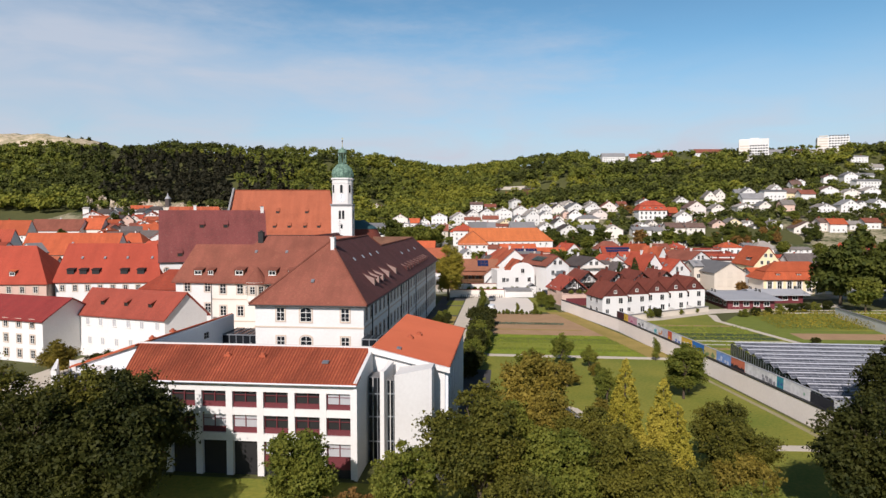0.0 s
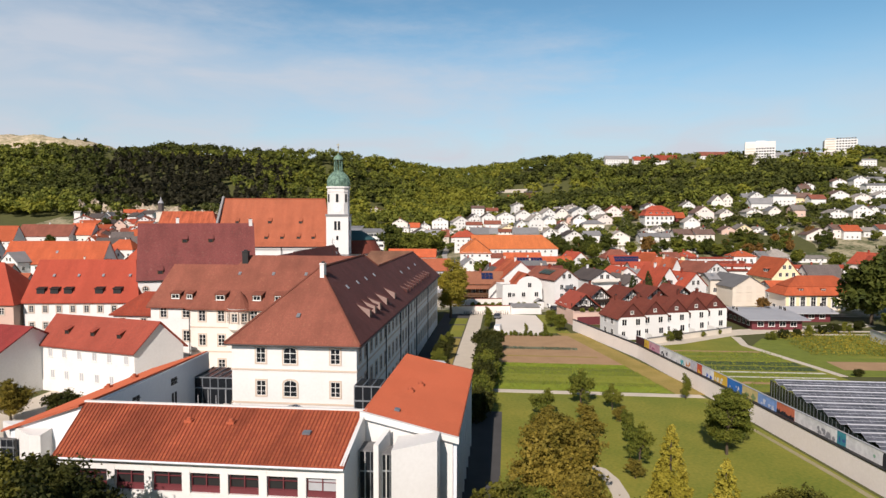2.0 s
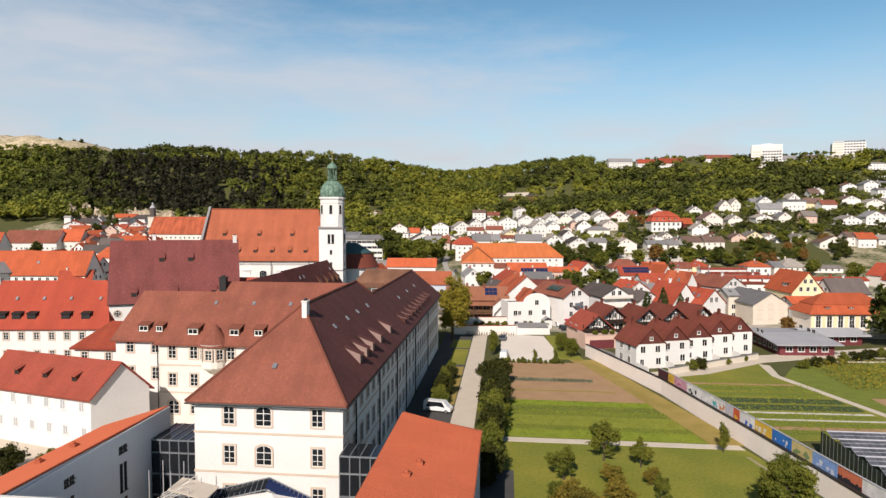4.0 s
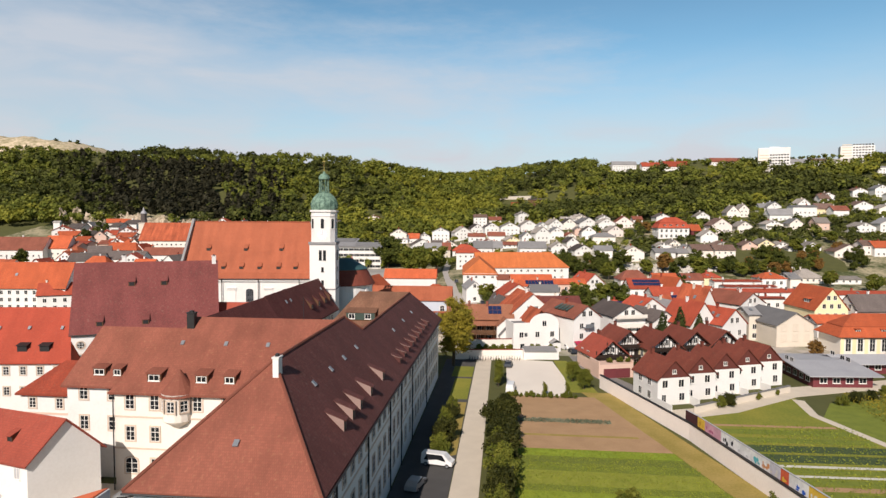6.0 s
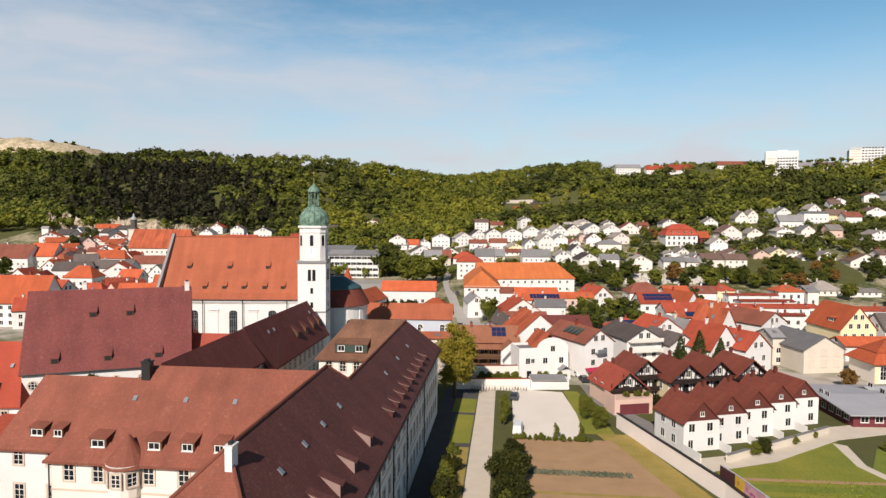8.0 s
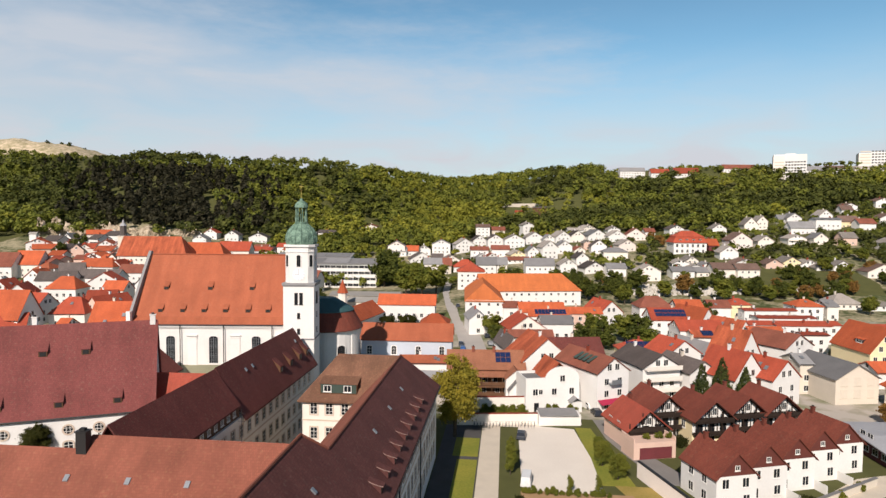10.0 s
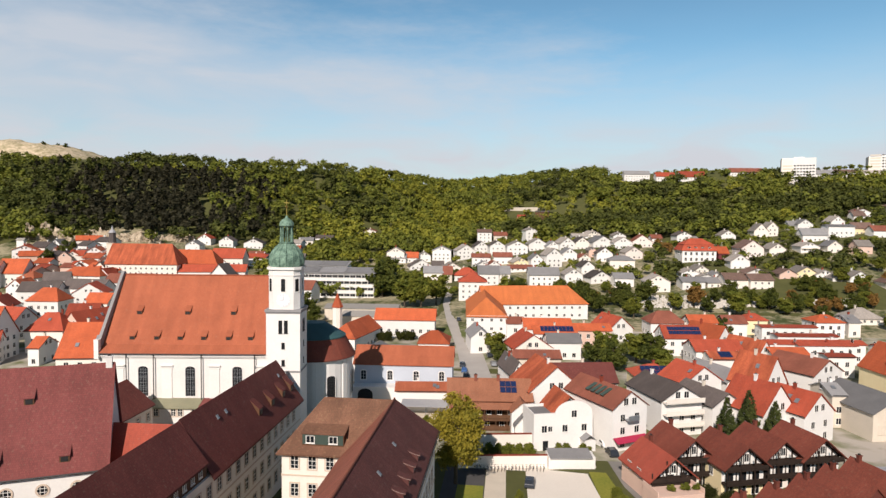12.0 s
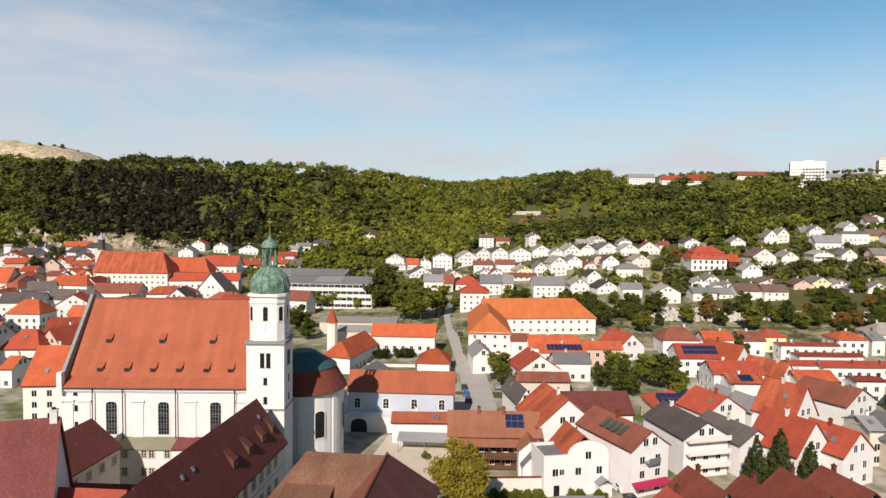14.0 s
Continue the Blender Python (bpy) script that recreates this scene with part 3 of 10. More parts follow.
sheet("lane", [(31.3, 129), (36.0, 125), (37.5, 106), (41.5, 96), (47, 84), (40.0, 86), (35.8, 98), (33.4, 107)], ASPHALT, "narrow asphalt lane past the houses", "road", 0.014)
sheet("school_yard", [(-58, -26), (-22.4, -26), (-22.4, 30), (-58, 30)], GRAVEL, "paved courtyard between the school buildings", "yard", 0.01)


def town_floor():
    """Paved streets and yards between the houses of the valley."""
    paving = material("town_paving", (0.42, 0.375, 0.325), (0.10, 0.12, 0.035), 0.035, 0.95, fine=5.0, spread=0.22)
    gardens = material("town_gardens", (0.36, 0.31, 0.20), (0.055, 0.07, 0.02), 0.07, 0.95, fine=7.0, spread=0.22)
    xs = np.arange(-330, 401, 10.0)
    for name, ys, mat, text in (("town_ground", np.concatenate([[119.0], np.arange(130, 251, 10.0)]), paving, "paved streets, yards and gardens of the town"), ("garden_ground", np.arange(250, 451, 10.0), gardens, "gardens and hedges between the houses below the hill")):
        town_sheet(name, xs, ys, mat, text)


def town_sheet(name, xs, ys, mat, text):
    gx, gy = np.meshgrid(xs, ys)
    v = np.stack([gx, gy, ground_z(gx, gy) + 0.03], -1).reshape(-1, 3)
    i = (np.arange(len(ys) - 1)[:, None] * len(xs) + np.arange(len(xs) - 1)).ravel()
    f = np.stack([i, i + 1, i + len(xs) + 1, i + len(xs)], 1)
    tagged(blocks_mesh(name, v, f, [mat]), text, "ground", kind="structure")


town_floor()
sheet("yard", [(-20, 126), (3, 126), (3, 149), (-18, 152)], GRAVEL, "pale gravel yard before the convent building", "yard", 0.06)
sheet("lawn", [(3, 94.0), (7.8, 94.0), (7.8, 104), (3, 104)], GRASS, "small sunny lawn by the walkway", "lawn", 0.03)
# allotment plots beyond the wall
sheet("allotment", [(54.5, 33), (82, 36), (80.5, 46), (73.0, 73), (75.0, 85.0), (60, 73.6), (48.4, 68.2), (50.2, 58)], GRASS, "sunny allotment plot with beds", "field", 0.012)
sheet("allotment", [(82.6, 46), (130, 50), (150, 104), (80.5, 82), (74.5, 72)], CROP, "allotment plot with tall maize rows", "field", 0.012)
sheet("allotment_path", [(80.6, 46), (82.2, 46), (74.3, 73.5), (76, 83), (74, 84), (72.6, 73)], GRAVEL, "pale allotment path", "path", 0.02)
sheet("farm_track", [(48, 68), (60, 73.5), (76, 86), (118, 103), (117, 108), (74, 92), (57, 77), (46, 73)], GRAVEL, "pale gravel track beside the row houses", "road", 0.022)
# beds of the near plot: greens, bare earth and white fleece in strips
FLEECE = material("garden_fleece", (0.62, 0.60, 0.55), (0.45, 0.44, 0.36), 0.8, 0.9, fine=6.0)
BED_DARK = material("dark_green_bed", (0.07, 0.10, 0.035), (0.035, 0.055, 0.02), 0.8, 0.95, bump=0.6, fine=9.0)
for k, (y, wy, mat, text) in enumerate(((36.0, 1.6, CROP, "narrow green bed"), (38.4, 1.4, SOIL, "narrow bare bed"), (40.6, 1.6, CROP, "narrow green bed"), (43.0, 0.7, FLEECE, "bed under white fleece"), (44.4, 1.6, CROP, "narrow green bed"), (46.7, 0.8, FLEECE, "bed under white fleece"), (48.6, 3.2, BED_DARK, "dark leafy bed"), (52.8, 3.0, BED_DARK, "dark leafy bed"), (57.0, 2.4, CROP, "wide green bed"), (61.0, 2.6, CROP, "wide green bed"), (65.0, 1.0, SOIL, "narrow bare bed"))):
    x1 = 80.0 - max(0, y - 46) * 0.27
    sheet("garden_bed", [(55.2 - max(0, y - 36) * 0.15, y), (x1 - 0.8, y + 0.6), (x1 - 1.0, y + 0.6 + wy), (54.8 - max(0, y - 36) * 0.15, y + wy)], mat, text + " of the allotment", "field", 0.03)
for k, (y, wy, mat, text) in enumerate(((88.0, 1.0, GRAVEL, "pale path between the plots"), (92.5, 1.0, GRAVEL, "pale path between the plots"), (62.0, 1.6, GRASS, "grass strip between the plots"))):
    sheet("plot_strip", [(92, y), (140, y + 4), (140, y + 4 + wy), (92, y + wy)], mat, text, "path", 0.03)
sheet("soil_strip", [(84, 51), (128, 53), (130, 60), (84, 58)], SOIL, "bare brown allotment strip", "field", 0.02)


# ---- the long school wing ----
WIN = window_mesh(1.25, 1.95)
WIN_ARCH = window_mesh(1.75, 2.15, "arch")
WIN_SMALL = window_mesh(1.05, 1.5)
# garden-side windows: frames greyed to put the facade's shade into their colour
WIN_SHADED = window_mesh(1.3, 2.1, "cross", STONE, BLIND)


def bands(parent, ring, zs, mat=STONE, proud=0.08, high=0.22, label="sandstone string course"):
    """String courses round a building, one mesh each."""
    cx, cy = sum(p[0] for p in ring) / len(ring), sum(p[1] for p in ring) / len(ring)
    for z in zs:
        bm = bmesh.new()
        out = [(x + proud * (1 if x > cx else -1), y + proud * (1 if y > cy else -1)) for x, y in ring]
        prism(bm, out, z, z + high)
        part("string_course", bm, mat, parent, label)


def shed_dormer(parent, x, y, z, angle, w, h, run, mat=R_BROWN, pane=True, cheek=WOOD):
    """A small dormer that faces the turned -y: cheeks, lid and window, its back sunk into the roof."""
    o = new("dormer")
    o.parent = parent
    o.matrix_basis = pose(x, y, z, 0, 0, angle)
    bm = bmesh.new()
    box(bm, -w / 2, w / 2, 0, run, -0.4, h)
    part("dormer_body", bm, cheek, o)
    bm = bmesh.new()
    rise = run * 0.55
    slopes(bm, [[(-w / 2 - 0.15, -0.2, h), (w / 2 + 0.15, -0.2, h), (w / 2 + 0.15, run * 1.25, h + rise * 0.55), (-w / 2 - 0.15, run * 1.25, h + rise * 0.55)]], 0.1)
    part("dormer_roof", bm, mat, o)
    if pane:
        share("window", window_mesh(round(w * 0.75, 2), round(h * 0.7, 2), "plain"), o, pose(0, 0, h / 2 - 0.05))
    return o


def eyelid(parent, x, y, z, pitch, angle=0, w=1.1, h=0.72, mat=None, cheek=WOOD):
    """A small wedge dormer whose long lid runs back into steep tiles."""
    o = new("dormer")
    o.parent = parent
    o.matrix_basis = pose(x, y, z, 0, 0, angle)
    w, lid = w / 2, pitch * 0.5
    run = h / (pitch - lid)
    bm = bmesh.new()
    v = [bm.verts.new(p) for p in ((-w, 0, -0.3), (w, 0, -0.3), (w, 0, h), (-w, 0, h), (-w, run + 0.3, h + lid * run + 0.1), (w, run + 0.3, h + lid * run + 0.1))]
    for f in ((0, 1, 2, 3), (1, 5, 2), (0, 3, 4), (3, 2, 5, 4), (0, 4, 5, 1)):
        bm.faces.new([v[n] for n in f])
    part("dormer_body", bm, cheek, o, "dark boarded dormer front and cheeks")
    bm = bmesh.new()
    slopes(bm, [[(-w - 0.08, -0.1, h - 0.1 * lid), (w + 0.08, -0.1, h - 0.1 * lid), (w + 0.1, run + 0.2, h + lid * run + 0.2), (-w - 0.1, run + 0.2, h + lid * run + 0.2)]], 0.1)
    part("dormer_roof", bm, mat, o)
    bm = bmesh.new()
    box(bm, -w * 0.7, w * 0.7, -0.05, -0.02, 0.1, h * 0.75)
    part("shutter", bm, DARK, o, "dark louvred opening")


def louvre_dormer(parent, x, y, z, angle, w, h, run, cheek=CHEEK, lid=R_BROWN, flashing=False):
    """A shed dormer with pale sheet cheeks that taper back into the slope, a tiled lid and a dark louvred front."""
    o = new("dormer")
    o.parent = parent
    o.matrix_basis = pose(x, y, z, 0, 0, angle)
    for s in (-1, 1):
        bm = bmesh.new()
        a, b = (s * w / 2, s * (w / 2 - 0.08))
        v = [bm.verts.new(p) for p in ((a, 0, -0.5), (a, 0, h), (a, run, h + run * 0.42), (b, 0, -0.5), (b, 0, h), (b, run, h + run * 0.42))]
        for f in ((0, 1, 2), (5, 4, 3), (0, 3, 4, 1), (1, 4, 5, 2)):
            bm.faces.new([v[k] for k in (f if s < 0 else f[::-1])])
        part("dormer_cheek", bm, cheek, o, "sheet-metal dormer cheek")
    bm = bmesh.new()
    slopes(bm, [[(-w / 2 - 0.06, -0.25, h), (w / 2 + 0.06, -0.25, h), (w / 2 + 0.06, run * 1.1, h + run * 0.46), (-w / 2 - 0.06, run * 1.1, h + run * 0.46)]], 0.09)
    part("dormer_roof", bm, lid, o)
    bm = bmesh.new()
    box(bm, -w / 2 + 0.08, w / 2 - 0.08, 0.04, 0.12, -0.5, h)
    part("dormer_front", bm, DARK, o, "dark louvred dormer front")
    if flashing:
        bm = bmesh.new()
        ends = [(-(w / 2 + 0.06), run * 1.1 * k / 4 - 0.25 * (1 - k / 4), h + 0.03 + run * 0.46 * (k / 4) ** 1.5) for k in range(5)]
        for a, b in zip(ends, ends[1:]):
            tube(bm, a, b, 0.04, 0.04, 4)
        part("flashing", bm, CHEEK, o, "pale metal edge strip")
    return o


def chimney(parent, x, y, z0, z1, w=0.8, d=0.8, mat=PLASTER):
    bm = bmesh.new()
    box(bm, x - w / 2, x + w / 2, y - d / 2, y + d / 2, z0, z1)
    box(bm, x - w / 2 - 0.08, x + w / 2 + 0.08, y - d / 2 - 0.08, y + d / 2 + 0.08, z1, z1 + 0.15)
    c = part("chimney", bm, mat, parent)
    bm = bmesh.new()
    box(bm, x - w / 4, x + w / 4, y - d / 4, y + d / 4, z1 + 0.15, z1 + 0.4)
    part("chimney_pot", bm, DARK, c)
    return c


def downpipe(parent, x, y, z, r=0.09):
    bm = bmesh.new()
    tube(bm, (x, y, 0), (x, y, z), r, r, 6)
    part("downpipe", bm, DARK, parent)


def roof_light(parent, x, y, z, tilt, angle, w=0.5, h=0.7):
    """A roof hatch lying on a slope."""
    bm = bmesh.new()
    box(bm, -w / 2, w / 2, -h / 2, h / 2, 0.0, 0.14)
    o = part("roof_hatch", bm, STEEL, parent, "small grey metal roof hatch")
    o.matrix_basis = pose(x, y, z, 0, 0, angle) @ pose(0, 0, 0, tilt, 0, 0)


def long_wing():
    o = thing("school_wing", "long cream baroque school wing with brown tiled hip roof", "school building")
    bm = bmesh.new()
    box(bm, -16.4, 0, 0, 48, -0.5, 13.9)
    part("wall", bm, PLASTER, o)
    bm = bmesh.new()
    box(bm, -12, -0.02, 48, 93, -0.5, 13.9)
    part("wall", bm, PLASTER, o)
    e = 13.55
    E0, E1, R0, R1, P, R2 = (0.6, -0.6, e), (0.6, 93.6, e), (-8.25, 12.0, 22.35), (-8.25, 40, 22.35), (-6, 42.25, 20.113), (-6, 88.6, 20.113)
    W0, W1, V, F1 = (-17.1, -0.6, e), (-17.1, 48.85, e), (-12.6, 48.85, e), (-12.6, 93.6, e)
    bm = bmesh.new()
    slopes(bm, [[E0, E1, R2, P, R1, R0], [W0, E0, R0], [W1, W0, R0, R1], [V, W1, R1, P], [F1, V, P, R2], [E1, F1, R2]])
    roof = part("roof", bm, [R_BROWN, R_SHADE_SIDE], o, "tan-brown tiles, darkened for shade on the garden slope")
    for p in roof.data.polygons:                               # the garden slope takes the tiles with shade in their colour
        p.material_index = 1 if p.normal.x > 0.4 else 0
    # ridge and hip tiles
    for a, b in ((R0, R1), (E0, R0), (W0, R0), (P, R2), (R1, P)):
        bm = bmesh.new()
        tube(bm, (a[0], a[1], a[2] + 0.03), (b[0], b[1], b[2] + 0.03), 0.17, 0.17, 6)
        part("ridge_capping", bm, R_BROWN, o)
    bands(o, [(-16.4, 0), (0, 0), (0, 48), (-16.4, 48)], (10.0, 5.7))
    bands(o, [(-16.4, 0), (0, 0), (0, 48), (-16.4, 48)], (13.3,), STONE, 0.3, 0.3, "moulded eaves cornice")
    bands(o, [(-12, 48.3), (-0.02, 48.3), (-0.02, 93), (-12, 93)], (10.0, 5.7))
    for z in (12.0, 7.75, 3.4):
        window_row(o, WIN, (-12.5, 0), (0, 0), 1, z, 0)
        window_row(o, WIN_ARCH, (-8.65, 0), (0, 0), 1, z, 0)
        window_row(o, WIN, (-2.75, 0), (0, 0), 1, z, 0)
        window_row(o, WIN_SHADED, (0, 1.7), (0, 3.38), 14, z, 90)
        window_row(o, WIN_SHADED, (-0.02, 50.2), (0, 3.25), 13, z, 90)
        window_row(o, WIN, (-16.4, 3.5), (0, 4.0), 6, z, -90)
    for y in (5.2, 18.6, 32.2, 41.0, 51.8, 70.5):
        downpipe(o, 0.2, y, 13.4)
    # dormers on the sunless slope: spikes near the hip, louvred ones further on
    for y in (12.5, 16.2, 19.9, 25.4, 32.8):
        louvre_dormer(o, -0.9, y, 15.0, 90, 1.1, 1.25, 2.9, CHEEK, R_SHADE_SIDE)
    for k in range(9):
        louvre_dormer(o, -0.5, 44.5 + 4.15 * k, 14.6, 90, 1.15, 0.9, 2.3, R_SHADE_SIDE, R_SHADE_SIDE, True)
    for x, y in ((-5.0, 15), (-5.0, 21.5), (-5.0, 27.5), (-5.0, 34), (-3.6, 55), (-3.6, 65), (-3.6, 75), (-9.9, 5.4)):
        if x > -9:
            roof_light(o, x, y, 13.55 + (0.6 - x) * 0.994 + 0.02, 45, 90)
        else:
            roof_light(o, -8.7, 3.6, 16.55, 35, 0)
    chimney(o, -7.4, 10.6, 20.0, 22.9, 0.6, 1.1)
    # front eaves board
    bm = bmesh.new()
    tube(bm, (-17.1, -0.75, e - 0.18), (0.6, -0.75, e - 0.18), 0.1, 0.1, 6)
    part("gutter", bm, DARK, o)
    bm = bmesh.new()
    tube(bm, (0.75, -0.6, e - 0.18), (0.75, 93.6, e - 0.18), 0.1, 0.1, 6)
    part("gutter", bm, DARK, o)


def cross_wing():
    o = thing("cross_wing", "cream baroque school wing across the court with brown roof and dormers", "school building")
    bm = bmesh.new()
    box(bm, -36.8, -16.3, 28.4, 46.6, -0.5, 13.9)
    part("wall", bm, CREAM, o)
    bm = bmesh.new()
    box(bm, -46.4, -36.7, 32.2, 45, -0.5, 13.5)
    part("wall", bm, PLASTER, o)
    bm = bmesh.new()
    e = 13.5
    slopes(bm, [[(-37.4, 27.8, e), (-12.0, 27.8, e), (-8.3, 37.5, 22.3), (-29.6, 37.5, 22.3)], [(-8.3, 47.2, e), (-37.4, 47.2, e), (-29.6, 37.5, 22.3), (-8.3, 37.5, 22.3)],
                [(-37.4, 47.2, e), (-37.4, 27.8, e), (-29.6, 37.5, 22.3)]])
    part("roof", bm, R_BROWN, o, "weathered brown tiles")
    bm = bmesh.new()
    e = 13.1
    slopes(bm, [[(-47.0, 31.6, e), (-30, 31.6, e), (-30, 38.4, 20.4), (-45.0, 38.4, 20.4)], [(-30, 45.6, e), (-47.0, 45.6, e), (-45.0, 38.4, 20.4), (-30, 38.4, 20.4)], [(-47.0, 45.6, e), (-47.0, 31.6, e), (-45.0, 38.4, 20.4)]])
    part("roof", bm, R_BROWN, o, "weathered brown tiles")
    bands(o, [(-36.8, 28.4), (-16.4, 28.4), (-16.4, 46), (-36.8, 46)], (10.0, 5.7))
    bands(o, [(-36.8, 28.4), (-16.4, 28.4), (-16.4, 46), (-36.8, 46)], (13.2,), STONE, 0.25, 0.28, "moulded eaves cornice")
    for z in (12.15, 7.85):
        for x in (-34.6, -31.1, -25.1, -21.0, -18.0):
            share("window", WIN, o, pose(x, 28.4, z))
        for x in (-43.9, -39.6):
            share("window", WIN, o, pose(x, 32.2, z - 0.1))
    share("window", WIN_ARCH, o, pose(-34.5, 28.4, 3.5))
    for x in (-31.1, -27.8, -24.5, -21.0):
        share("window", WIN, o, pose(x, 28.4, 3.5))
    # round oriel
    bm = bmesh.new()
    lathe(bm, ((0.4, 8.9), (1.6, 9.7), (1.9, 10.0), (1.9, 13.4), (2.1, 13.6)), 14, (-27.9, 28.6))
    b = part("oriel", bm, CREAM, o, "rounded plaster oriel")
    bm = bmesh.new()
    lathe(bm, ((2.75, 13.25), (2.45, 13.55), (1.75, 14.35), (0.9, 15.4), (0.1, 16.5)), 16, (-27.9, 29.2))
    part("oriel_roof", bm, R_BROWN, b)
    for a in (-50, 0, 50):
        share("window", WIN_SMALL, b, pose(-27.9 + 1.9 * math.sin(radians(a)), 28.6 - 1.9 * math.cos(radians(a)), 12.1, 0, 0, a))
    for x, w in ((-31.6, 2.0), (-24.9, 1.8), (-21.0, 1.6), (-17.2, 1.6)):
        shed_dormer(o, x, 29.2, 14.75, 0, w, 1.15, 2.4)
    for x, w in ((-41.9, 1.9), (-39.2, 1.3)):
        shed_dormer(o, x, 32.8, 14.4, 0, w, 1.1, 2.2)
    for x, y, z in ((-30.0, 34, 19.45), (-23.6, 34, 19.45), (-17.5, 34, 19.45)):
        roof_light(o, x, y, z - 0.35, 42, 0)
    chimney(o, -29.8, 36.3, 20.2, 23.0, 1.1, 0.9, DARK)
    downpipe(o, -36.9, 28.2, 13.3)
    bm = bmesh.new()
    tube(bm, (-13.5, 37.4, 22), (-13.5, 37.4, 25.6), 0.04, 0.03, 5)
    for k in range(3):
        tube(bm, (-13.9, 37.4, 24.4 + 0.4 * k), (-13.1, 37.4, 24.4 + 0.4 * k), 0.02, 0.02, 4)
    part("aerial", bm, DARK, o, "thin rooftop aerial")
    # small hipped annexe at the left end
    bm = bmesh.new()
    box(bm, -54.6, -46.4, 33.5, 44, -0.5, 11.4)
    part("annexe_wall", bm, PLASTER, o)
    bm = bmesh.new()
    slopes(bm, [[(-55.2, 33, 11.3), (-46.4, 33, 11.3), (-46.4, 38.6, 15.0), (-51.2, 38.6, 15.0)], [(-46.4, 44.2, 11.3), (-55.2, 44.2, 11.3), (-51.2, 38.6, 15.0), (-46.4, 38.6, 15.0)], [(-55.2, 44.2, 11.3), (-55.2, 33, 11.3), (-51.2, 38.6, 15.0)]])
    part("annexe_roof", bm, R_RED, o, "red tiles")
    bm = bmesh.new()
    box(bm, -54.62, -46.4, 33.42, 33.5, 8.2, 8.5)
    part("string_course", bm, PINK, o, "pink string course")
    for x in (-52.8, -48.6):
        share("window", WIN_SMALL, o, pose(x, 33.5, 9.9))


def far_wing():
    o = thing("end_wing", "cream end wing with hipped brown roof and green dormer", "school building")
    bm = bmesh.new()
    box(bm, -21.6, -11.9, 80.5, 93.4, -0.5, 14.2)
    part("wall", bm, CREAM, o)
    bm = bmesh.new()
    e = 13.75
    slopes(bm, [[(-22.3, 79.8, e), (-6, 79.8, e), (-6, 87, 20.4), (-17.0, 87, 20.4)], [(-6, 94.1, e), (-22.3, 94.1, e), (-17.0, 87, 20.4), (-6, 87, 20.4)], [(-22.3, 94.1, e), (-22.3, 79.8, e), (-17.0, 87, 20.4)]])
    part("roof", bm, R_LICHEN, o, "lichen-stained brown tiles")
    d = shed_dormer(o, -15.4, 80.9, 14.9, 0, 6.4, 1.7, 3.0, R_LICHEN, pane=False)
    bm = bmesh.new()
    box(bm, -3.1, 3.1, -0.1, 0.0, 0.1, 1.6)
    part("dormer_front", bm, material("dark_green_boards", (0.05, 0.075, 0.062), (0.035, 0.055, 0.045), 1.0, 0.7), d, "dark green boarded dormer front")
    for x in (-1.9, 1.6):
        share("window", window_mesh(1.3, 1.1, "plain"), d, pose(x, -0.1, 0.85))
    for z in (12.3, 8.1, 3.9):
        window_row(o, WIN, (-19.6, 80.5), (2.7, 0), 3, z, 0)
    bands(o, [(-21.6, 80.5), (-12, 80.5), (-12, 93.4), (-21.6, 93.4)], (10.2, 6.0))


def north_wing():
    """The narrow wing that runs towards the church."""
    o = thing("cloister_wing", "long narrow pink-walled cloister wing with dark brown roof", "school building")
    bm = bmesh.new()
    box(bm, -37.5, -28.6, 46, 109.5, -0.5, 13.2)
    part("wall", bm, CREAM, o)
    bm = bmesh.new()
    e = 12.8
    slopes(bm, [[(-28.0, 72, e), (-28.0, 110, e), (-33.05, 108.5, 20.9), (-33.05, 72, 20.9)], [(-38.1, 110, e), (-38.1, 72, e), (-33.05, 72, 20.9), (-33.05, 108.5, 20.9)], [(-28.0, 110, e), (-38.1, 110, e), (-33.05, 108.5, 20.9)]])
    part("roof", bm, R_CLOISTER, o, "dark red-brown tiles")
    bm = bmesh.new()
    slopes(bm, [[(-28.75, 45, 15.05), (-28.75, 71.9, 15.05), (-33.05, 71.9, 20.7), (-33.05, 45, 20.7)], [(-38.1, 71.9, e), (-38.1, 45, e), (-33.05, 45, 20.7), (-33.05, 71.9, 20.7)]])
    part("roof", bm, R_CLOISTER, o, "dark red-brown tiles")
    bm = bmesh.new()
    box(bm, -29.9, -29.0, 46, 71.8, 13.0, 15.0)
    part("strip_dormer", bm, WOOD, o, "long low dark dormer strip")
    window_row(o, window_mesh(0.9, 0.9, "plain"), (-29.0, 49), (0, 2.1), 11, 14.2, 90)
    for z in (11.0, 7.0, 3.0):
        window_row(o, WIN, (-28.6, 53), (0, 3.1), 18, z, 90)
    bands(o, [(-37.5, 46), (-28.6, 46), (-28.6, 109.5), (-37.5, 109.5)], (9.0, 5.0))
    for y in (92.3, 97.8, 103.2, 107.6):
        eyelid(o, -29.55, y, 15.3, 8.1 / 5.05, 90, 1.5, 1.3, R_CLOISTER)
    for y in (80.4, 83.2, 105.5):
        roof_light(o, -31.55, y, 18.62, 58, 90)


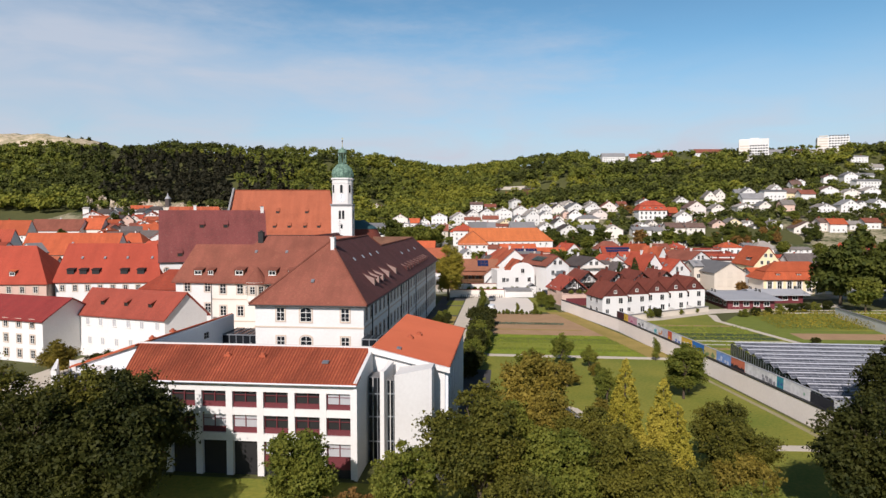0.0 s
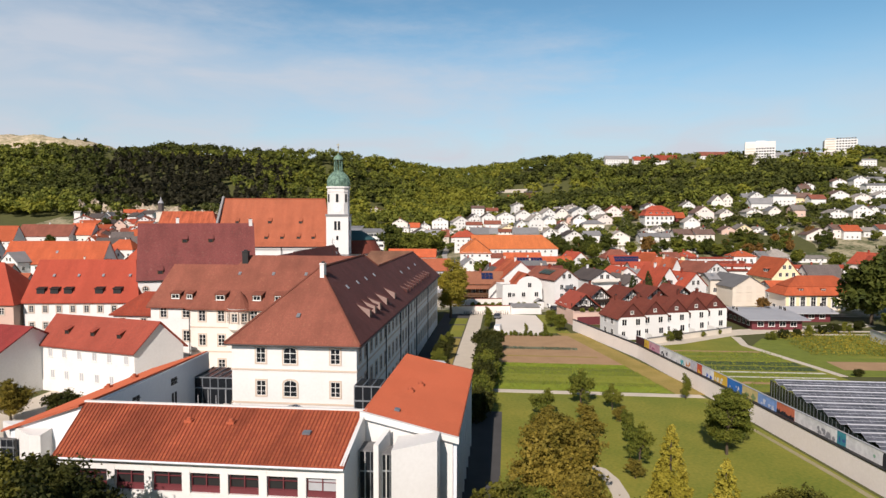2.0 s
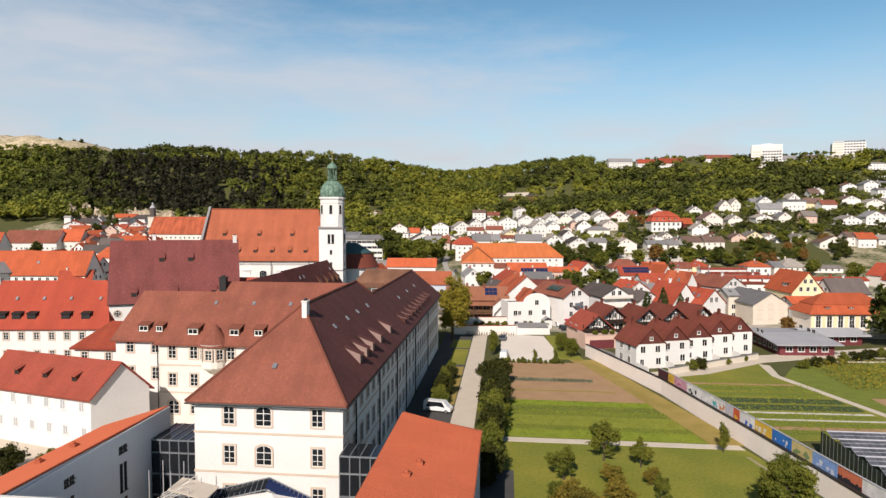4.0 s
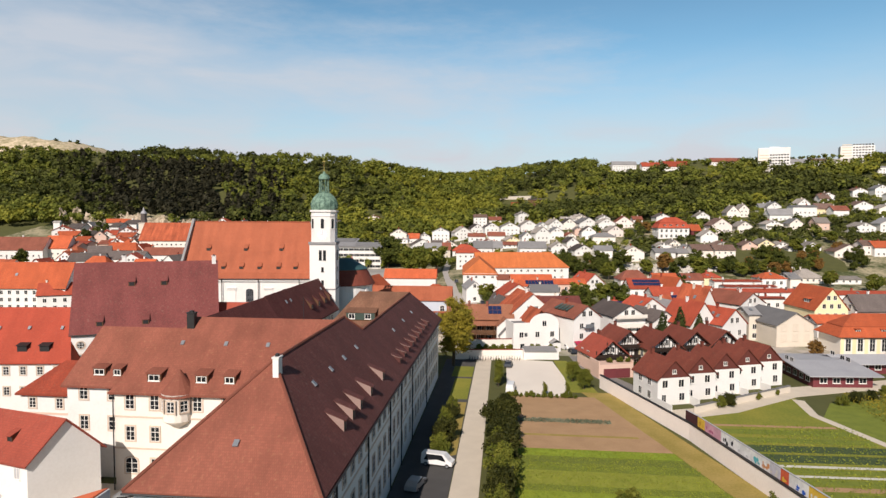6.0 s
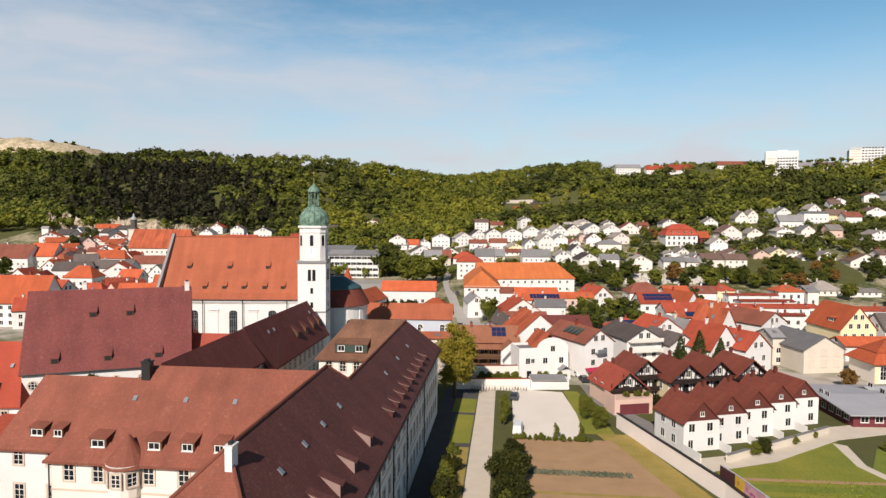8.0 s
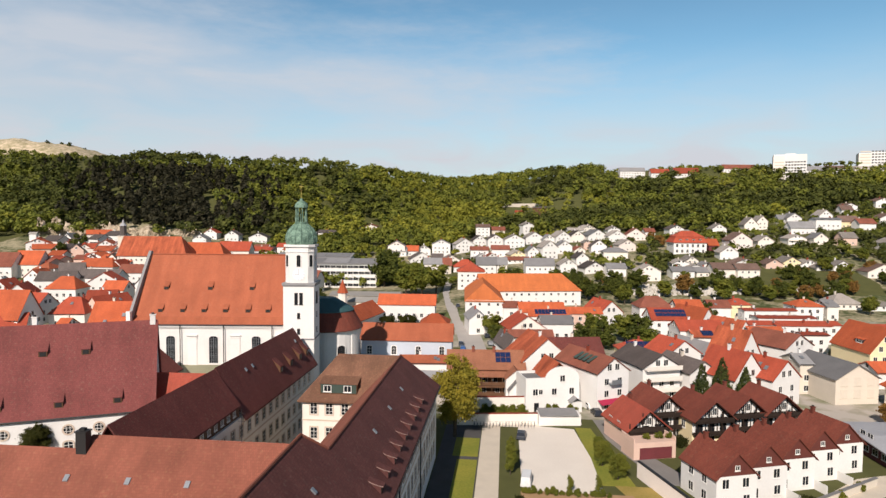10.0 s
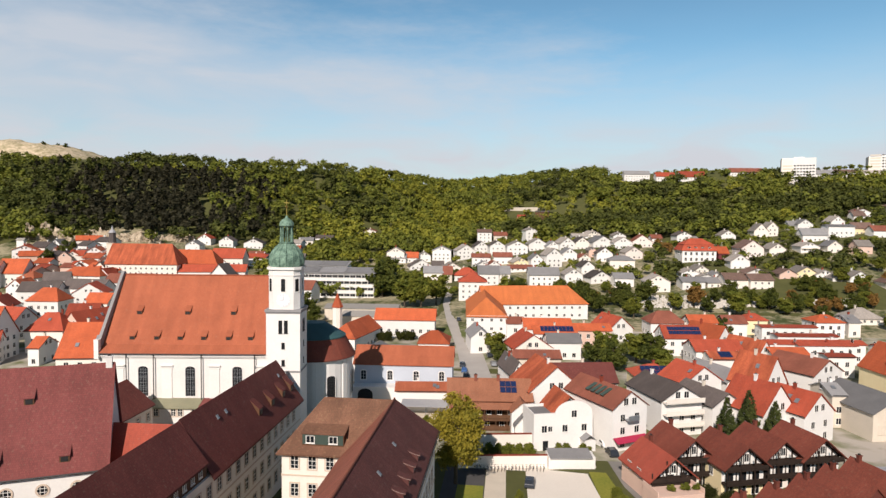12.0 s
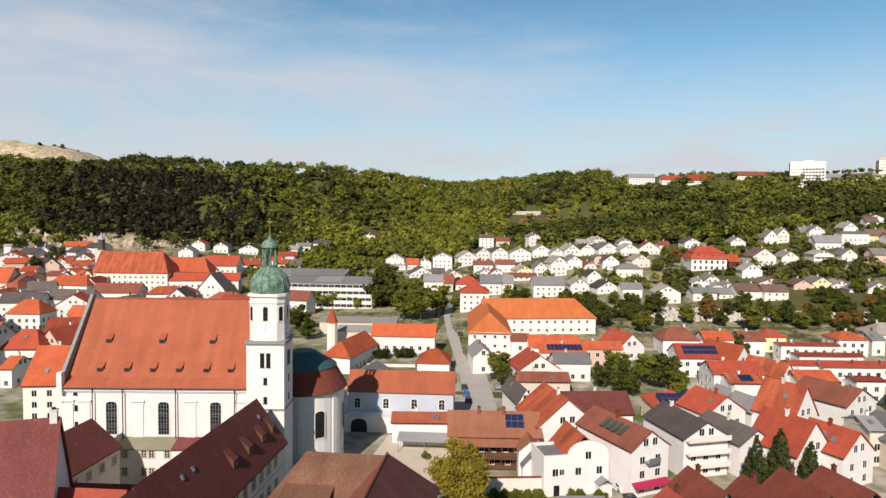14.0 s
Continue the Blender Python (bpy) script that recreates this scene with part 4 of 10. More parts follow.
def gable_house(name, label, category, x, y, rot, w, d, e, r, walls, roof, hl=0, hr=0, z=0.0, o=0.45, group=""):
    """A house on a w by d plan with its ridge along its own x; returns the Empty at its base."""
    h = thing(name, label, category, pose(x, y, z, 0, 0, rot), group)
    bm = bmesh.new()
    gable_walls(bm, w, d, e, r, hl, hr)
    part("wall", bm, walls, h)
    bm = bmesh.new()
    slopes(bm, hip_polys(w, d, e, r, hl, hr, o), 0.22)
    part("roof", bm, roof, h)
    return h


def purple_hall():
    w = 25.5
    o = gable_house("great_hall", "tall hall with huge steep purple-brown tiled roof", "historic building", -56.0, 69.4, 26.0, w, 13.6, 15.5, 27.8, PLASTER, R_PURPLE, o=0.35)
    arch = window_mesh(1.3, 1.7, "arch")
    for x in (-11.2, -7.2, -3.1, 1.1, 5.2, 9.2):
        share("window", arch, o, pose(x, -6.8, 10.3))
        bm = bmesh.new()
        lathe(bm, ((0.62, 0.0), (0.62, 0.1), (0.85, 0.1), (0.85, 0.0)), 20)
        q = part("window_surround", bm, STONE, o)
        q.matrix_basis = pose(x, -6.8, 12.9, 90)
        bm = bmesh.new()
        lathe(bm, ((0.0, 0.05), (0.64, 0.05)), 20)
        part("pane", bm, GLASS, q)
        bm = bmesh.new()
        for a in (-0.25, 0.25):
            box(bm, a - 0.03, a + 0.03, -0.6, 0.6, 0.05, 0.09)
            box(bm, -0.6, 0.6, a - 0.03, a + 0.03, 0.05, 0.088)
        part("glazing_bars", bm, FRAME_W, q)
    k = 12.3 / 6.8
    for x, z in ((-2.9, 23.2), (2.9, 23.2), (-8.1, 16.2), (-0.2, 16.2), (7.7, 16.2)):
        eyelid(o, x, -(27.8 - z) / k, z, k, 0, 1.2, 1.0, R_PURPLE)
    bm = bmesh.new()
    tube(bm, (-w / 2 - 0.2, -7.25, 14.78), (w / 2 + 0.2, -7.25, 14.78), 0.11, 0.11)
    part("gutter", bm, DARK, o)
    chimney(o, 12.3, 0, 26.2, 28.6, 0.8, 0.8)
    chimney(o, -4.5, 0.4, 26.8, 28.9, 0.7, 0.7)


def church():
    o = thing("church", "white baroque church with vast steep orange tiled roof", "church", pose(-53.0, 117.0, 0, 0, 0, 7))
    x0, x1, y1, ym, e, r = -21.0, 17.0, 23.0, 11.5, 19.7, 35.1
    bm = bmesh.new()
    box(bm, x0, x1, 0, y1, -0.5, e + 0.4)
    part("wall", bm, PLASTER, o)
    # parapet of the west gable, with a white stub at its foot
    bm = bmesh.new()
    v = [bm.verts.new((x, y, z)) for x in (x0 - 0.55, x0 + 0.1) for y, z in ((-0.6, e - 1.0), (y1 + 0.6, e - 1.0), (y1 + 0.6, e + 1.4), (ym + 0.3, r + 0.9), (ym - 0.3, r + 0.9), (-0.6, e + 1.4))]
    bm.faces.new(v[:6][::-1])
    bm.faces.new(v[6:])
    for n in range(6):
        bm.faces.new((v[n], v[(n + 1) % 6], v[(n + 1) % 6 + 6], v[n + 6]))
    bmesh.ops.recalc_face_normals(bm, faces=bm.faces[:])
    part("gable_wall", bm, SLATE, o, "grey stone gable parapet")
    bm = bmesh.new()
    box(bm, x0 - 0.7, x0 + 0.25, -0.95, 0.1, e - 1.2, e + 2.9)
    part("gable_stub", bm, PLASTER, o)
    pitch = (r - 21.2) / (ym - 1.4)
    A, B, C, D5 = (x0 + 0.1, -0.85, 19.8), (x1 + 0.8, -0.85, 19.8), (x1 + 0.8, y1 + 0.85, 19.8), (x0 + 0.1, y1 + 0.85, 19.8)
    m0, m1, c1, c0 = (x0 + 0.1, 1.4, 21.2), (x1 - 0.4, 1.4, 21.2), (x1 - 0.4, y1 - 1.4, 21.2), (x0 + 0.1, y1 - 1.4, 21.2)
    n0, n1 = (x0 + 0.1, ym, r), (12.6, ym, r)
    bm = bmesh.new()
    slopes(bm, [[A, B, m1, m0], [m0, m1, n1, n0], [C, D5, c0, c1], [c1, c0, n0, n1], [B, C, c1, m1], [m1, c1, n1]])
    part("roof", bm, R_CHURCH, o, "even orange tiles")
    bm = bmesh.new()
    tube(bm, (x0 + 0.1, ym, r + 0.1), (12.6, ym, r + 0.1), 0.17, 0.17)
    part("ridge_tiles", bm, R_CHURCH, o)
    bm = bmesh.new()
    tube(bm, (x0 + 0.3, -0.95, 19.66), (x1 + 0.6, -0.95, 19.66), 0.09, 0.09)
    part("gutter", bm, DARK, o)
    tall = window_mesh(2.1, 6.4, "arch", PLASTER, STEEL)
    for x in (-11.9, -2.0, 7.9):
        share("window", tall, o, pose(x, 0, 13.7))
    share("window", window_mesh(0.7, 1.0, "plain", PLASTER, DARK), o, pose(-18.7, 0, 18.6))
    for z in (15.6, 12.4):
        share("window", window_mesh(0.6, 1.0, "plain", PLASTER, DARK), o, pose(-18.6, 0, z))
    for x in (-20.2, -17.0, -6.9, 3.1, 12.9):
        bm = bmesh.new()
        box(bm, x - 1.05, x + 1.05, -0.16, 0, 0, 16.4)
        box(bm, x - 1.3, x + 1.3, -0.36, 0, 16.9, 17.15)
        box(bm, x - 1.2, x + 1.2, -0.24, 0, 16.4, 16.55)
        part("pilaster", bm, PLASTER, o)
    bm = bmesh.new()
    box(bm, x0 - 0.2, x1, -0.5, 0, 19.0, 19.6)
    box(bm, x0 - 0.2, x1, -0.25, 0, 18.7, 19.0)
    part("cornice", bm, PLASTER, o)
    for x in (-15.2, -9.5, 0.5, 11.7):
        bm = bmesh.new()
        tube(bm, (x, -0.62, 6), (x, -0.62, 19.5), 0.11, 0.11)
        part("downpipe", bm, DARK, o)
    for x, z in [(x, 27.0) for x in (-15.1, -4.6, 5.4)] + [(x, 22.1) for x in (-15.1, -9.9, -4.9, 0.1, 5.4, 10.1)]:
        eyelid(o, x, 1.4 + (z - 21.2) / pitch, z - 0.05, pitch, 0, 1.15, 0.95, R_CHURCH)
    # aisle in front of the nave
    bm = bmesh.new()
    box(bm, -9.6, 11.0, -3.4, -0.02, -0.5, 9.0)
    part("aisle_wall", bm, PLASTER, o)
    bm = bmesh.new()
    slopes(bm, [[(-9.9, -3.8, 9.1), (0.8, -3.8, 9.1), (0.8, -0.02, 10.1), (-9.9, -0.02, 10.1)]])
    part("aisle_roof", bm, material("sheet_olive", (0.27, 0.26, 0.17), (0.2, 0.195, 0.13), 0.3, 0.7), o, "grey-green sheet metal aisle roof")
    bm = bmesh.new()
    slopes(bm, [[(0.85, -3.8, 9.1), (11.2, -3.8, 9.1), (11.2, -0.02, 10.1), (0.85, -0.02, 10.1)]])
    part("aisle_roof", bm, R_PURPLE, o, "red-brown tiled aisle roof")
    for x in (-7.9, -4.3, -2.9, 0.0, 3.5, 7.0):
        for z in (8.0, 4.6):
            share("window", WIN_SMALL, o, pose(x, -3.4, z))
    # choir with curved end
    cx, R = 22.5, 8.2
    arc = np.linspace(0, math.pi, 19)
    bm = bmesh.new()
    ring = [(13.0, ym - R)] + [(cx + R * math.sin(a), ym - R * math.cos(a)) for a in arc] + [(13.0, ym + R)]
    prism(bm, ring, -0.5, 17.6)
    part("choir_wall", bm, PLASTER, o)
    bm = bmesh.new()
    prism(bm, [(x if x < 14 else cx + (x - cx) * 1.05, ym + (y - ym) * 1.05) for x, y in ring], 16.9, 17.3)
    part("choir_cornice", bm, PLASTER, o)

    def course(q, z):
        return [(13.0, ym - q, z)] + [(cx + q * math.sin(a), ym - q * math.cos(a), z) for a in arc] + [(13.0, ym + q, z)]
    low, mid = course(8.95, 17.4), course(6.5, 21.7)
    bm = bmesh.new()
    slopes(bm, [[low[n], low[n + 1], mid[n + 1], mid[n]] for n in range(len(low) - 1)], 0.2)
    part("choir_roof", bm, R_MAROON, o, "curved red-brown choir roof")
    eaves, top = course(6.75, 21.75), course(2.2, 24.6)
    bm = bmesh.new()
    slopes(bm, [[eaves[n], eaves[n + 1], top[n + 1], top[n]] for n in range(len(low) - 1)] + [top], 0.2)
    part("choir_cap", bm, TEAL, o, "dark teal metal upper choir roof")
    tall2 = window_mesh(2.0, 5.4, "arch", PLASTER, DARK)
    for a in (33, 88):
        share("window", tall2, o, pose(cx + (R + 0.03) * math.sin(radians(a)), ym - (R + 0.03) * math.cos(radians(a)), 11.1, 0, 0, a))
    for a in (7, 58, 66):
        bm = bmesh.new()
        box(bm, -0.5, 0.5, -0.22, 0.2, 0, 16.9)
        q = part("pilaster", bm, PLASTER, o)
        q.matrix_basis = pose(cx + R * math.sin(radians(a)), ym - R * math.cos(radians(a)), 0, 0, 0, a)


def tower():
    o = thing("bell_tower", "slim white bell tower with green copper onion dome", "church tower", pose(-33.6, 116.1, 0, 0, 0, 7))
    bm = bmesh.new()
    box(bm, -3.4, 3.4, -3.4, 3.4, -0.5, 29.6)
    part("shaft", bm, PLASTER, o)
    bm = bmesh.new()
    box(bm, -3.65, 3.65, -3.65, 3.65, 29.6, 30.1)
    box(bm, -3.5, 3.5, -3.5, 3.5, 29.3, 29.6)
    part("cornice", bm, SLATE, o)
    bm = bmesh.new()
    box(bm, -3.55, 3.55, -3.55, 3.55, 17.4, 17.7)
    part("cornice", bm, SLATE, o)
    bm = bmesh.new()
    b, c = 3.15, 1.1
    ring = [(-b + c, -b), (b - c, -b), (b, -b + c), (b, b - c), (b - c, b), (-b + c, b), (-b, b - c), (-b, -b + c)]
    prism(bm, ring, 30.1, 38.1)
    part("belfry", bm, PLASTER, o)
    bm = bmesh.new()
    prism(bm, [(x * 1.1, y * 1.1) for x, y in ring], 38.1, 38.6)
    part("cornice", bm, PLASTER, o)
    bm = bmesh.new()
    prism(bm, [(x * 1.04, y * 1.04) for x, y in ring], 36.9, 37.1)
    part("cornice", bm, PLASTER, o)
    bm = bmesh.new()
    lathe(bm, ((3.3, 38.6), (3.5, 39.2), (3.53, 40.0), (3.3, 41.0), (2.8, 41.9), (2.15, 42.6), (1.55, 43.05), (1.3, 43.3), (1.45, 43.4), (1.45, 43.55)), 16, turn=math.pi / 16)
    dome = part("dome", bm, COPPER, o, "green copper onion dome")
    prof = ((3.33, 38.7), (3.52, 39.2), (3.56, 40.0), (3.33, 41.0), (2.83, 41.9), (2.18, 42.6), (1.4, 43.25))
    for k in range(16):
        a = (k + 0.5) * math.tau / 16
        bm = bmesh.new()
        for (r0, z0), (r1, z1) in zip(prof, prof[1:]):
            tube(bm, (r0 * math.cos(a), r0 * math.sin(a), z0), (r1 * math.cos(a), r1 * math.sin(a), z1), 0.07, 0.07, 4)
        part("dome_rib", bm, COPPER, dome)
    for k in range(8):
        a = (k + 0.5) * math.tau / 8
        bm = bmesh.new()
        tube(bm, (1.25 * math.cos(a), 1.25 * math.sin(a), 43.5), (1.15 * math.cos(a), 1.15 * math.sin(a), 47.0), 0.17, 0.15, 6)
        part("lantern_column", bm, COPPER, o)
    bm = bmesh.new()
    lathe(bm, ((1.0, 46.75), (1.52, 46.85), (1.52, 47.1), (1.4, 47.6), (1.0, 48.1), (0.4, 48.45), (0.14, 49.0)), 12)
    part("lantern_cap", bm, COPPER, o)
    bm = bmesh.new()
    tube(bm, (0, 0, 48.6), (0, 0, 52.1), 0.09, 0.05)
    lathe(bm, ((0.05, 50.5), (0.3, 50.8), (0.05, 51.1)), 8)
    box(bm, -0.45, 0.45, -0.05, 0.05, 51.5, 51.65)
    part("finial", bm, GOLD, o, "gilded ball and cross finial")
    slit = window_mesh(0.85, 2.6, "arch", PLASTER, DARK)
    tiny = window_mesh(0.6, 1.2, "plain", PLASTER, DARK)
    for f in (0, 90):
        m = pose(0, 0, 0, 0, 0, f)
        share("window", slit, o, m @ pose(0.0, -3.15, 35.0))
        for x in (-0.55, 0.55):
            share("window", window_mesh(0.7, 2.6, "plain", PLASTER, DARK), o, m @ pose(x, -3.4, 26.6))
        for z in (22.8, 19.3):
            share("window", tiny, o, m @ pose(0, -3.4, z))
        bm = bmesh.new()
        lathe(bm, ((1.35, 0.0), (1.35, 0.06)), 24)
        d = part("clock_face", bm, RENDER_GREY, o, "pale grey round clock face")
        d.matrix_basis = m @ pose(0, -3.16, 32.0, 90)
        bm = bmesh.new()
        box(bm, -0.05, 0.05, -0.1, 1.1, 0.07, 0.09)
        box(bm, -0.8, 0.1, -0.05, 0.05, 0.07, 0.09)
        for k in range(12):
            a = k * math.tau / 12
            tube(bm, (1.0 * math.cos(a), 1.0 * math.sin(a), 0.075), (1.25 * math.cos(a), 1.25 * math.sin(a), 0.075), 0.04, 0.04, 4)
        part("clock_pointers", bm, BLIND, d)
    for f in (45, -45):
        share("window", slit, o, pose(0, 0, 0, 0, 0, f) @ pose(0.0, -3.67, 35.0))


def modern_school():
    o = thing("modern_school", "white modern school block with red pantile shed roofs", "school building")
    # front block with its grid of windows
    bm = bmesh.new()
    prism(bm, [(-18.3, -28.4), (5.6, -28.4), (5.6, -20.6), (-21.6, -20.6)], -0.5, [9.5, 9.5, 11.2, 11.2])
    part("wall", bm, DARK, o, "dark glazing behind the white window grid")
    xs = [-17.26 + 3.28 * k for k in range(8)]
    for k, x in enumerate(xs):
        bm = bmesh.new()
        a, b = (x - 0.34, x + 0.34) if k < 7 else (x - 0.45, 5.8)
        box(bm, a, b, -28.85, -28.3, 0, 9.45)
        part("pier", bm, PLASTER, o)
    for z0, z1 in ((8.75, 9.75), (6.3, 7.05), (3.6, 4.4)):
        bm = bmesh.new()
        box(bm, -18.6, 5.8, -28.83, -28.32, z0, z1)
        part("spandrel_band", bm, PLASTER, o)
    bm = bmesh.new()
    prism(bm, [(-18.65, -28.85), (-18.2, -28.85), (-21.5, -20.4), (-21.95, -20.4)], -0.5, [9.7, 9.7, 11.4, 11.4])
    part("end_wall", bm, PLASTER, o)
    for k in range(7):
        for z0, z1 in ((7.05, 8.75), (4.4, 6.3), (0.9, 3.6)):
            if z0 < 1 and k in (1, 2, 3):
                continue
            bm = bmesh.new()
            a, b = xs[k] + 0.34, xs[k + 1] - 0.34
            low = z0 + (z1 - z0) * (0.26 if z0 > 1 else 0.45)
            box(bm, a, b, -28.6, -28.42, z0, low)
            pnl = part("parapet_panel", bm, MAROON, o, "maroon panel under the window")
            bm = bmesh.new()
            m = (a + b) / 2
            for x in (a + 0.05, m, b - 0.05):
                box(bm, x - 0.05, x + 0.05, -28.56, -28.42, low, z1)
            box(bm, a, b, -28.55, -28.42, low, low + 0.08)
            box(bm, a, b, -28.55, -28.42, low + 0.62 * (z1 - low), low + 0.62 * (z1 - low) + 0.05)
            part("window_frame", bm, MAROON, o, "dark maroon window frame")
            if (k == 6 and z0 > 7) or (z0 < 1) or (4 < z0 < 5 and k in (2, 3)):
                bm = bmesh.new()
                box(bm, a + 0.1, b - 0.1, -28.5, -28.44, low + 0.1, z1)
                part("blind", bm, BLIND, o, "closed grey window blind")
    bm = bmesh.new()
    slopes(bm, [[(-18.9, -29.3, 9.85), (6.0, -29.3, 9.85), (5.75, -20.4, 11.65), (-22.1, -20.4, 11.65)]], 0.2)
    part("roof", bm, R_MODERN, o, "stained red pantiles")
    bm = bmesh.new()
    rows = 76
    for k in range(rows + 1):
        s = k / rows
        xa, xb = -18.8 + s * 24.6, -22.0 + s * 27.65
        tube(bm, (xa, -29.25, 9.87), (xb, -20.5, 11.65), 0.05, 0.05, 4)
    tagged(part("tile_ribs", bm, R_MODERN, o), kind="stuff")
    bm = bmesh.new()
    tube(bm, (-19.0, -29.42, 9.75), (6.0, -29.42, 9.75), 0.09, 0.09, 6)
    part("gutter", bm, RENDER_GREY, o)
    bm = bmesh.new()
    prism(bm, [(5.6, -29.0), (5.95, -29.0), (5.9, -20.3), (5.55, -20.3)], -0.5, [9.95, 9.95, 11.85, 11.85])
    part("end_wall", bm, PLASTER, o)
    bm = bmesh.new()
    box(bm, -22.2, 5.9, -20.4, -20.1, 9.0, 11.8)
    part("parapet", bm, PLASTER, o)
    # left block: shed roof that falls to the left from a tall blank wall
    bm = bmesh.new()
    prism(bm, [(-29.6, -21.0), (-22.2, -21.0), (-22.2, 4.8), (-29.6, 4.8)], -0.5, [9.0, 11.4, 11.0, 8.6])
    part("wall", bm, RENDER_GREY, o, "tall blank pale grey wall")
    bm = bmesh.new()
    slopes(bm, [[(-30.3, -21.4, 8.9), (-22.1, -21.4, 11.65), (-22.1, 5.0, 11.2), (-30.3, 5.0, 8.5)]], 0.2)
    part("roof", bm, R_SUNNY, o, "bright orange pantiles")
    bm = bmesh.new()
    for k in range(75):
        y = -21.2 + 0.35 * k
        tube(bm, (-30.25, y, 8.93 - 0.015 * (y + 21.4)), (-22.15, y, 11.65 - 0.017 * (y + 21.4)), 0.06, 0.06, 4)
    tagged(part("tile_ribs", bm, R_SUNNY, o), kind="stuff")
    bm = bmesh.new()
    box(bm, -22.2, -21.95, -20.1, 5.0, -0.5, 11.1)
    part("blank_wall", bm, RENDER_GREY, o, "tall pale grey rendered wall")
    for y in (-12.6, -11.9, -4.6, -3.9):
        share("window", window_mesh(0.35, 2.9, "plain", PLASTER, DARK), o, pose(-21.95, y, 6.6, 0, 0, 90))
        share("window", window_mesh(0.35, 1.6, "plain", PLASTER, DARK), o, pose(-21.95, y, 3.6, 0, 0, 90))
        for z in (9.3, 9.75):
            for q in (-0.16, 0.16):
                share("window", window_mesh(0.18, 0.25, "plain", PLASTER, DARK), o, pose(-21.95, y + q, z, 0, 0, 90))
    # right block
    bm = bmesh.new()
    prism(bm, [(5.7, -21), (14.0, -21), (14.0, 5.0), (5.7, 4.0)], -0.5, [11.5, 9.4, 9.3, 11.2])
    part("wall", bm, PLASTER, o)
    bm = bmesh.new()
    slopes(bm, [[(5.6, -21.3, 11.85), (14.5, -21.3, 9.72), (14.5, 5.4, 9.5), (5.6, 4.2, 11.6)]], 0.2)
    part("roof", bm, R_SUNNY, o, "bright orange pantiles")
    bm = bmesh.new()
    for k in range(74):
        y = -21.1 + 0.35 * k
        tube(bm, (5.7, y, 11.85 - 0.01 * (y + 21)), (14.4, y, 9.76 - 0.008 * (y + 21)), 0.06, 0.06, 4)
    tagged(part("tile_ribs", bm, R_SUNNY, o), kind="stuff")
    bm = bmesh.new()
    prism(bm, [(5.5, -21.6), (14.6, -21.6), (14.6, -21.2), (5.5, -21.2)], [11.4, 9.3, 9.3, 11.4], [12.0, 9.85, 9.85, 12.0])
    part("parapet", bm, PLASTER, o)
    for z in (7.9, 5.2, 2.2):
        window_row(o, window_mesh(2.4, 1.6, "plain", PLASTER, STEEL), (14.0, -18.6), (0, 3.4), 7, z, 90)
    for k in range(8):
        bm = bmesh.new()
        y = -20.6 + 3.4 * k
        box(bm, 14.0, 14.35, y - 0.2, y + 0.2, 0, 9.3)
        part("fin", bm, RENDER_GREY, o)
    # stair slabs and glazed slots between the blocks
    for ring, top in (([(9.1, -25.3), (12.9, -24.1), (12.9, -21.7), (9.1, -21.7)], [9.9, 10.45, 10.45, 9.9]), ([(7.35, -24.4), (7.8, -24.4), (8.35, -21.7), (7.9, -21.7)], [10.0, 10.0, 10.5, 10.5]), ([(-32.4, -20.6), (-32.0, -20.9), (-30.2, -23.7), (-30.9, -23.7)], [9.6, 9.6, 9.0, 9.0]), ([(-31.6, -19.6), (-26.4, -22.6), (-25.2, -22.6), (-25.2, -19.2)], [9.2, 9.0, 9.0, 9.4])):
        bm = bmesh.new()
        prism(bm, ring, -0.5, top)
        part("stair_slab", bm, PLASTER, o)
    for x0, x1, y0, z in ((5.95, 7.55, -23.9, 9.2), (7.95, 9.1, -23.7, 8.9), (-30.6, -28.4, -22.0, 8.2)):
        bm = bmesh.new()
        box(bm, x0, x1, y0, -21.65, -0.5, z)
        g = part("stair_glazing", bm, GLASS, o, "dark stair glazing")
        for k in range(4):
            bm = bmesh.new()
            x = x0 + (x1 - x0) * (k + 0.15) / 3.3
            box(bm, x - 0.03, x + 0.03, y0 - 0.07, y0, 0, z)
            part("mullion", bm, STEEL if k != 1 else FRAME_W, g)
        for zz in (2.2, 4.9, 7.4):
            bm = bmesh.new()
            box(bm, x0 + 0.1, x1, y0 - 0.05, y0 + 0.02, zz, zz + 0.12)
            part("transom", bm, STEEL, g)
        bm = bmesh.new()
        box(bm, x0, x1, y0 - 0.05, -21.7, z, z + 0.1)
        part("cover_sheet", bm, SLATE, g)
    for x, y in ((9.3, -8.2), (8.6, -11.2), (-26, -6), (-27, -9.5), (-10.0, -23.2), (-6.0, -23.2)):
        bm = bmesh.new()
        box(bm, -0.35, 0.35, -0.3, 0.35, -0.1, 0.16)
        lathe(bm, ((0.22, 0.1), (0.22, 0.34), (0.14, 0.4)), 8)
        p = part("roof_vent", bm, R_SUNNY, o, "small terracotta roof vent")
        p.matrix_basis = pose(x, y, 11.85 - 0.24 * (x - 5.6)) if x > 0 else pose(x, y, 8.9 + (x + 30.3) * 0.33) if x < -20 else pose(x, y, 9.88 + (y + 29.3) * 0.202)
    roof_light(o, 8.4, -18.4, 11.25, 13, 90, 0.7, 0.5)
    roof_light(o, 1.5, -24.6, 10.9, 11, 0, 0.7, 0.6)
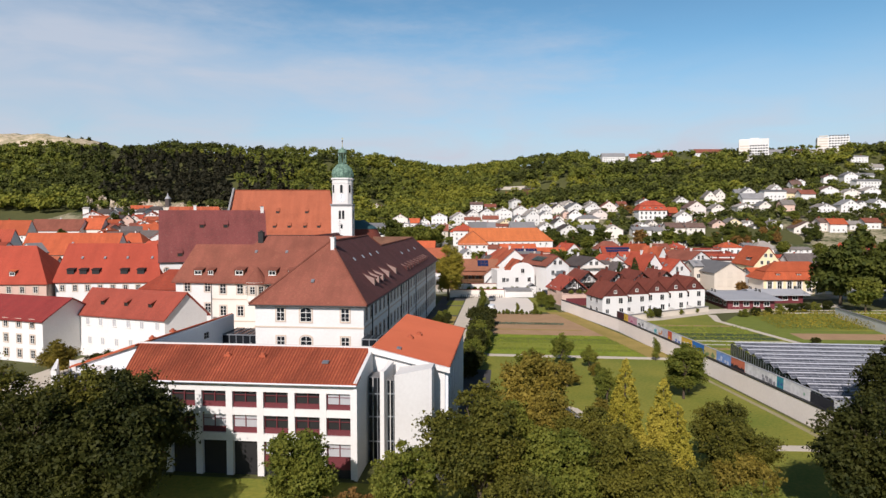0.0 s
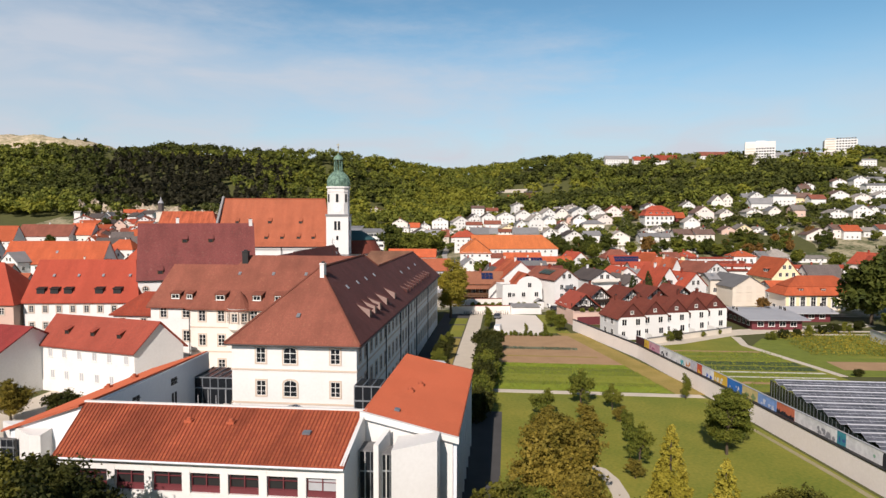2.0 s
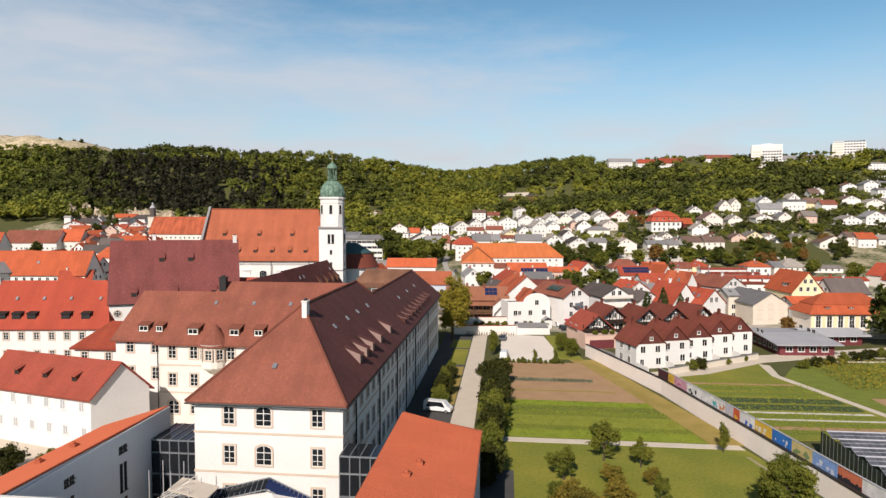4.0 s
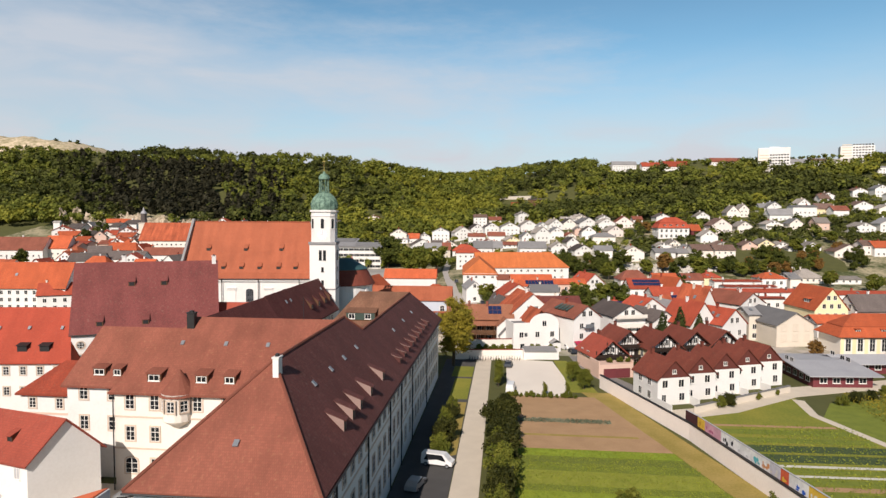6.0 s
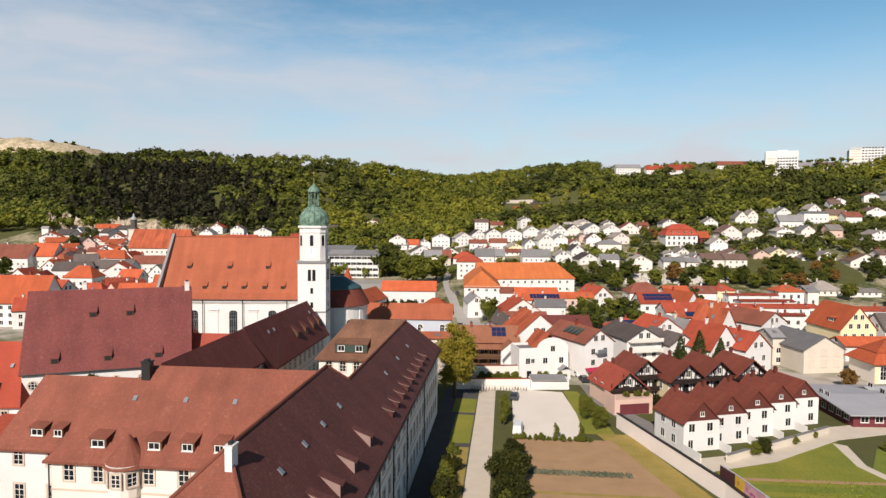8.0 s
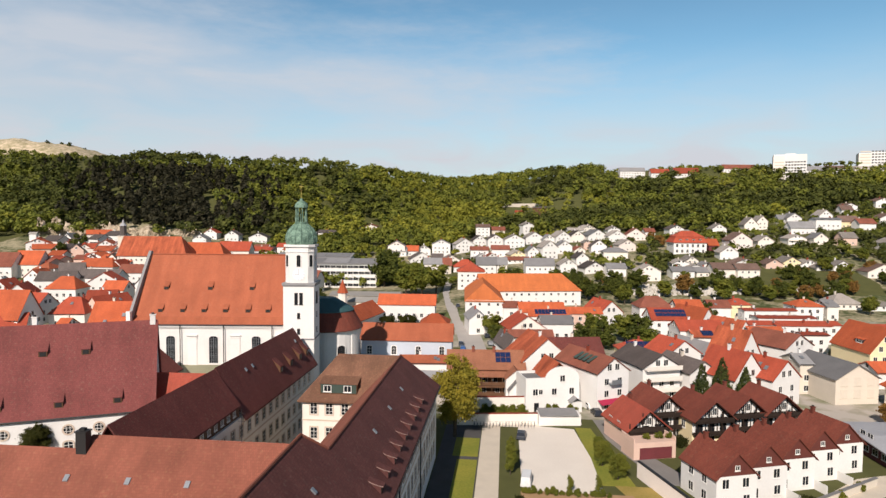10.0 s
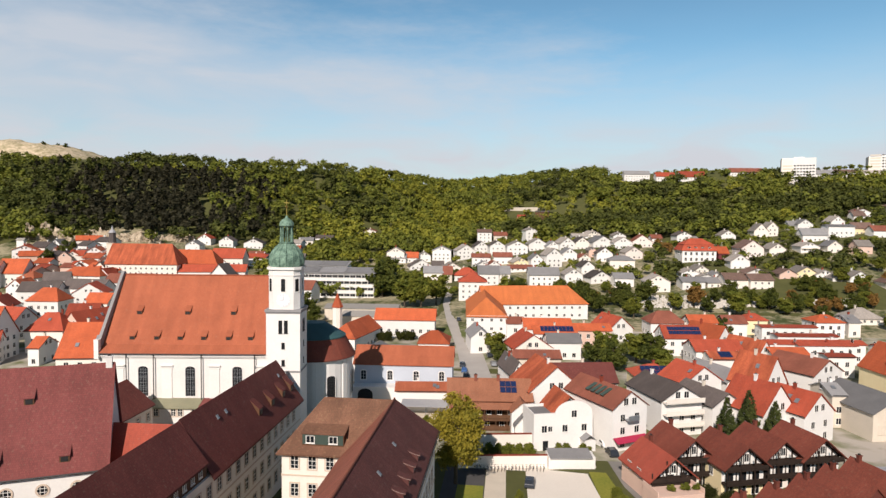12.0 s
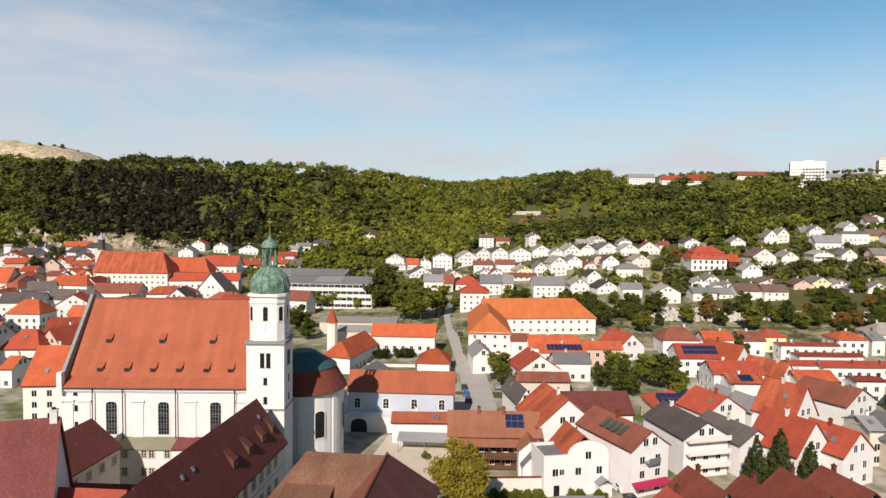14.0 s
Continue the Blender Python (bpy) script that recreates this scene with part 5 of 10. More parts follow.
    # glass link bridges and the metal pergola
    for x0, x1, y0, y1, z in ((0.3, 5.6, -2.5, 1.2, 9.0), (-22.0, -16.6, 1.0, 6.5, 8.6)):
        bm = bmesh.new()
        box(bm, x0, x1, y0, y1, -0.4, z)
        g = part("glass_link", bm, GLASS, o, "glazed steel link bridge")
        for k in range(6):
            bm = bmesh.new()
            x = x0 + (x1 - x0) * k / 5
            box(bm, x - 0.05, x + 0.05, y0 - 0.08, y0, 0, z + 0.05)
            box(bm, x - 0.05, x + 0.05, y0, y1, z, z + 0.08)
            part("mullion", bm, STEEL, g)
        for q in (2.4, 4.8, 7.2, z):
            bm = bmesh.new()
            box(bm, x0, x1, y0 - 0.1, y0, q - 0.08, q + 0.08)
            part("transom", bm, STEEL, g)


def glass_roof():
    o = thing("courtyard_skylight", "pitched skylight with glazed rims over the school court", "skylight")
    bm = bmesh.new()
    prism(bm, [(-14.5, -11.5), (-1.5, -11.5), (-1.5, -3.2), (-6.9, -3.2), (-14.5, -3.2)], -0.3, [4.0, 3.8, 4.3, 5.9, 4.6])
    part("base", bm, PLASTER, o)
    for x0, z0, x1, z1, text in ((-13.6, 4.8, -6.9, 6.6, "glazed skylight rim with pale blinds"), (-6.9, 6.6, -1.6, 4.3, "dark glazed skylight rim")):
        bm = bmesh.new()
        v = [bm.verts.new(p) for p in ((x0, -4.2, z0 - 0.5), (x1, -4.2, z1 - 0.9), (x1, -3.0, z1), (x0, -3.0, z0), (x0, -2.6, z0 - 0.5), (x1, -2.6, z1 - 0.6))]
        for f in ((0, 1, 2, 3), (3, 2, 5, 4)):
            bm.faces.new([v[k] for k in f])
        r = part("glazed_rim", bm, SOLAR if x0 > -8 else GLASS, o, text)
        for k in range(13):
            t = k / 12
            x, z = x0 + (x1 - x0) * t, z0 + (z1 - z0) * t
            bm = bmesh.new()
            tube(bm, (x, -4.25, z - 0.5 - 0.4 * (t if x0 < -8 else 1 - t)), (x, -3.0, z + 0.03), 0.04, 0.04, 4)
            part("glazing_bar", bm, STEEL, r)
        for y, d in ((-4.22, -0.68), (-3.0, 0.05)):
            bm = bmesh.new()
            tube(bm, (x0, y, z0 + d), (x1, y, z1 + d), 0.07, 0.07, 5)
            part("rim_rail", bm, STEEL, r)


def escape_stair():
    """Light steel stair with a canopy between the blank wall and the court."""
    o = thing("steel_stair", "pale steel outdoor stair with canopy in the school court", "staircase")
    for x in (-17.2, -15.0, -13.2):
        for y in (-7.5, -5.0):
            bm = bmesh.new()
            tube(bm, (x, y, 0), (x, y, 8.8 if x < -14 else 7.2), 0.05, 0.05, 5)
            part("post", bm, BLIND, o)
    for k in range(12):
        bm = bmesh.new()
        box(bm, -17.3 + 0.3 * k, -16.98 + 0.3 * k, -7.4, -6.3, 4.3 + 0.17 * k, 4.36 + 0.17 * k)
        part("tread", bm, STEEL, o)
    for y in (-7.5, -6.2, -5.0):
        for d in (0.5, 1.0):
            bm = bmesh.new()
            tube(bm, (-17.4, y, 4.3 + d), (-13.8, y, 6.3 + d), 0.035, 0.035, 5)
            part("handrail", bm, FRAME_W, o)
    bm = bmesh.new()
    slopes(bm, [[(-15.2, -7.8, 7.1), (-11.4, -7.8, 6.3), (-11.4, -4.8, 6.3), (-15.2, -4.8, 7.1)]], 0.08)
    part("canopy", bm, BEIGE, o, "thin pale canopy sheet")


long_wing()
cross_wing()
far_wing()
north_wing()
purple_hall()
church()
tower()
modern_school()
glass_roof()
escape_stair()


# ---- garden wall and murals ----
def along(points, s):
    """The place s metres along a polyline, and its direction."""
    for a, b in zip(points, points[1:]):
        a, b = Vector(a), Vector(b)
        n = (b - a).length
        if s <= n or b == Vector(points[-1]):
            return a + (b - a) * (s / n), (b - a).normalized()
        s -= n


WALL_LINE = [(35.9, 88.3), (46.2, 57.0), (52.2, 29.0), (57.9, -1.0), (64.0, -34.0)]


WALL_PAINT = material("limewash_wall", (0.87, 0.79, 0.745), (0.74, 0.665, 0.62), 0.25, 0.9, bump=0.05, spread=0.6)


def garden_wall():
    o = thing("garden_wall", "long white rendered garden wall with dark coping", "wall", kind="structure")
    for a, b in zip(WALL_LINE, WALL_LINE[1:]):
        a, b = Vector(a), Vector(b)
        n = Vector((-(b - a).y, (b - a).x)).normalized()      # towards the allotments
        for name, mat, w0, w1, z0, z1 in (("wall", WALL_PAINT, 0.0, 0.4, -0.4, 2.75), ("coping", DARK, -0.06, 0.5, 2.75, 2.9)):
            bm = bmesh.new()
            prism(bm, [tuple(a + n * w0), tuple(b + n * w0), tuple(b + n * w1), tuple(a + n * w1)], z0, z1)
            part(name, bm, mat, o)


def mural_fence():
    """Painted panels along the wall, each with its own motif of bars and patches, and the dark gate among them."""
    o = thing("mural_fence", "fence of brightly painted mural panels behind the garden wall", "fence")
    white, ink, sky, gold, red = (0.74, 0.73, 0.71), (0.03, 0.03, 0.035), (0.22, 0.36, 0.66), (0.72, 0.46, 0.06), (0.60, 0.11, 0.05)
    panels = ((30.1, (0.07, 0.025, 0.025), "dark maroon", ink, 0), (33.5, gold, "golden yellow", (0.5, 0.25, 0.04), 2), (35.8, (0.62, 0.34, 0.40), "pink", (0.45, 0.12, 0.22), 5), (40.6, white, "white and black", ink, 6), (44.5, white, "white", (0.55, 0.55, 0.56), 2),
              (48.8, white, "white and turquoise", (0.10, 0.42, 0.45), 5), (50.8, white, "white and orange", (0.62, 0.28, 0.12), 4), (52.8, (0.52, 0.50, 0.55), "grey lilac", (0.62, 0.58, 0.5), 3), (55.1, red, "red and yellow", gold, 3), (56.8, white, "white and blue", (0.03, 0.12, 0.5), 5),
              (60.6, gold, "yellow", (0.72, 0.70, 0.6), 7), (64.7, (0.03, 0.17, 0.50), "blue", white, 4), (69.0, (0.62, 0.50, 0.22), "ochre collage", (0.20, 0.28, 0.12), 9), (73.1, sky, "sky blue", (0.62, 0.66, 0.74), 9), (77.6, (0.60, 0.17, 0.09), "orange red", ink, 0), (81.5, white, "plain white", None, 0),
              (85.6, white, "white with grey figures", (0.28, 0.28, 0.29), 12), (89.5, (0.05, 0.28, 0.34), "teal", (0.05, 0.12, 0.3), 2), (91.0, white, "white", (0.25, 0.45, 0.3), 1), (96.6, ink, "dark gate", None, 0), (101.0, white, "white with pale blue spots", (0.35, 0.55, 0.65), 6), (105.6, (0.55, 0.16, 0.08), "brick red", None, 0), (107.0, white, "white", None, 0), (114.0, white, "white", None, 0))
    rng = random.Random(4)
    for k, (s, c, text, blot, count) in enumerate(panels):
        e = panels[k + 1][0] if k + 1 < len(panels) else s + 7.0
        p, d = along(WALL_LINE, s)
        q, _ = along(WALL_LINE, e - 0.06)
        n = Vector((-d.y, d.x))
        bm = bmesh.new()
        prism(bm, [tuple(p + n * 1.1), tuple(q + n * 1.1), tuple(q + n * 1.25), tuple(p + n * 1.25)], -0.2, 4.2 if text != "dark gate" else 3.9)
        m = material("mural_paint", c, tuple(v * 0.8 for v in c), 0.6, 0.8, spread=0.2, fine=3.0)
        pn = part("mural_panel", bm, m, o, text + " painted mural panel" if text != "dark gate" else "dark steel gate between the murals")
        if text == "orange red":                               # jagged dark silhouette along the foot
            bm = bmesh.new()
            top = [(p.lerp(q, j / 18) + n * 1.085, 3.0 + rng.uniform(-0.15, 0.35)) for j in range(19)]
            bm.faces.new([bm.verts.new((*a, z)) for a, z in top] + [bm.verts.new((*a, 0.2)) for a, z in (top[-1], top[0])])
            part("painted_skyline", bm, material("mural_ink", ink, None, 1.0, 0.8), pn)
        mb = material("mural_shape", blot, None, 1.0, 0.8) if count else None
        for j in range(count):
            u, w, h = rng.uniform(0.12, 0.88), rng.uniform(0.1, 0.42), rng.uniform(0.25, 0.85)
            c0, z0 = p.lerp(q, u) + n * 1.085, rng.uniform(2.7, 3.4)
            bm = bmesh.new()                                   # a rounded upright patch
            ring = [(w * math.cos(t) * rng.uniform(0.7, 1.15), h / 2 * math.sin(t) * rng.uniform(0.7, 1.15)) for t in np.linspace(0, 6.283, 9)[:-1]]
            bm.faces.new([bm.verts.new((*(c0 + d * a - n * 0.002 * j), z0 + b)) for a, b in ring])
            part("painted_shape", bm, mb, pn)
        bm = bmesh.new()
        prism(bm, [tuple(p + n * 1.05), tuple(q + n * 1.05), tuple(q + n * 1.3), tuple(p + n * 1.3)], 4.2, 4.26)
        part("capping", bm, BLIND, pn)


def greenhouse():
    o = thing("greenhouse", "long dark metal greenhouse with low glazed ridge roof bays", "greenhouse")
    x0, x1, y0, y1 = 61.2, 100.0, -12.0, 28.0
    eave, ridge, bays = 3.4, 3.9, 13
    for k in range(bays + 1):
        bm = bmesh.new()
        y = y0 + (y1 - y0) * k / bays
        tube(bm, (x0, y, 0), (x0, y, eave), 0.06, 0.06, 4)
        tube(bm, (x1, y, 0), (x1, y, eave), 0.06, 0.06, 4)
        part("post", bm, DARK, o)
    side = material("greenhouse_side_glass", (0.05, 0.07, 0.055), (0.02, 0.03, 0.022), 0.4, 0.2, spec=0.5)
    bm = bmesh.new()
    box(bm, x0, x0 + 0.05, y0, y1, 0, eave)
    box(bm, x0 + 0.05, x1, y0, y0 + 0.05, 0, eave)
    part("side_glazing", bm, side, o)
    for k in range(40):
        bm = bmesh.new()
        y = y0 + (y1 - y0) * (k + 0.5) / 40
        box(bm, x0 - 0.03, x0 + 0.01, y - 0.03, y + 0.03, 0, eave)
        part("glazing_bar", bm, STEEL, o)
    glass = material("greenhouse_glass", (0.13, 0.135, 0.16), (0.04, 0.045, 0.055), 0.3, 0.3, spec=0.6, fine=6.0, spread=0.3)
    bar = material("greenhouse_bar", (0.55, 0.56, 0.60), None, 1.0, 0.5, metal=0.2)
    for k in range(bays):
        ya, yb = y0 + (y1 - y0) * k / bays, y0 + (y1 - y0) * (k + 1) / bays
        ym = (ya + yb) / 2
        bm = bmesh.new()
        slopes(bm, [[(x0, ya, eave), (x1, ya, eave), (x1, ym, ridge), (x0, ym, ridge)], [(x1, yb, eave), (x0, yb, eave), (x0, ym, ridge), (x1, ym, ridge)]], 0.03)
        r = part("roof_bay", bm, glass, o)
        bm = bmesh.new()
        for j in range(40):
            x = x0 + (x1 - x0) * j / 39
            tube(bm, (x, ya, eave + 0.03), (x, ym, ridge + 0.03), 0.016, 0.016, 4)
            tube(bm, (x, yb, eave + 0.03), (x, ym, ridge + 0.03), 0.016, 0.016, 4)
        tube(bm, (x0, (ya + ym) / 2, (eave + ridge) / 2 + 0.05), (x1, (ya + ym) / 2, (eave + ridge) / 2 + 0.05), 0.025, 0.025, 4)
        tagged(part("glazing_bar_grid", bm, bar, r), kind="stuff")
        bm = bmesh.new()
        tube(bm, (x0, ym, ridge + 0.05), (x1, ym, ridge + 0.05), 0.09, 0.09, 5)
        part("ridge_cap", bm, bar, r)
        bm = bmesh.new()
        tube(bm, (x0, ya, eave + 0.03), (x1, ya, eave + 0.03), 0.07, 0.07, 5)
        part("gutter", bm, bar, r)


garden_wall()
mural_fence()
greenhouse()


# ---- houses with a plan of their own ----
PLAIN = window_mesh(1.25, 1.55, "plain")
PLAIN_TALL = window_mesh(1.1, 1.6, "plain")
FAR_WIN = window_mesh(1.05, 1.15, "plain")
COLLECTOR = material("collector_glass", (0.07, 0.10, 0.08), (0.045, 0.065, 0.055), 1.0, 0.3)


def face_windows(h, w, d, e, sides="fblr", me=None, step=3.0, first=1.55, gables=(0, 0), floor=2.75):
    """Rows of windows on the sides of a house: f and b along its ridge, l and r at its ends; a window in each gable."""
    me = me or PLAIN
    floors = max(1, int((e - 0.6) / floor))
    for s, n, far, turn in (("f", w, -d / 2, 0), ("b", w, d / 2, 180), ("l", d, -w / 2, -90), ("r", d, w / 2, 90)):
        if s not in sides:
            continue
        count = max(1, int((n - 1.2) / step))
        for k in range(floors):
            z = first + floor * k
            for i in range(count):
                u = (i - (count - 1) / 2) * (n - 1.6) / max(count, 1)
                share("window", me, h, pose(0, 0, 0, 0, 0, turn) @ pose(u, -abs(far), z))
        if s in "lr" and not gables["lr".index(s)]:
            for u in ((-1.1, 1.1) if d > 9 else (0,)):
                share("window", me, h, pose(0, 0, 0, 0, 0, turn) @ pose(u, -abs(far), e + 0.9))


def solar_panels(h, w, d, e, r, rows, cols, x0, side=-1):
    """Dark blue panels lying on the slope that faces the house's own -y (or +y)."""
    run, rise = d / 2, r - e
    tilt = math.atan2(rise, run)
    for i in range(rows):
        for j in range(cols):
            s = 0.22 + 0.62 * (i + 0.5) / rows
            bm = bmesh.new()
            box(bm, -0.62, 0.62, -0.85, 0.85, 0.05, 0.12)
            p = part("solar_panel", bm, SOLAR, h) if (i, j) == (0, 0) else share("solar_panel", solar_panels.me, h, Matrix())
            if (i, j) == (0, 0):
                solar_panels.me = p.data
            else:
                bm.free()
            p.matrix_basis = pose(x0 + j * 1.32, side * run * (1 - s), e + rise * s + 0.02, 0, 0, 0 if side < 0 else 180) @ Matrix.Rotation(tilt, 4, "X")


WALL_WORDS = {"plaster_white": "white plastered", "plaster_cream": "cream plastered", "plaster_pink": "pink plastered", "plaster_yellow": "yellow plastered", "plaster_beige": "beige plastered", "plaster_rose": "pale rose plastered", "maroon_panel": "dark red painted"}
ROOF_WORDS = {"tiles_bright_orange": "bright orange tiled", "tiles_red": "red tiled", "tiles_brown": "brown tiled", "tiles_umber": "umber tiled", "tiles_dark_maroon": "dark maroon tiled", "tiles_dark_grey": "dark grey tiled", "tiles_pale_grey_brown": "pale grey-brown tiled", "tiles_church_orange": "weathered orange tiled", "slate_grey_sheet": "grey sheet-metal", "pantiles_red_orange": "red-orange pantiled"}
house_rng = random.Random(7)
FOOTPRINTS = []


def town_house(x, y, z, rot, w, d, e, r, walls, roof, hl=0, hr=0, extra=""):
    """A house of the town or the hillside, with windows, chimney and, near by, its extras."""
    shape = "hip" if hl and hr else "gable"
    FOOTPRINTS.append((x, y, max(w, d) * 0.5 + 3.0))
    h = gable_house("house", WALL_WORDS[walls.name] + " house with " + ROOF_WORDS[roof.name] + " " + shape + " roof", "house", x, y, rot, w, d, e, r, walls, roof, hl, hr, z, 0.4 if y < 300 else 0.55, "town houses")
    far = y > 260
    face_windows(h, w, d, e, "flr" if not far else ("l" if rot > 55 else "f"), FAR_WIN if far else PLAIN, 3.0 if not far else 2.9, gables=(hl, hr))
    u = house_rng.uniform(-0.3, 0.3) * w
    chimney(h, u, 0.3, r - 0.6, r + 0.8, 0.6, 0.6, house_rng.choice((PLASTER, R_RED, BEIGE)))
    if not far:
        tilt = math.degrees(math.atan2(r - e, d / 2))
        for k in range(house_rng.choice((0, 1, 1, 2)) if not extra.startswith("solar") else 0):
            q, side = house_rng.uniform(0.3, 0.6), house_rng.choice((-1, 1))
            roof_light(h, house_rng.uniform(-0.32, 0.32) * w, side * d / 2 * (1 - q), e + (r - e) * q + 0.12, tilt, 0 if side < 0 else 180, 0.9, 1.2)
        if y < 200:
            for side in (-1, 1):
                bm = bmesh.new()
                over = 0.45
                zz = e - (r - e) / (d / 2) * over
                tube(bm, (-w / 2 - 0.2, side * (d / 2 + over), zz), (w / 2 + 0.2, side * (d / 2 + over), zz), 0.09, 0.09, 5)
                part("gutter", bm, DARK, h)
    if extra.startswith("solar"):
        n = int(extra[5:])
        solar_panels(h, w, d, e, r, 2, 3 * n, -w * 0.12 if n != 3 else -w * 0.3)
    if extra == "skylights":
        for i in range(4):
            bm = bmesh.new()
            box(bm, -1.5, 1.5, -0.55, 0.55, 0.25, 0.36)
            box(bm, -1.3, -1.2, -0.5, 0.5, -0.1, 0.26)
            box(bm, 1.2, 1.3, -0.5, 0.5, -0.1, 0.26)
            q = part("solar_collector", bm, COLLECTOR, h, "dark green solar collector")
            t = math.atan2(r - e, d / 2)
            q.matrix_basis = pose(-3.4 + 1.7 * i, d * 0.24, e + (r - e) * 0.52, 0, 0, 180) @ Matrix.Rotation(t, 4, "X") @ pose(0, 0, 0, 0, 12, 90)
        bm = bmesh.new()
        box(bm, -w / 2 - 1.4, -w / 2, -1.4, 1.4, 6.6, 6.8)
        box(bm, -w / 2 - 1.4, -w / 2 - 1.32, -1.4, 1.4, 6.8, 7.7)
        part("balcony", bm, STEEL, h)
        bm = bmesh.new()
        slopes(bm, [[(-w / 2 - 1.7, -d / 2 + 0.3, 2.3), (-w / 2, -d / 2 + 0.3, 3.0), (-w / 2, d / 2 - 0.2, 3.0), (-w / 2 - 1.7, d / 2 - 0.2, 2.3)][::-1]], 0.06)
        part("awning", bm, material("awning_cloth", (0.40, 0.025, 0.07), None, 1.0, 0.8), h, "crimson cloth awning")
    if extra == "balcony":
        for k in range(min(3, int(e / 2.7))):
            bm = bmesh.new()
            zz = 2.4 + 2.7 * k
            box(bm, -w / 2 - 1.5, -w / 2, -d / 2 + 0.3, d / 2 - 0.3, zz, zz + 0.2)
            box(bm, -w / 2 - 1.55, -w / 2 - 1.45, -d / 2 + 0.3, d / 2 - 0.3, zz + 0.2, zz + 1.1)
            part("balcony", bm, CREAM, h)
    return h


def curved_house():
    """White house whose front ends in a round gable beside a flat-roofed part; its front faces its own -y."""
    h = thing("house", "white house with a round gable front and steep red roof", "house", pose(17.5, 122.4, 0, 0, 0, 17))
    FOOTPRINTS.append((24.0, 128.0, 9.0))
    bm = bmesh.new()
    arc = [(8.9 + 4.2 * math.cos(a), 7.4 + 3.0 * math.sin(a)) for a in np.linspace(0, math.pi, 15)]
    ring = [(0, -0.4), (13.3, -0.4), (13.1, 7.4)] + arc[1:-1] + [(4.7, 7.4), (4.7, 7.9), (0, 7.9)]
    front, back = [bm.verts.new((x, 0, z)) for x, z in ring], [bm.verts.new((x, 0.4, z)) for x, z in ring]
    bm.faces.new(front)
    bm.faces.new(back[::-1])
    for k in range(len(ring)):
        n = (k + 1) % len(ring)
        bm.faces.new((front[n], front[k], back[k], back[n]))
    bmesh.ops.recalc_face_normals(bm, faces=bm.faces[:])
    part("front_wall", bm, PLASTER, h, "white front wall with round gable")
    bm = bmesh.new()
    box(bm, 4.7, 13.0, 0.4, 9.5, -0.4, 7.3)
    box(bm, 0.02, 4.69, 0.4, 7.5, -0.4, 7.2)
    part("wall", bm, PLASTER, h)
    for x0, x1, y0, y1 in ((0.02, 0.25, 0.4, 7.5), (0.25, 4.7, 7.2, 7.5)):
        bm = bmesh.new()
        box(bm, x0, x1, y0, y1, 7.2, 7.9)
        part("parapet", bm, PLASTER, h)
    bm = bmesh.new()
    box(bm, 0.25, 4.68, 0.4, 7.2, 7.2, 7.3)
    part("flat_roof", bm, SLATE, h)
    bm = bmesh.new()
    slopes(bm, [[(4.4, 9.8, 7.0), (4.4, 0.42, 7.0), (8.2, 0.42, 11.3), (8.2, 9.8, 11.3)], [(13.3, 0.42, 7.1), (13.3, 9.8, 7.1), (8.2, 9.8, 11.3), (8.2, 0.42, 11.3)]], 0.2)
    part("roof", bm, R_MODERN, h, "steep red tiled roof")
    bm = bmesh.new()
    v = [bm.verts.new(p) for p in ((4.7, 9.5, 7.0), (13.0, 9.5, 7.0), (8.2, 9.5, 11.1), (4.7, 9.2, 7.0), (13.0, 9.2, 7.0), (8.2, 9.2, 11.1))]
    for f in ((2, 1, 0), (3, 4, 5), (1, 2, 5, 4), (0, 3, 5, 2)):
        bm.faces.new([v[k] for k in f])
    part("rear_gable", bm, PLASTER, h)
    for x, z in ((8.9, 7.6), (6.9, 4.6), (11.2, 4.6), (2.3, 4.6)):
        share("window", PLAIN, h, pose(x, 0, z))
    share("window", window_mesh(1.0, 1.2, "plain"), h, pose(3.6, 0, 4.6))
    share("window", window_mesh(1.1, 2.2, "plain", PLASTER, DARK), h, pose(2.6, 0, 1.0))
    bm = bmesh.new()
    box(bm, 10.4, 13.0, -2.0, -0.02, -0.3, 2.4)
    p = part("porch", bm, PLASTER, h, "small white porch")
    bm = bmesh.new()
    slopes(bm, [[(10.2, -2.3, 2.4), (11.7, -2.3, 3.5), (11.7, -0.02, 3.5), (10.2, -0.02, 2.4)], [(11.7, -2.3, 3.5), (13.2, -2.3, 2.4), (13.2, -0.02, 2.4), (11.7, -0.02, 3.5)]], 0.1)
    part("porch_roof", bm, SLATE, p)


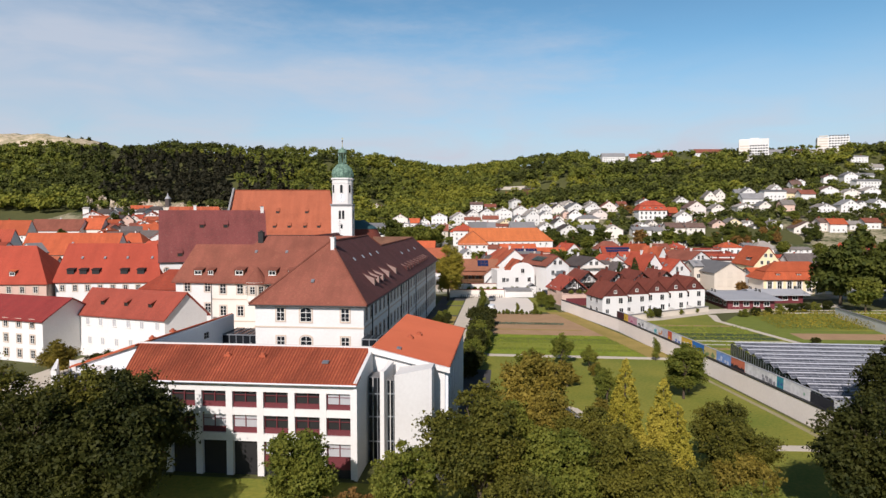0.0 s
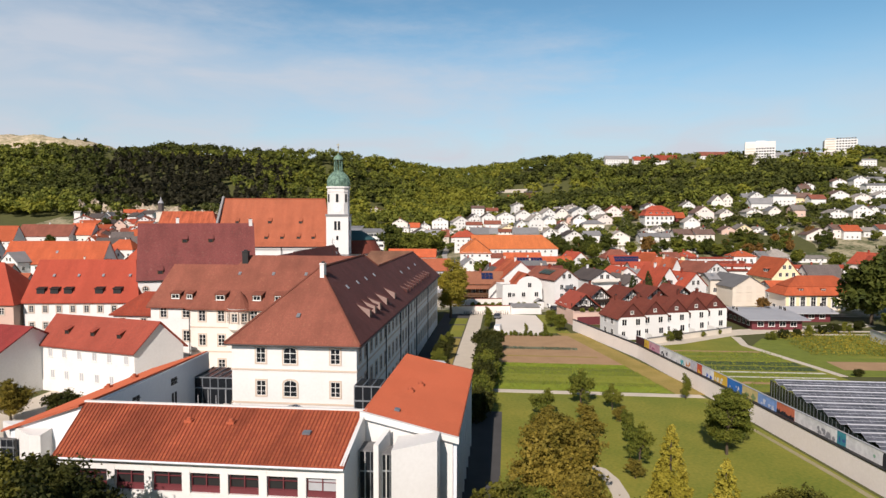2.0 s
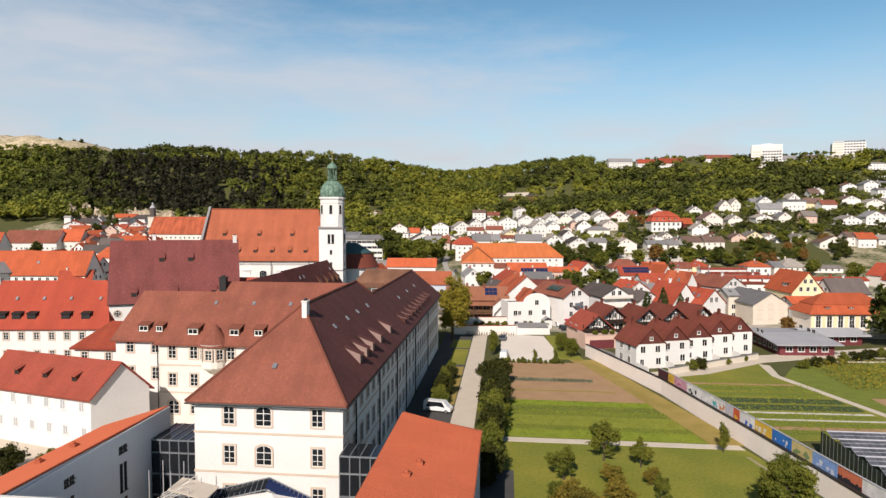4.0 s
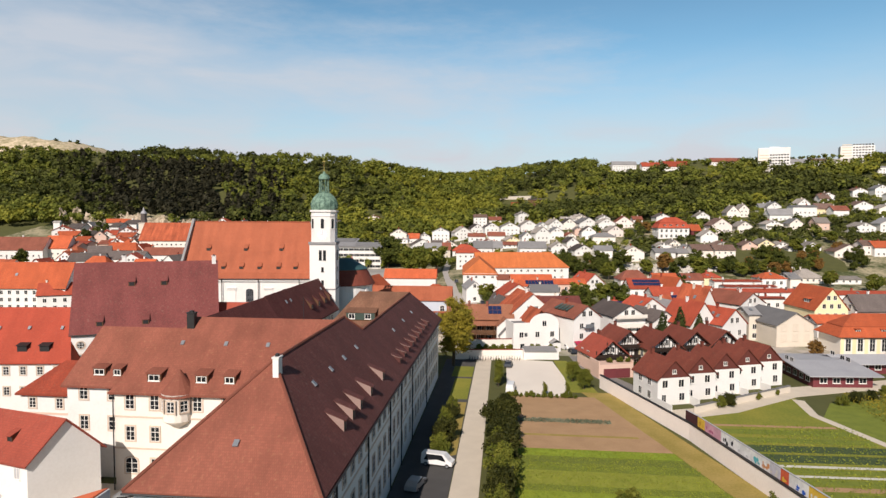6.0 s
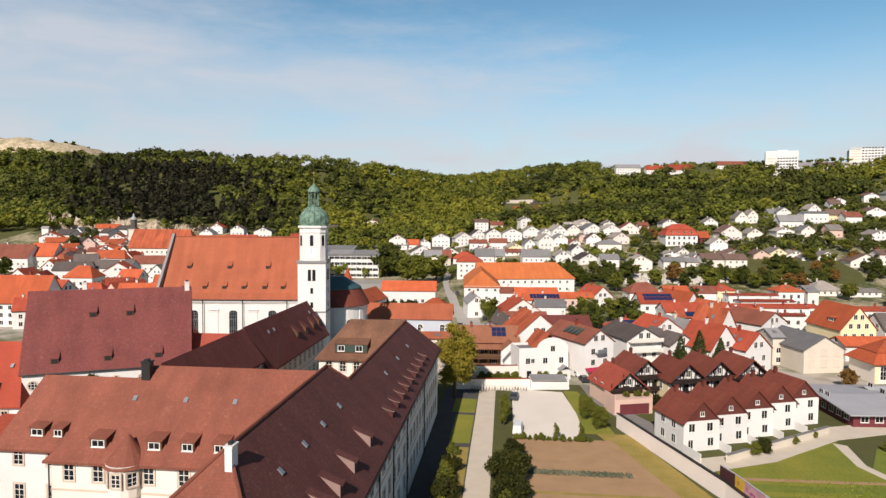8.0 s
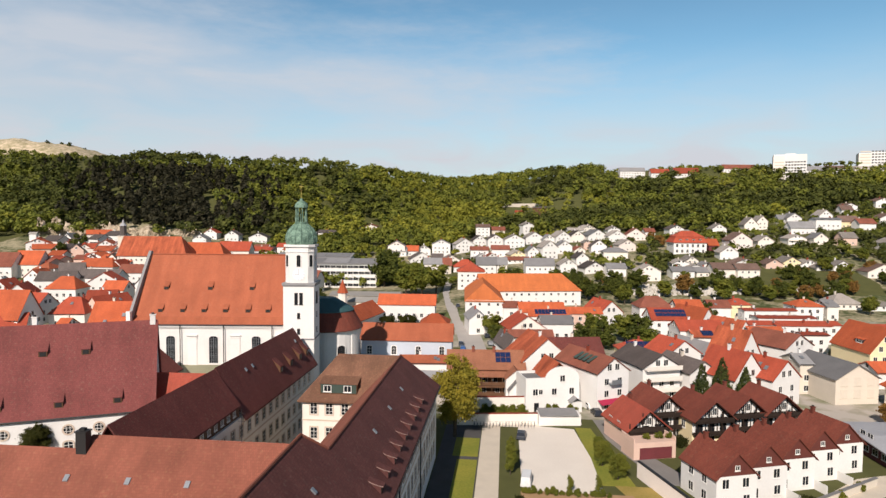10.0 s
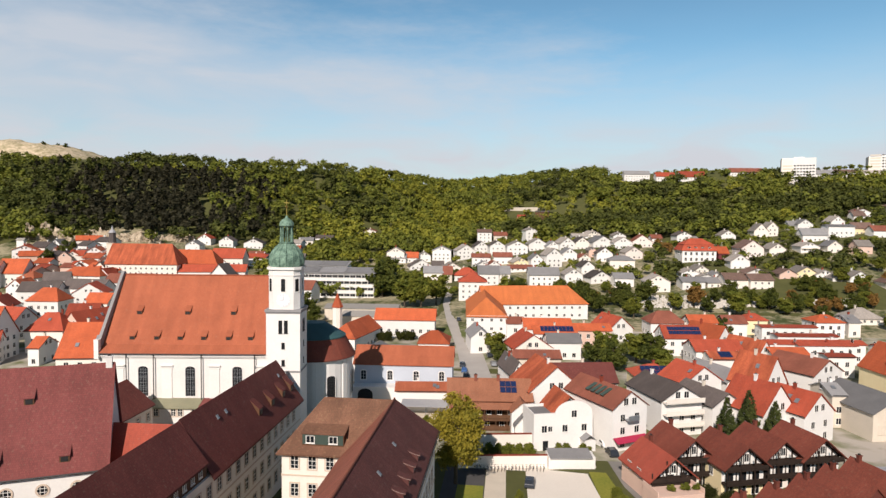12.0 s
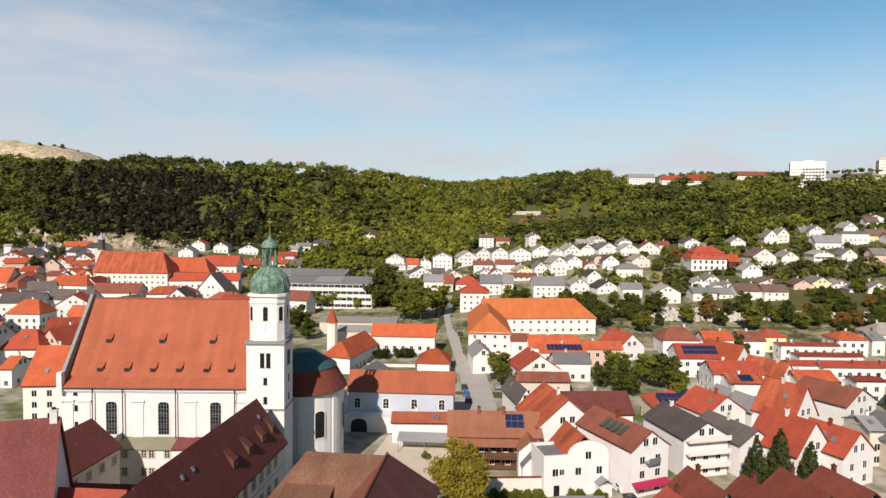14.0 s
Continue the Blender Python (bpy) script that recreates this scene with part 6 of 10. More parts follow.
def hill_villa():
    """The large villa on the hillside: two storeys of tall windows under a two-tier roof with dormers."""
    FOOTPRINTS.append((127.7, 400.7, 13.5))
    h = thing("villa", "large white hillside villa with red two-tier roof", "house", pose(127.7, 400.7, 22.2, 0, 0, 4))
    w, d, e, top = 20.7, 14.0, 7.4, 11.0
    bm = bmesh.new()
    box(bm, -w / 2, w / 2, -d / 2, d / 2, -2, e)
    part("wall", bm, PLASTER, h)

    def tier(a, z):
        return [(-w / 2 - a, -d / 2 - a, z), (w / 2 + a, -d / 2 - a, z), (w / 2 + a, d / 2 + a, z), (-w / 2 - a, d / 2 + a, z)]
    p, q = tier(0.7, e), tier(-1.6, top)
    bm = bmesh.new()
    slopes(bm, [[p[k], p[(k + 1) % 4], q[(k + 1) % 4], q[k]] for k in range(4)], 0.2)
    part("lower_roof", bm, R_RED, h, "steep lower slope of red tiles")
    p = tier(-1.1, top)
    a, b = (-w / 2 + 6.5, 0, 14.6), (w / 2 - 6.5, 0, 14.6)
    bm = bmesh.new()
    slopes(bm, [[p[0], p[1], b, a], [p[2], p[3], a, b], [p[3], p[0], a], [p[1], p[2], b]], 0.2)
    part("upper_roof", bm, R_RED, h, "upper slope of red tiles")
    me = window_mesh(1.4, 2.0, "plain")
    for k in range(6):
        for z in (5.4, 1.9):
            share("window", me, h, pose(-8.2 + 3.28 * k, -d / 2, z))
    for x in (-6.2, -2.1, 2.1, 6.2):
        shed_dormer(h, x, -d / 2 + 0.15, 8.4, 0, 1.7, 1.3, 1.6, R_RED)
    for side in (-1, 1):
        for y in (-3.5, 0, 3.5):
            share("window", me, h, pose(side * w / 2, y, 5.4, 0, 0, 90 * side))
    chimney(h, -4.0, 0.5, 13.6, 15.8, 0.8, 0.8)


def inn():
    """Broad inn with a tan roof, a second lean-to roof and brown timber galleries below; its front faces its own -y."""
    h = thing("inn", "broad brown timber inn with tan tiled roof and galleries", "inn", pose(7.4, 141.4, 0, 0, 0, 5))
    FOOTPRINTS.append((7.4, 141.4, 11.0))
    w, d, e, r = 18.4, 10.6, 7.2, 10.4
    tan = roof_material("tiles_tan", (0.35, 0.14, 0.08), (0.28, 0.115, 0.066), 0.04, 0.45)
    bm = bmesh.new()
    gable_walls(bm, w, d, e, r, 0, 0)
    part("wall", bm, CREAM, h)
    bm = bmesh.new()
    slopes(bm, hip_polys(w, d, e, r, 0, 0, 0.9), 0.22)
    part("roof", bm, tan, h, "tan tiles")
    bm = bmesh.new()
    slopes(bm, [[(-w / 2 - 0.3, -d / 2 - 2.6, 5.2), (w / 2 + 0.3, -d / 2 - 2.6, 5.2), (w / 2 + 0.3, -d / 2, 6.3), (-w / 2 - 0.3, -d / 2, 6.3)]], 0.18)
    part("lower_roof", bm, tan, h, "lean-to roof over the galleries")
    for z in (0.0, 2.6):
        bm = bmesh.new()
        box(bm, -w / 2, w / 2, -d / 2 - 2.2, -d / 2 - 0.08, z + 0.02 - 0.3, z + 0.2)
        part("gallery_floor", bm, WOOD, h)
        bm = bmesh.new()
        box(bm, -w / 2, w / 2, -d / 2 - 2.2, -d / 2 - 2.1, z + 0.3, z + 1.15)
        part("gallery_rail", bm, WOOD, h, "brown timber gallery rail")
    for k in range(8):
        bm = bmesh.new()
        x = -w / 2 + 0.1 + k * (w - 0.2) / 7
        box(bm, x - 0.09, x + 0.09, -d / 2 - 2.2, -d / 2 - 2.02, -0.3, 5.3)
        part("post", bm, WOOD, h)
    bm = bmesh.new()
    box(bm, -w / 2 + 0.02, w / 2 - 0.02, -d / 2 - 0.08, -d / 2 - 0.005, -0.3, 5.6)
    part("timber_cladding", bm, WOOD, h, "dark timber boarding")
    window_row(h, PLAIN_TALL, (-w * 0.42, -d / 2 - 0.09), (2.5, 0), 7, 4.0, 0)
    window_row(h, PLAIN_TALL, (-w * 0.40, -d / 2 - 0.09), (3.4, 0), 5, 1.2, 0)
    solar_panels(h, w, d, e, r, 2, 3, 3.1)
    for x in (-3.2, 2.2):
        chimney(h, x, -0.6, r - 1.0, r + 0.8, 0.7, 0.7, R_BROWN)
    # gabled annexes at the lane end
    for x, y0, ww, dd, ee, rr, roof in ((6.9, -7.8, 4.6, 5.2, 5.6, 7.6, tan), (7.1, -11.0, 3.8, 3.2, 3.2, 5.4, SLATE)):
        o = gable_house("annexe", "small white gabled annexe of the inn", "annexe", x, y0, 90, dd, ww, ee, rr, PLASTER, roof, o=0.3)
        o.matrix_basis = h.matrix_basis @ o.matrix_basis


def row_house():
    """One unit of the stepped terrace: white below, brown boarded gable, steep red-brown roof; its front faces its own -y."""
    h = thing("terraced_house", "white terraced house with brown boarded gable and red-brown roof", "house", pose(0, 0, 0), "stepped terrace by the allotments")
    w, d, e, r = 7.2, 9.2, 5.4, 9.0
    bm = bmesh.new()
    box(bm, -w / 2, w / 2, 0, d, -0.5, e)
    part("wall", bm, PLASTER, h)
    for y in (-0.03, d - 0.1):
        bm = bmesh.new()
        v = [bm.verts.new(p) for p in ((-w / 2, y, e), (w / 2, y, e), (0, y, r - 0.1), (-w / 2, y + 0.12, e), (w / 2, y + 0.12, e), (0, y + 0.12, r - 0.1))]
        for f in ((0, 1, 2), (5, 4, 3), (1, 4, 5, 2), (3, 0, 2, 5), (0, 3, 4, 1)):
            bm.faces.new([v[k] for k in f])
        part("gable_boarding", bm, material("maroon_boards", (0.13, 0.035, 0.025), (0.09, 0.025, 0.02), 1.2, 0.8) if y < 0 else bpy.data.materials["maroon_boards"], h, "dark maroon gable boards")
    bm = bmesh.new()
    k = (r - e) / (w / 2)
    o = 0.35
    slopes(bm, [[(-w / 2 - o, d + 0.3, e - k * o), (-w / 2 - o, -0.4, e - k * o), (0, -0.4, r), (0, d + 0.3, r)], [(w / 2 + o, -0.4, e - k * o), (w / 2 + o, d + 0.3, e - k * o), (0, d + 0.3, r), (0, -0.4, r)]], 0.2)
    part("roof", bm, R_MAROON, h)
    for x in (-2.0, 1.6):
        share("window", PLAIN, h, pose(x, 0, 4.2))
    share("window", PLAIN, h, pose(1.8, 0, 1.5))
    share("window", window_mesh(1.0, 2.0, "plain"), h, pose(-2.2, 0, 1.1))
    share("window", window_mesh(0.8, 0.8, "plain"), h, pose(0, -0.05, 6.6))
    for y in (3.0, 6.4):
        for z in (4.2, 1.5):
            share("window", PLAIN, h, pose(-w / 2, y, z, 0, 0, -90))
    chimney(h, -0.2, d - 1.6, r - 0.4, r + 0.7, 0.6, 0.6, R_MAROON)
    bm = bmesh.new()
    box(bm, -w / 2 - 0.1, -w / 2 + 0.05, -5.0, -0.02, -0.3, 1.5)
    part("terrace_wall", bm, PLASTER, h, "low white terrace wall")
    return h


def terrace():
    first = row_house()
    spots = ((48.8, 77.4), (55.1, 81.7), (61.3, 85.9), (67.4, 90.5), (73.4, 94.5))
    first.matrix_basis = pose(*spots[0], 0, 0, 0, 19)
    for x, y in spots[1:]:
        copy_thing(first, pose(x, y, 0, 0, 0, 19))


BLACK_WOOD = material("black_brown_timber", (0.03, 0.018, 0.013), (0.018, 0.012, 0.009), 1.0, 0.75, bump=0.1)


def chalet(tiles=R_MAROON, wall=CREAM, r=9.7):
    """A dark timbered house with balconies across its gable front, which faces its own -y."""
    h = thing("chalet", "dark timber chalet house with balconies and red-brown roof", "house", pose(0, 0, 0), "chalets behind the terrace")
    w, d, e = 8.4, 9.5, r - 3.5
    bm = bmesh.new()
    box(bm, -w / 2, w / 2, 0, d, -0.5, e)
    part("wall", bm, wall, h)
    bm = bmesh.new()
    box(bm, -w / 2 + 0.02, w / 2 - 0.02, -0.05, 0.0, 2.6, e - 0.3)
    part("front_wall", bm, FRAME_W, h, "white panelled front between the timbers")
    bm = bmesh.new()
    v = [bm.verts.new(p) for p in ((-w / 2, -0.04, e - 0.3), (w / 2, -0.04, e - 0.3), (0, -0.04, r - 0.1), (-w / 2, 0.2, e - 0.3), (w / 2, 0.2, e - 0.3), (0, 0.2, r - 0.1))]
    for f in ((0, 1, 2), (1, 4, 5, 2), (3, 0, 2, 5), (0, 3, 4, 1)):
        bm.faces.new([v[k] for k in f])
    part("gable_panel", bm, FRAME_W, h, "white panelled gable")
    for s in (-1, 1):
        for a, b in (((w / 2 + 0.1) * s, 0.9 * s),):
            bm = bmesh.new()
            tube(bm, (a, -0.12, e - 0.35), (b * 0.2, -0.12, r - 0.35), 0.16, 0.16, 4)
            part("bargeboard_beam", bm, BLACK_WOOD, h)
    for x in (-2.6, -1.3, 0.0, 1.3, 2.6):
        bm = bmesh.new()
        box(bm, x - 0.1, x + 0.1, -0.14, -0.05, 2.6, r - 0.3 - abs(x) * (r - e) / (w / 2))
        part("timber_stud", bm, BLACK_WOOD, h)
    for z in (2.6, e - 0.75):
        bm = bmesh.new()
        box(bm, -w / 2, w / 2, -0.16, -0.05, z, z + 0.5)
        part("timber_beam", bm, BLACK_WOOD, h)
    bm = bmesh.new()
    k = (r - e) / (w / 2)
    o = 0.6
    slopes(bm, [[(-w / 2 - o, d + 0.4, e - k * o), (-w / 2 - o, -1.7, e - k * o), (0, -1.7, r), (0, d + 0.4, r)], [(w / 2 + o, -1.7, e - k * o), (w / 2 + o, d + 0.4, e - k * o), (0, d + 0.4, r), (0, -1.7, r)]], 0.25)
    part("roof", bm, tiles, h)
    for z in (2.7, e - 1.0):
        bm = bmesh.new()
        box(bm, -w / 2, w / 2, -1.5, -0.05, z, z + 0.2)
        box(bm, -w / 2, w / 2, -1.5, -1.42, z + 0.3, z + 0.95)
        part("balcony", bm, BLACK_WOOD, h, "nearly black timber balcony")
    for x in (-w / 2 + 0.1, -1.4, 1.4, w / 2 - 0.1):
        bm = bmesh.new()
        box(bm, x - 0.09, x + 0.09, -1.5, -1.32, 0, 5.4 + (w / 2 - abs(x)) * k * 0.9)
        part("post", bm, BLACK_WOOD, h)
    for z in (1.3, 3.9):
        for x in (-2.6, 0, 2.6):
            share("window", window_mesh(1.6, 1.8, "plain"), h, pose(x, -0.06, z))
    for x in (-0.65, 0.65):
        share("window", window_mesh(1.0, 1.5, "plain"), h, pose(x, -0.06, e + 0.9))
    for y in (3, 6.5):
        share("window", PLAIN, h, pose(-w / 2, y, 4.0, 0, 0, -90))
    chimney(h, 0.5, d - 2, r - 0.5, r + 0.7, 0.6, 0.6, R_MAROON)
    return h


def chalets():
    first = chalet()
    spots = ((45.4, 108.8), (53.8, 106.3), (61.6, 110.2), (69.4, 112.2))
    first.matrix_basis = pose(*spots[0], -0.4, 0, 0, 17)
    for (x, y), wall in zip(spots[1:], (YELLOW, ROSE, CREAM)):
        c = copy_thing(first, pose(x, y, -0.4, 0, 0, 17))
        for k in c.children:
            if k.name.startswith("wall"):
                k.data = k.data.copy()
                k.data.materials[0] = wall
    low = chalet(R_ANNEXE, PINK, 8.0)
    low.matrix_basis = pose(40.3, 102.6, 0, 0, 0, 17)
    o = thing("garage_terrace", "brick-red garage with planted roof terrace", "garage", pose(41.0, 97.2, 0, 0, 0, 17))
    bm = bmesh.new()
    box(bm, -4.4, 4.2, 0, 5.0, -0.4, 3.2)
    part("wall", bm, PINK, o)
    bm = bmesh.new()
    box(bm, -3.2, 3.4, -0.06, -0.01, 0, 2.2)
    part("garage_door", bm, MAROON, o)
    for x in (-4.4, 4.0):
        bm = bmesh.new()
        box(bm, x, x + 0.2, 0, 5.0, 3.2, 4.0)
        part("parapet", bm, PINK, o)


def side_houses():
    """The plain wings and houses round the school."""
    h = gable_house("school_annexe", "white school annexe with red tiled roof and spike dormers", "school building", -48.8, 22.9, -14.5, 22.6, 7.6, 8.3, 12.5, PLASTER, R_ANNEXE)
    for q in h.children:                        # its free end is cut on the skew
        for v in q.data.vertices:
            if v.co.x > 8:
                v.co.x += 0.37 * v.co.y
    pale = window_mesh(0.95, 1.4, "plain", PLASTER, FRAME_W, BLIND)
    for x in (-8.6, -5.4, -2.0, 1.4, 4.6, 8.2):
        share("window", pale, h, pose(x, -3.8, 6.6))
        share("window", pale, h, pose(x + 0.4, -3.8, 3.0))
    for x in (-6.2, -0.4, 5.4):
        louvre_dormer(h, x, -2.6, 9.75, 0, 0.9, 0.7, 1.4, WOOD, R_ANNEXE)
    h = gable_house("school_annexe", "white three-storey annexe with dark red roof", "school building", -77.0, 24.0, -13.0, 34, 12.0, 7.9, 11.2, PLASTER, R_CRIMSON)
    for k in range(10):
        for z in (7.0, 4.2, 1.5):
            share("window", WIN_SMALL, h, pose(-15.2 + 3.3 * k, -6.0, z))
    h = gable_house("schoolhouse", "white house with tall scarlet tiled roof and dark dormers", "school building", -76.5, 61.0, 8.0, 25, 15, 10.9, 19.4, PLASTER, R_SCARLET, 0, 3.6)
    for k in range(8):
        share("window", WIN_SMALL, h, pose(-10.8 + 3.0 * k, -7.5, 8.9))
        share("window", WIN_SMALL, h, pose(-10.8 + 3.0 * k, -7.5, 5.2))
    for x in (-9.4, -6.4, -3.4, 3.4, 7.4):
        shed_dormer(h, x, -6.4, 11.8, 0, 1.7, 1.5, 1.6, DARK, pane=False, cheek=DARK)
    for x in (-8, -2.5, 3, 9):
        roof_light(h, x, -3.2, 15.95, 48, 0)
    h = gable_house("schoolhouse", "pink and white corner house with scarlet hip roof", "school building", -97.5, 55.0, 8.0, 17, 14, 10.8, 19.0, PINK, R_SCARLET, 0, 6)
    for k in range(5):
        for z in (8.8, 5.2):
            share("window", WIN_SMALL, h, pose(-6.4 + 3.1 * k, -7, z))
    shed_dormer(h, 0, -5.9, 12.0, 0, 1.5, 1.2, 1.6, R_ORANGE)
    # dark-roofed return wing and low roofs in front of the church
    h = gable_house("cloister_annexe", "low pink cloister annexe with dark brown roof", "school building", -64.2, 98.0, 90.0, 21, 11, 11.3, 15.8, CREAM, R_CLOISTER)
    for k in range(5):
        share("window", WIN_SMALL, h, pose(-4.6 + 3.4 * k, -5.5, 9.0))
    h = gable_house("cloister_annexe", "low orange-tiled passage between hall and cloister wing", "school building", -46.6, 85.5, 4.0, 17, 10, 10.2, 14.8, CREAM, R_ANNEXE)
    h = gable_house("cloister_annexe", "orange-roofed link between the great hall and the cloister wing", "school building", -40.7, 74.6, 2.0, 9.8, 9.0, 13.6, 19.2, CREAM, R_ANNEXE, o=0.3)
    # long arcaded building behind the choir
    h = gable_house("convent_building", "pale blue-grey convent building with orange roof and arched windows", "historic building", -16.5, 163.0, 3.0, 26.5, 10.5, 9.3, 13.2, material("plaster_blue_grey", (0.50, 0.54, 0.60), (0.43, 0.47, 0.53), 0.25, 0.9, bump=0.05), R_CHURCH)
    for x in (-10.8, -3.6, 3.5, 10.4):
        share("window", window_mesh(1.5, 2.6, "arch", PLASTER), h, pose(x, -5.25, 6.0))
    bm = bmesh.new()
    box(bm, -13.2, 0, -9.5, -5.3, -0.4, 3.8)
    part("arcade", bm, PLASTER, h)
    bm = bmesh.new()
    ring = [(-11.6, 0.0), (-7.6, 0.0), (-7.6, 1.9)] + [(-9.6 + 2 * math.cos(a), 1.9 + 1.5 * math.sin(a)) for a in (0.5, 1.05, 1.57, 2.1, 2.64)] + [(-11.6, 1.9)]
    bm.faces.new([bm.verts.new((x, -9.53, z)) for x, z in ring])
    part("gateway", bm, DARK, h, "dark arched gateway")
    o = thing("yard_canopy", "low grey sheet canopy over the convent yard", "canopy", pose(-8.0, 143.6, 0, 0, 0, 3))
    bm = bmesh.new()
    slopes(bm, [[(-6.2, -2.2, 2.7), (6.2, -2.2, 2.7), (6.2, 2.2, 3.3), (-6.2, 2.2, 3.3)]], 0.12)
    part("roof", bm, SHEET, o)
    for x in (-5.9, 0, 5.9):
        for y, z in ((-2.0, 2.66), (2.0, 3.2)):
            bm = bmesh.new()
            box(bm, x - 0.08, x + 0.08, y - 0.08, y + 0.08, -0.1, z)
            part("post", bm, STEEL, o)
    bm = bmesh.new()
    box(bm, -6.2, 6.2, 2.2, 2.4, -0.1, 3.1)
    part("back_wall", bm, PLASTER, o)
    # garden court behind it
    h = gable_house("convent_building", "low white convent range with orange roof", "historic building", -28.0, 234.0, 3.0, 23, 9, 9.0, 12.5, PLASTER, R_ORANGE, z=0.5)
    face_windows(h, 23, 9, 7.0, "f")
    h = gable_house("convent_building", "white convent range with orange roof beside the hedge court", "historic building", -44.0, 217.0, 80.0, 24, 10, 6.0, 10.3, PLASTER, R_ORANGE, 4, 0, z=0.6)
    face_windows(h, 24, 10, 5.0, "f")
    o = thing("court_wall", "low white wall of the convent hedge court", "wall", pose(-29.3, 214.6, float(ground_z(-29, 214.6)), 0, 0, 4))
    bm = bmesh.new()
    box(bm, -8.2, 8.2, -0.2, 0.2, -0.5, 1.1)
    part("masonry", bm, PLASTER, o)
    bm = bmesh.new()
    box(bm, -8.3, 8.3, -0.3, 0.3, 1.1, 1.22)
    part("coping", bm, SLATE, o)
    h = gable_house("convent_building", "small white building with orange hip roof", "historic building", -14.2, 213.0, 3.0, 10.5, 13, 5.0, 8.2, PLASTER, R_ORANGE, 4, 4, z=0.3)
    h = gable_house("convent_building", "grey-roofed lean-to beside the choir", "historic building", -32.0, 184.0, 82.0, 24, 8, 5.5, 7.5, PLASTER, SLATE, z=0.2)
    for x, y, w, d, e, r, z in ((-53.0, 268.0, 32, 14, 5.5, 6.5, 3.0), (-40.0, 246.0, 31, 11, 6.1, 7.4, 2.5)):
        h = gable_house("sports_hall", "low grey hall with nearly flat sheet roof", "hall", x, y, 4.0, w, d, e, r, BEIGE, SHEET_DULL, z=z)
    o = thing("stair_turret", "pale octagonal turret with pointed orange roof", "turret", pose(-55.0, 232.0, 0.4))
    bm = bmesh.new()
    lathe(bm, ((2.0, -0.5), (2.0, 12.6), (2.25, 12.8)), 8)
    part("shaft", bm, CREAM, o)
    bm = bmesh.new()
    lathe(bm, ((2.4, 12.7), (1.2, 15.4), (0.08, 18.2)), 8)
    part("spire", bm, R_ORANGE, o, "pointed orange tiled spire")
    # big orange roofed school with two wings
    h = gable_house("town_school", "large white school with bright orange hip roof", "school building", 22.0, 271.0, 12.0, 46, 15, 11.6, 18.4, PLASTER, R_BRIGHT, 0, 7, z=0.6)
    for k in range(12):
        for z in (9.6, 6.3, 3.0):
            share("window", FAR_WIN, h, pose(-18 + 3.4 * k, -7.5, z))
    h = gable_house("town_school", "white gabled school wing with bright orange half-hip roof", "school building", 2.2, 251.0, 94.0, 46, 15, 11.2, 17.0, PLASTER, R_BRIGHT, 10, 0, z=0.6)
    for k in range(4):
        for z in (9.6, 6.3, 3.0):
            share("window", FAR_WIN, h, pose(-23, -5.4 + 3.6 * k, z, 0, 0, -90))
    for k in range(12):
        for z in (9.6, 6.3, 3.0):
            share("window", FAR_WIN, h, pose(-20 + 3.5 * k, 7.5, z, 0, 0, 180))
    # long white school with ribbon windows
    o = thing("office_block", "long white four-storey building with ribbon windows", "school building", pose(-81, 321.5, 5.4, 0, 0, 3))
    bm = bmesh.new()
    box(bm, -23, 22, -6, 6, -7, 13.2)
    part("wall", bm, PLASTER, o)
    bm = bmesh.new()
    slopes(bm, [[(-23.5, -6.8, 13.3), (22.5, -6.8, 13.3), (22.5, 6.6, 15.4), (-23.5, 6.6, 15.4)]], 0.3)
    part("roof", bm, SLATE, o)
    for z in (1.6, 4.9, 8.2, 11.5):
        for k in range(14):
            share("window", window_mesh(2.98, 1.6, "plain"), o, pose(-20.8 + 3.15 * k, -6, z))
    for k in range(3):
        bm = bmesh.new()
        box(bm, -6.9, 6.9, -5.8, 5.6, 0.0, 0.12)
        q = part("solar_sheet", bm, SLATE, o, "dark grey panel field on the roof")
        q.matrix_basis = pose(-15.2 + 14.7 * k, -0.1, 14.5, math.degrees(math.atan2(2.1, 13.4)), 0, 0)
    copy_thing(o, pose(-103, 350, 6.6, 0, 0, 3))
    # yellow house with mansard roof and its neighbours
    h = thing("mansion", "white mansion with yellow pilasters and orange mansard roof", "historic building", pose(117.1, 135.6, 0, 0, 0, 6))
    w, d, e = 24.0, 10.0, 5.3
    bm = bmesh.new()
    box(bm, -w / 2, w / 2, -d / 2, d / 2, -0.5, e)
    part("wall", bm, CREAM, h)
    rings = [[(-w / 2 - a, -d / 2 - a, z), (w / 2 + a, -d / 2 - a, z), (w / 2 + a, d / 2 + a, z), (-w / 2 - a, d / 2 + a, z)] for a, z in ((0.9, e - 0.2), (-1.5, 7.5))]
    bm = bmesh.new()
    slopes(bm, [[rings[0][k], rings[0][(k + 1) % 4], rings[1][(k + 1) % 4], rings[1][k]] for k in range(4)], 0.2)
    part("lower_roof", bm, R_ORANGE, h, "steep lower slope of orange tiles")
    q = [(x * 1.02, y * 1.04, 7.62) for x, y, z in rings[1]]
    a, b = (-w / 2 + 6.2, 0, 10.7), (w / 2 - 6.2, 0, 10.7)
    bm = bmesh.new()
    slopes(bm, [[q[0], q[1], b, a], [q[2], q[3], a, b], [q[3], q[0], a], [q[1], q[2], b]], 0.2)
    part("upper_roof", bm, R_ORANGE, h, "upper slope of orange tiles")
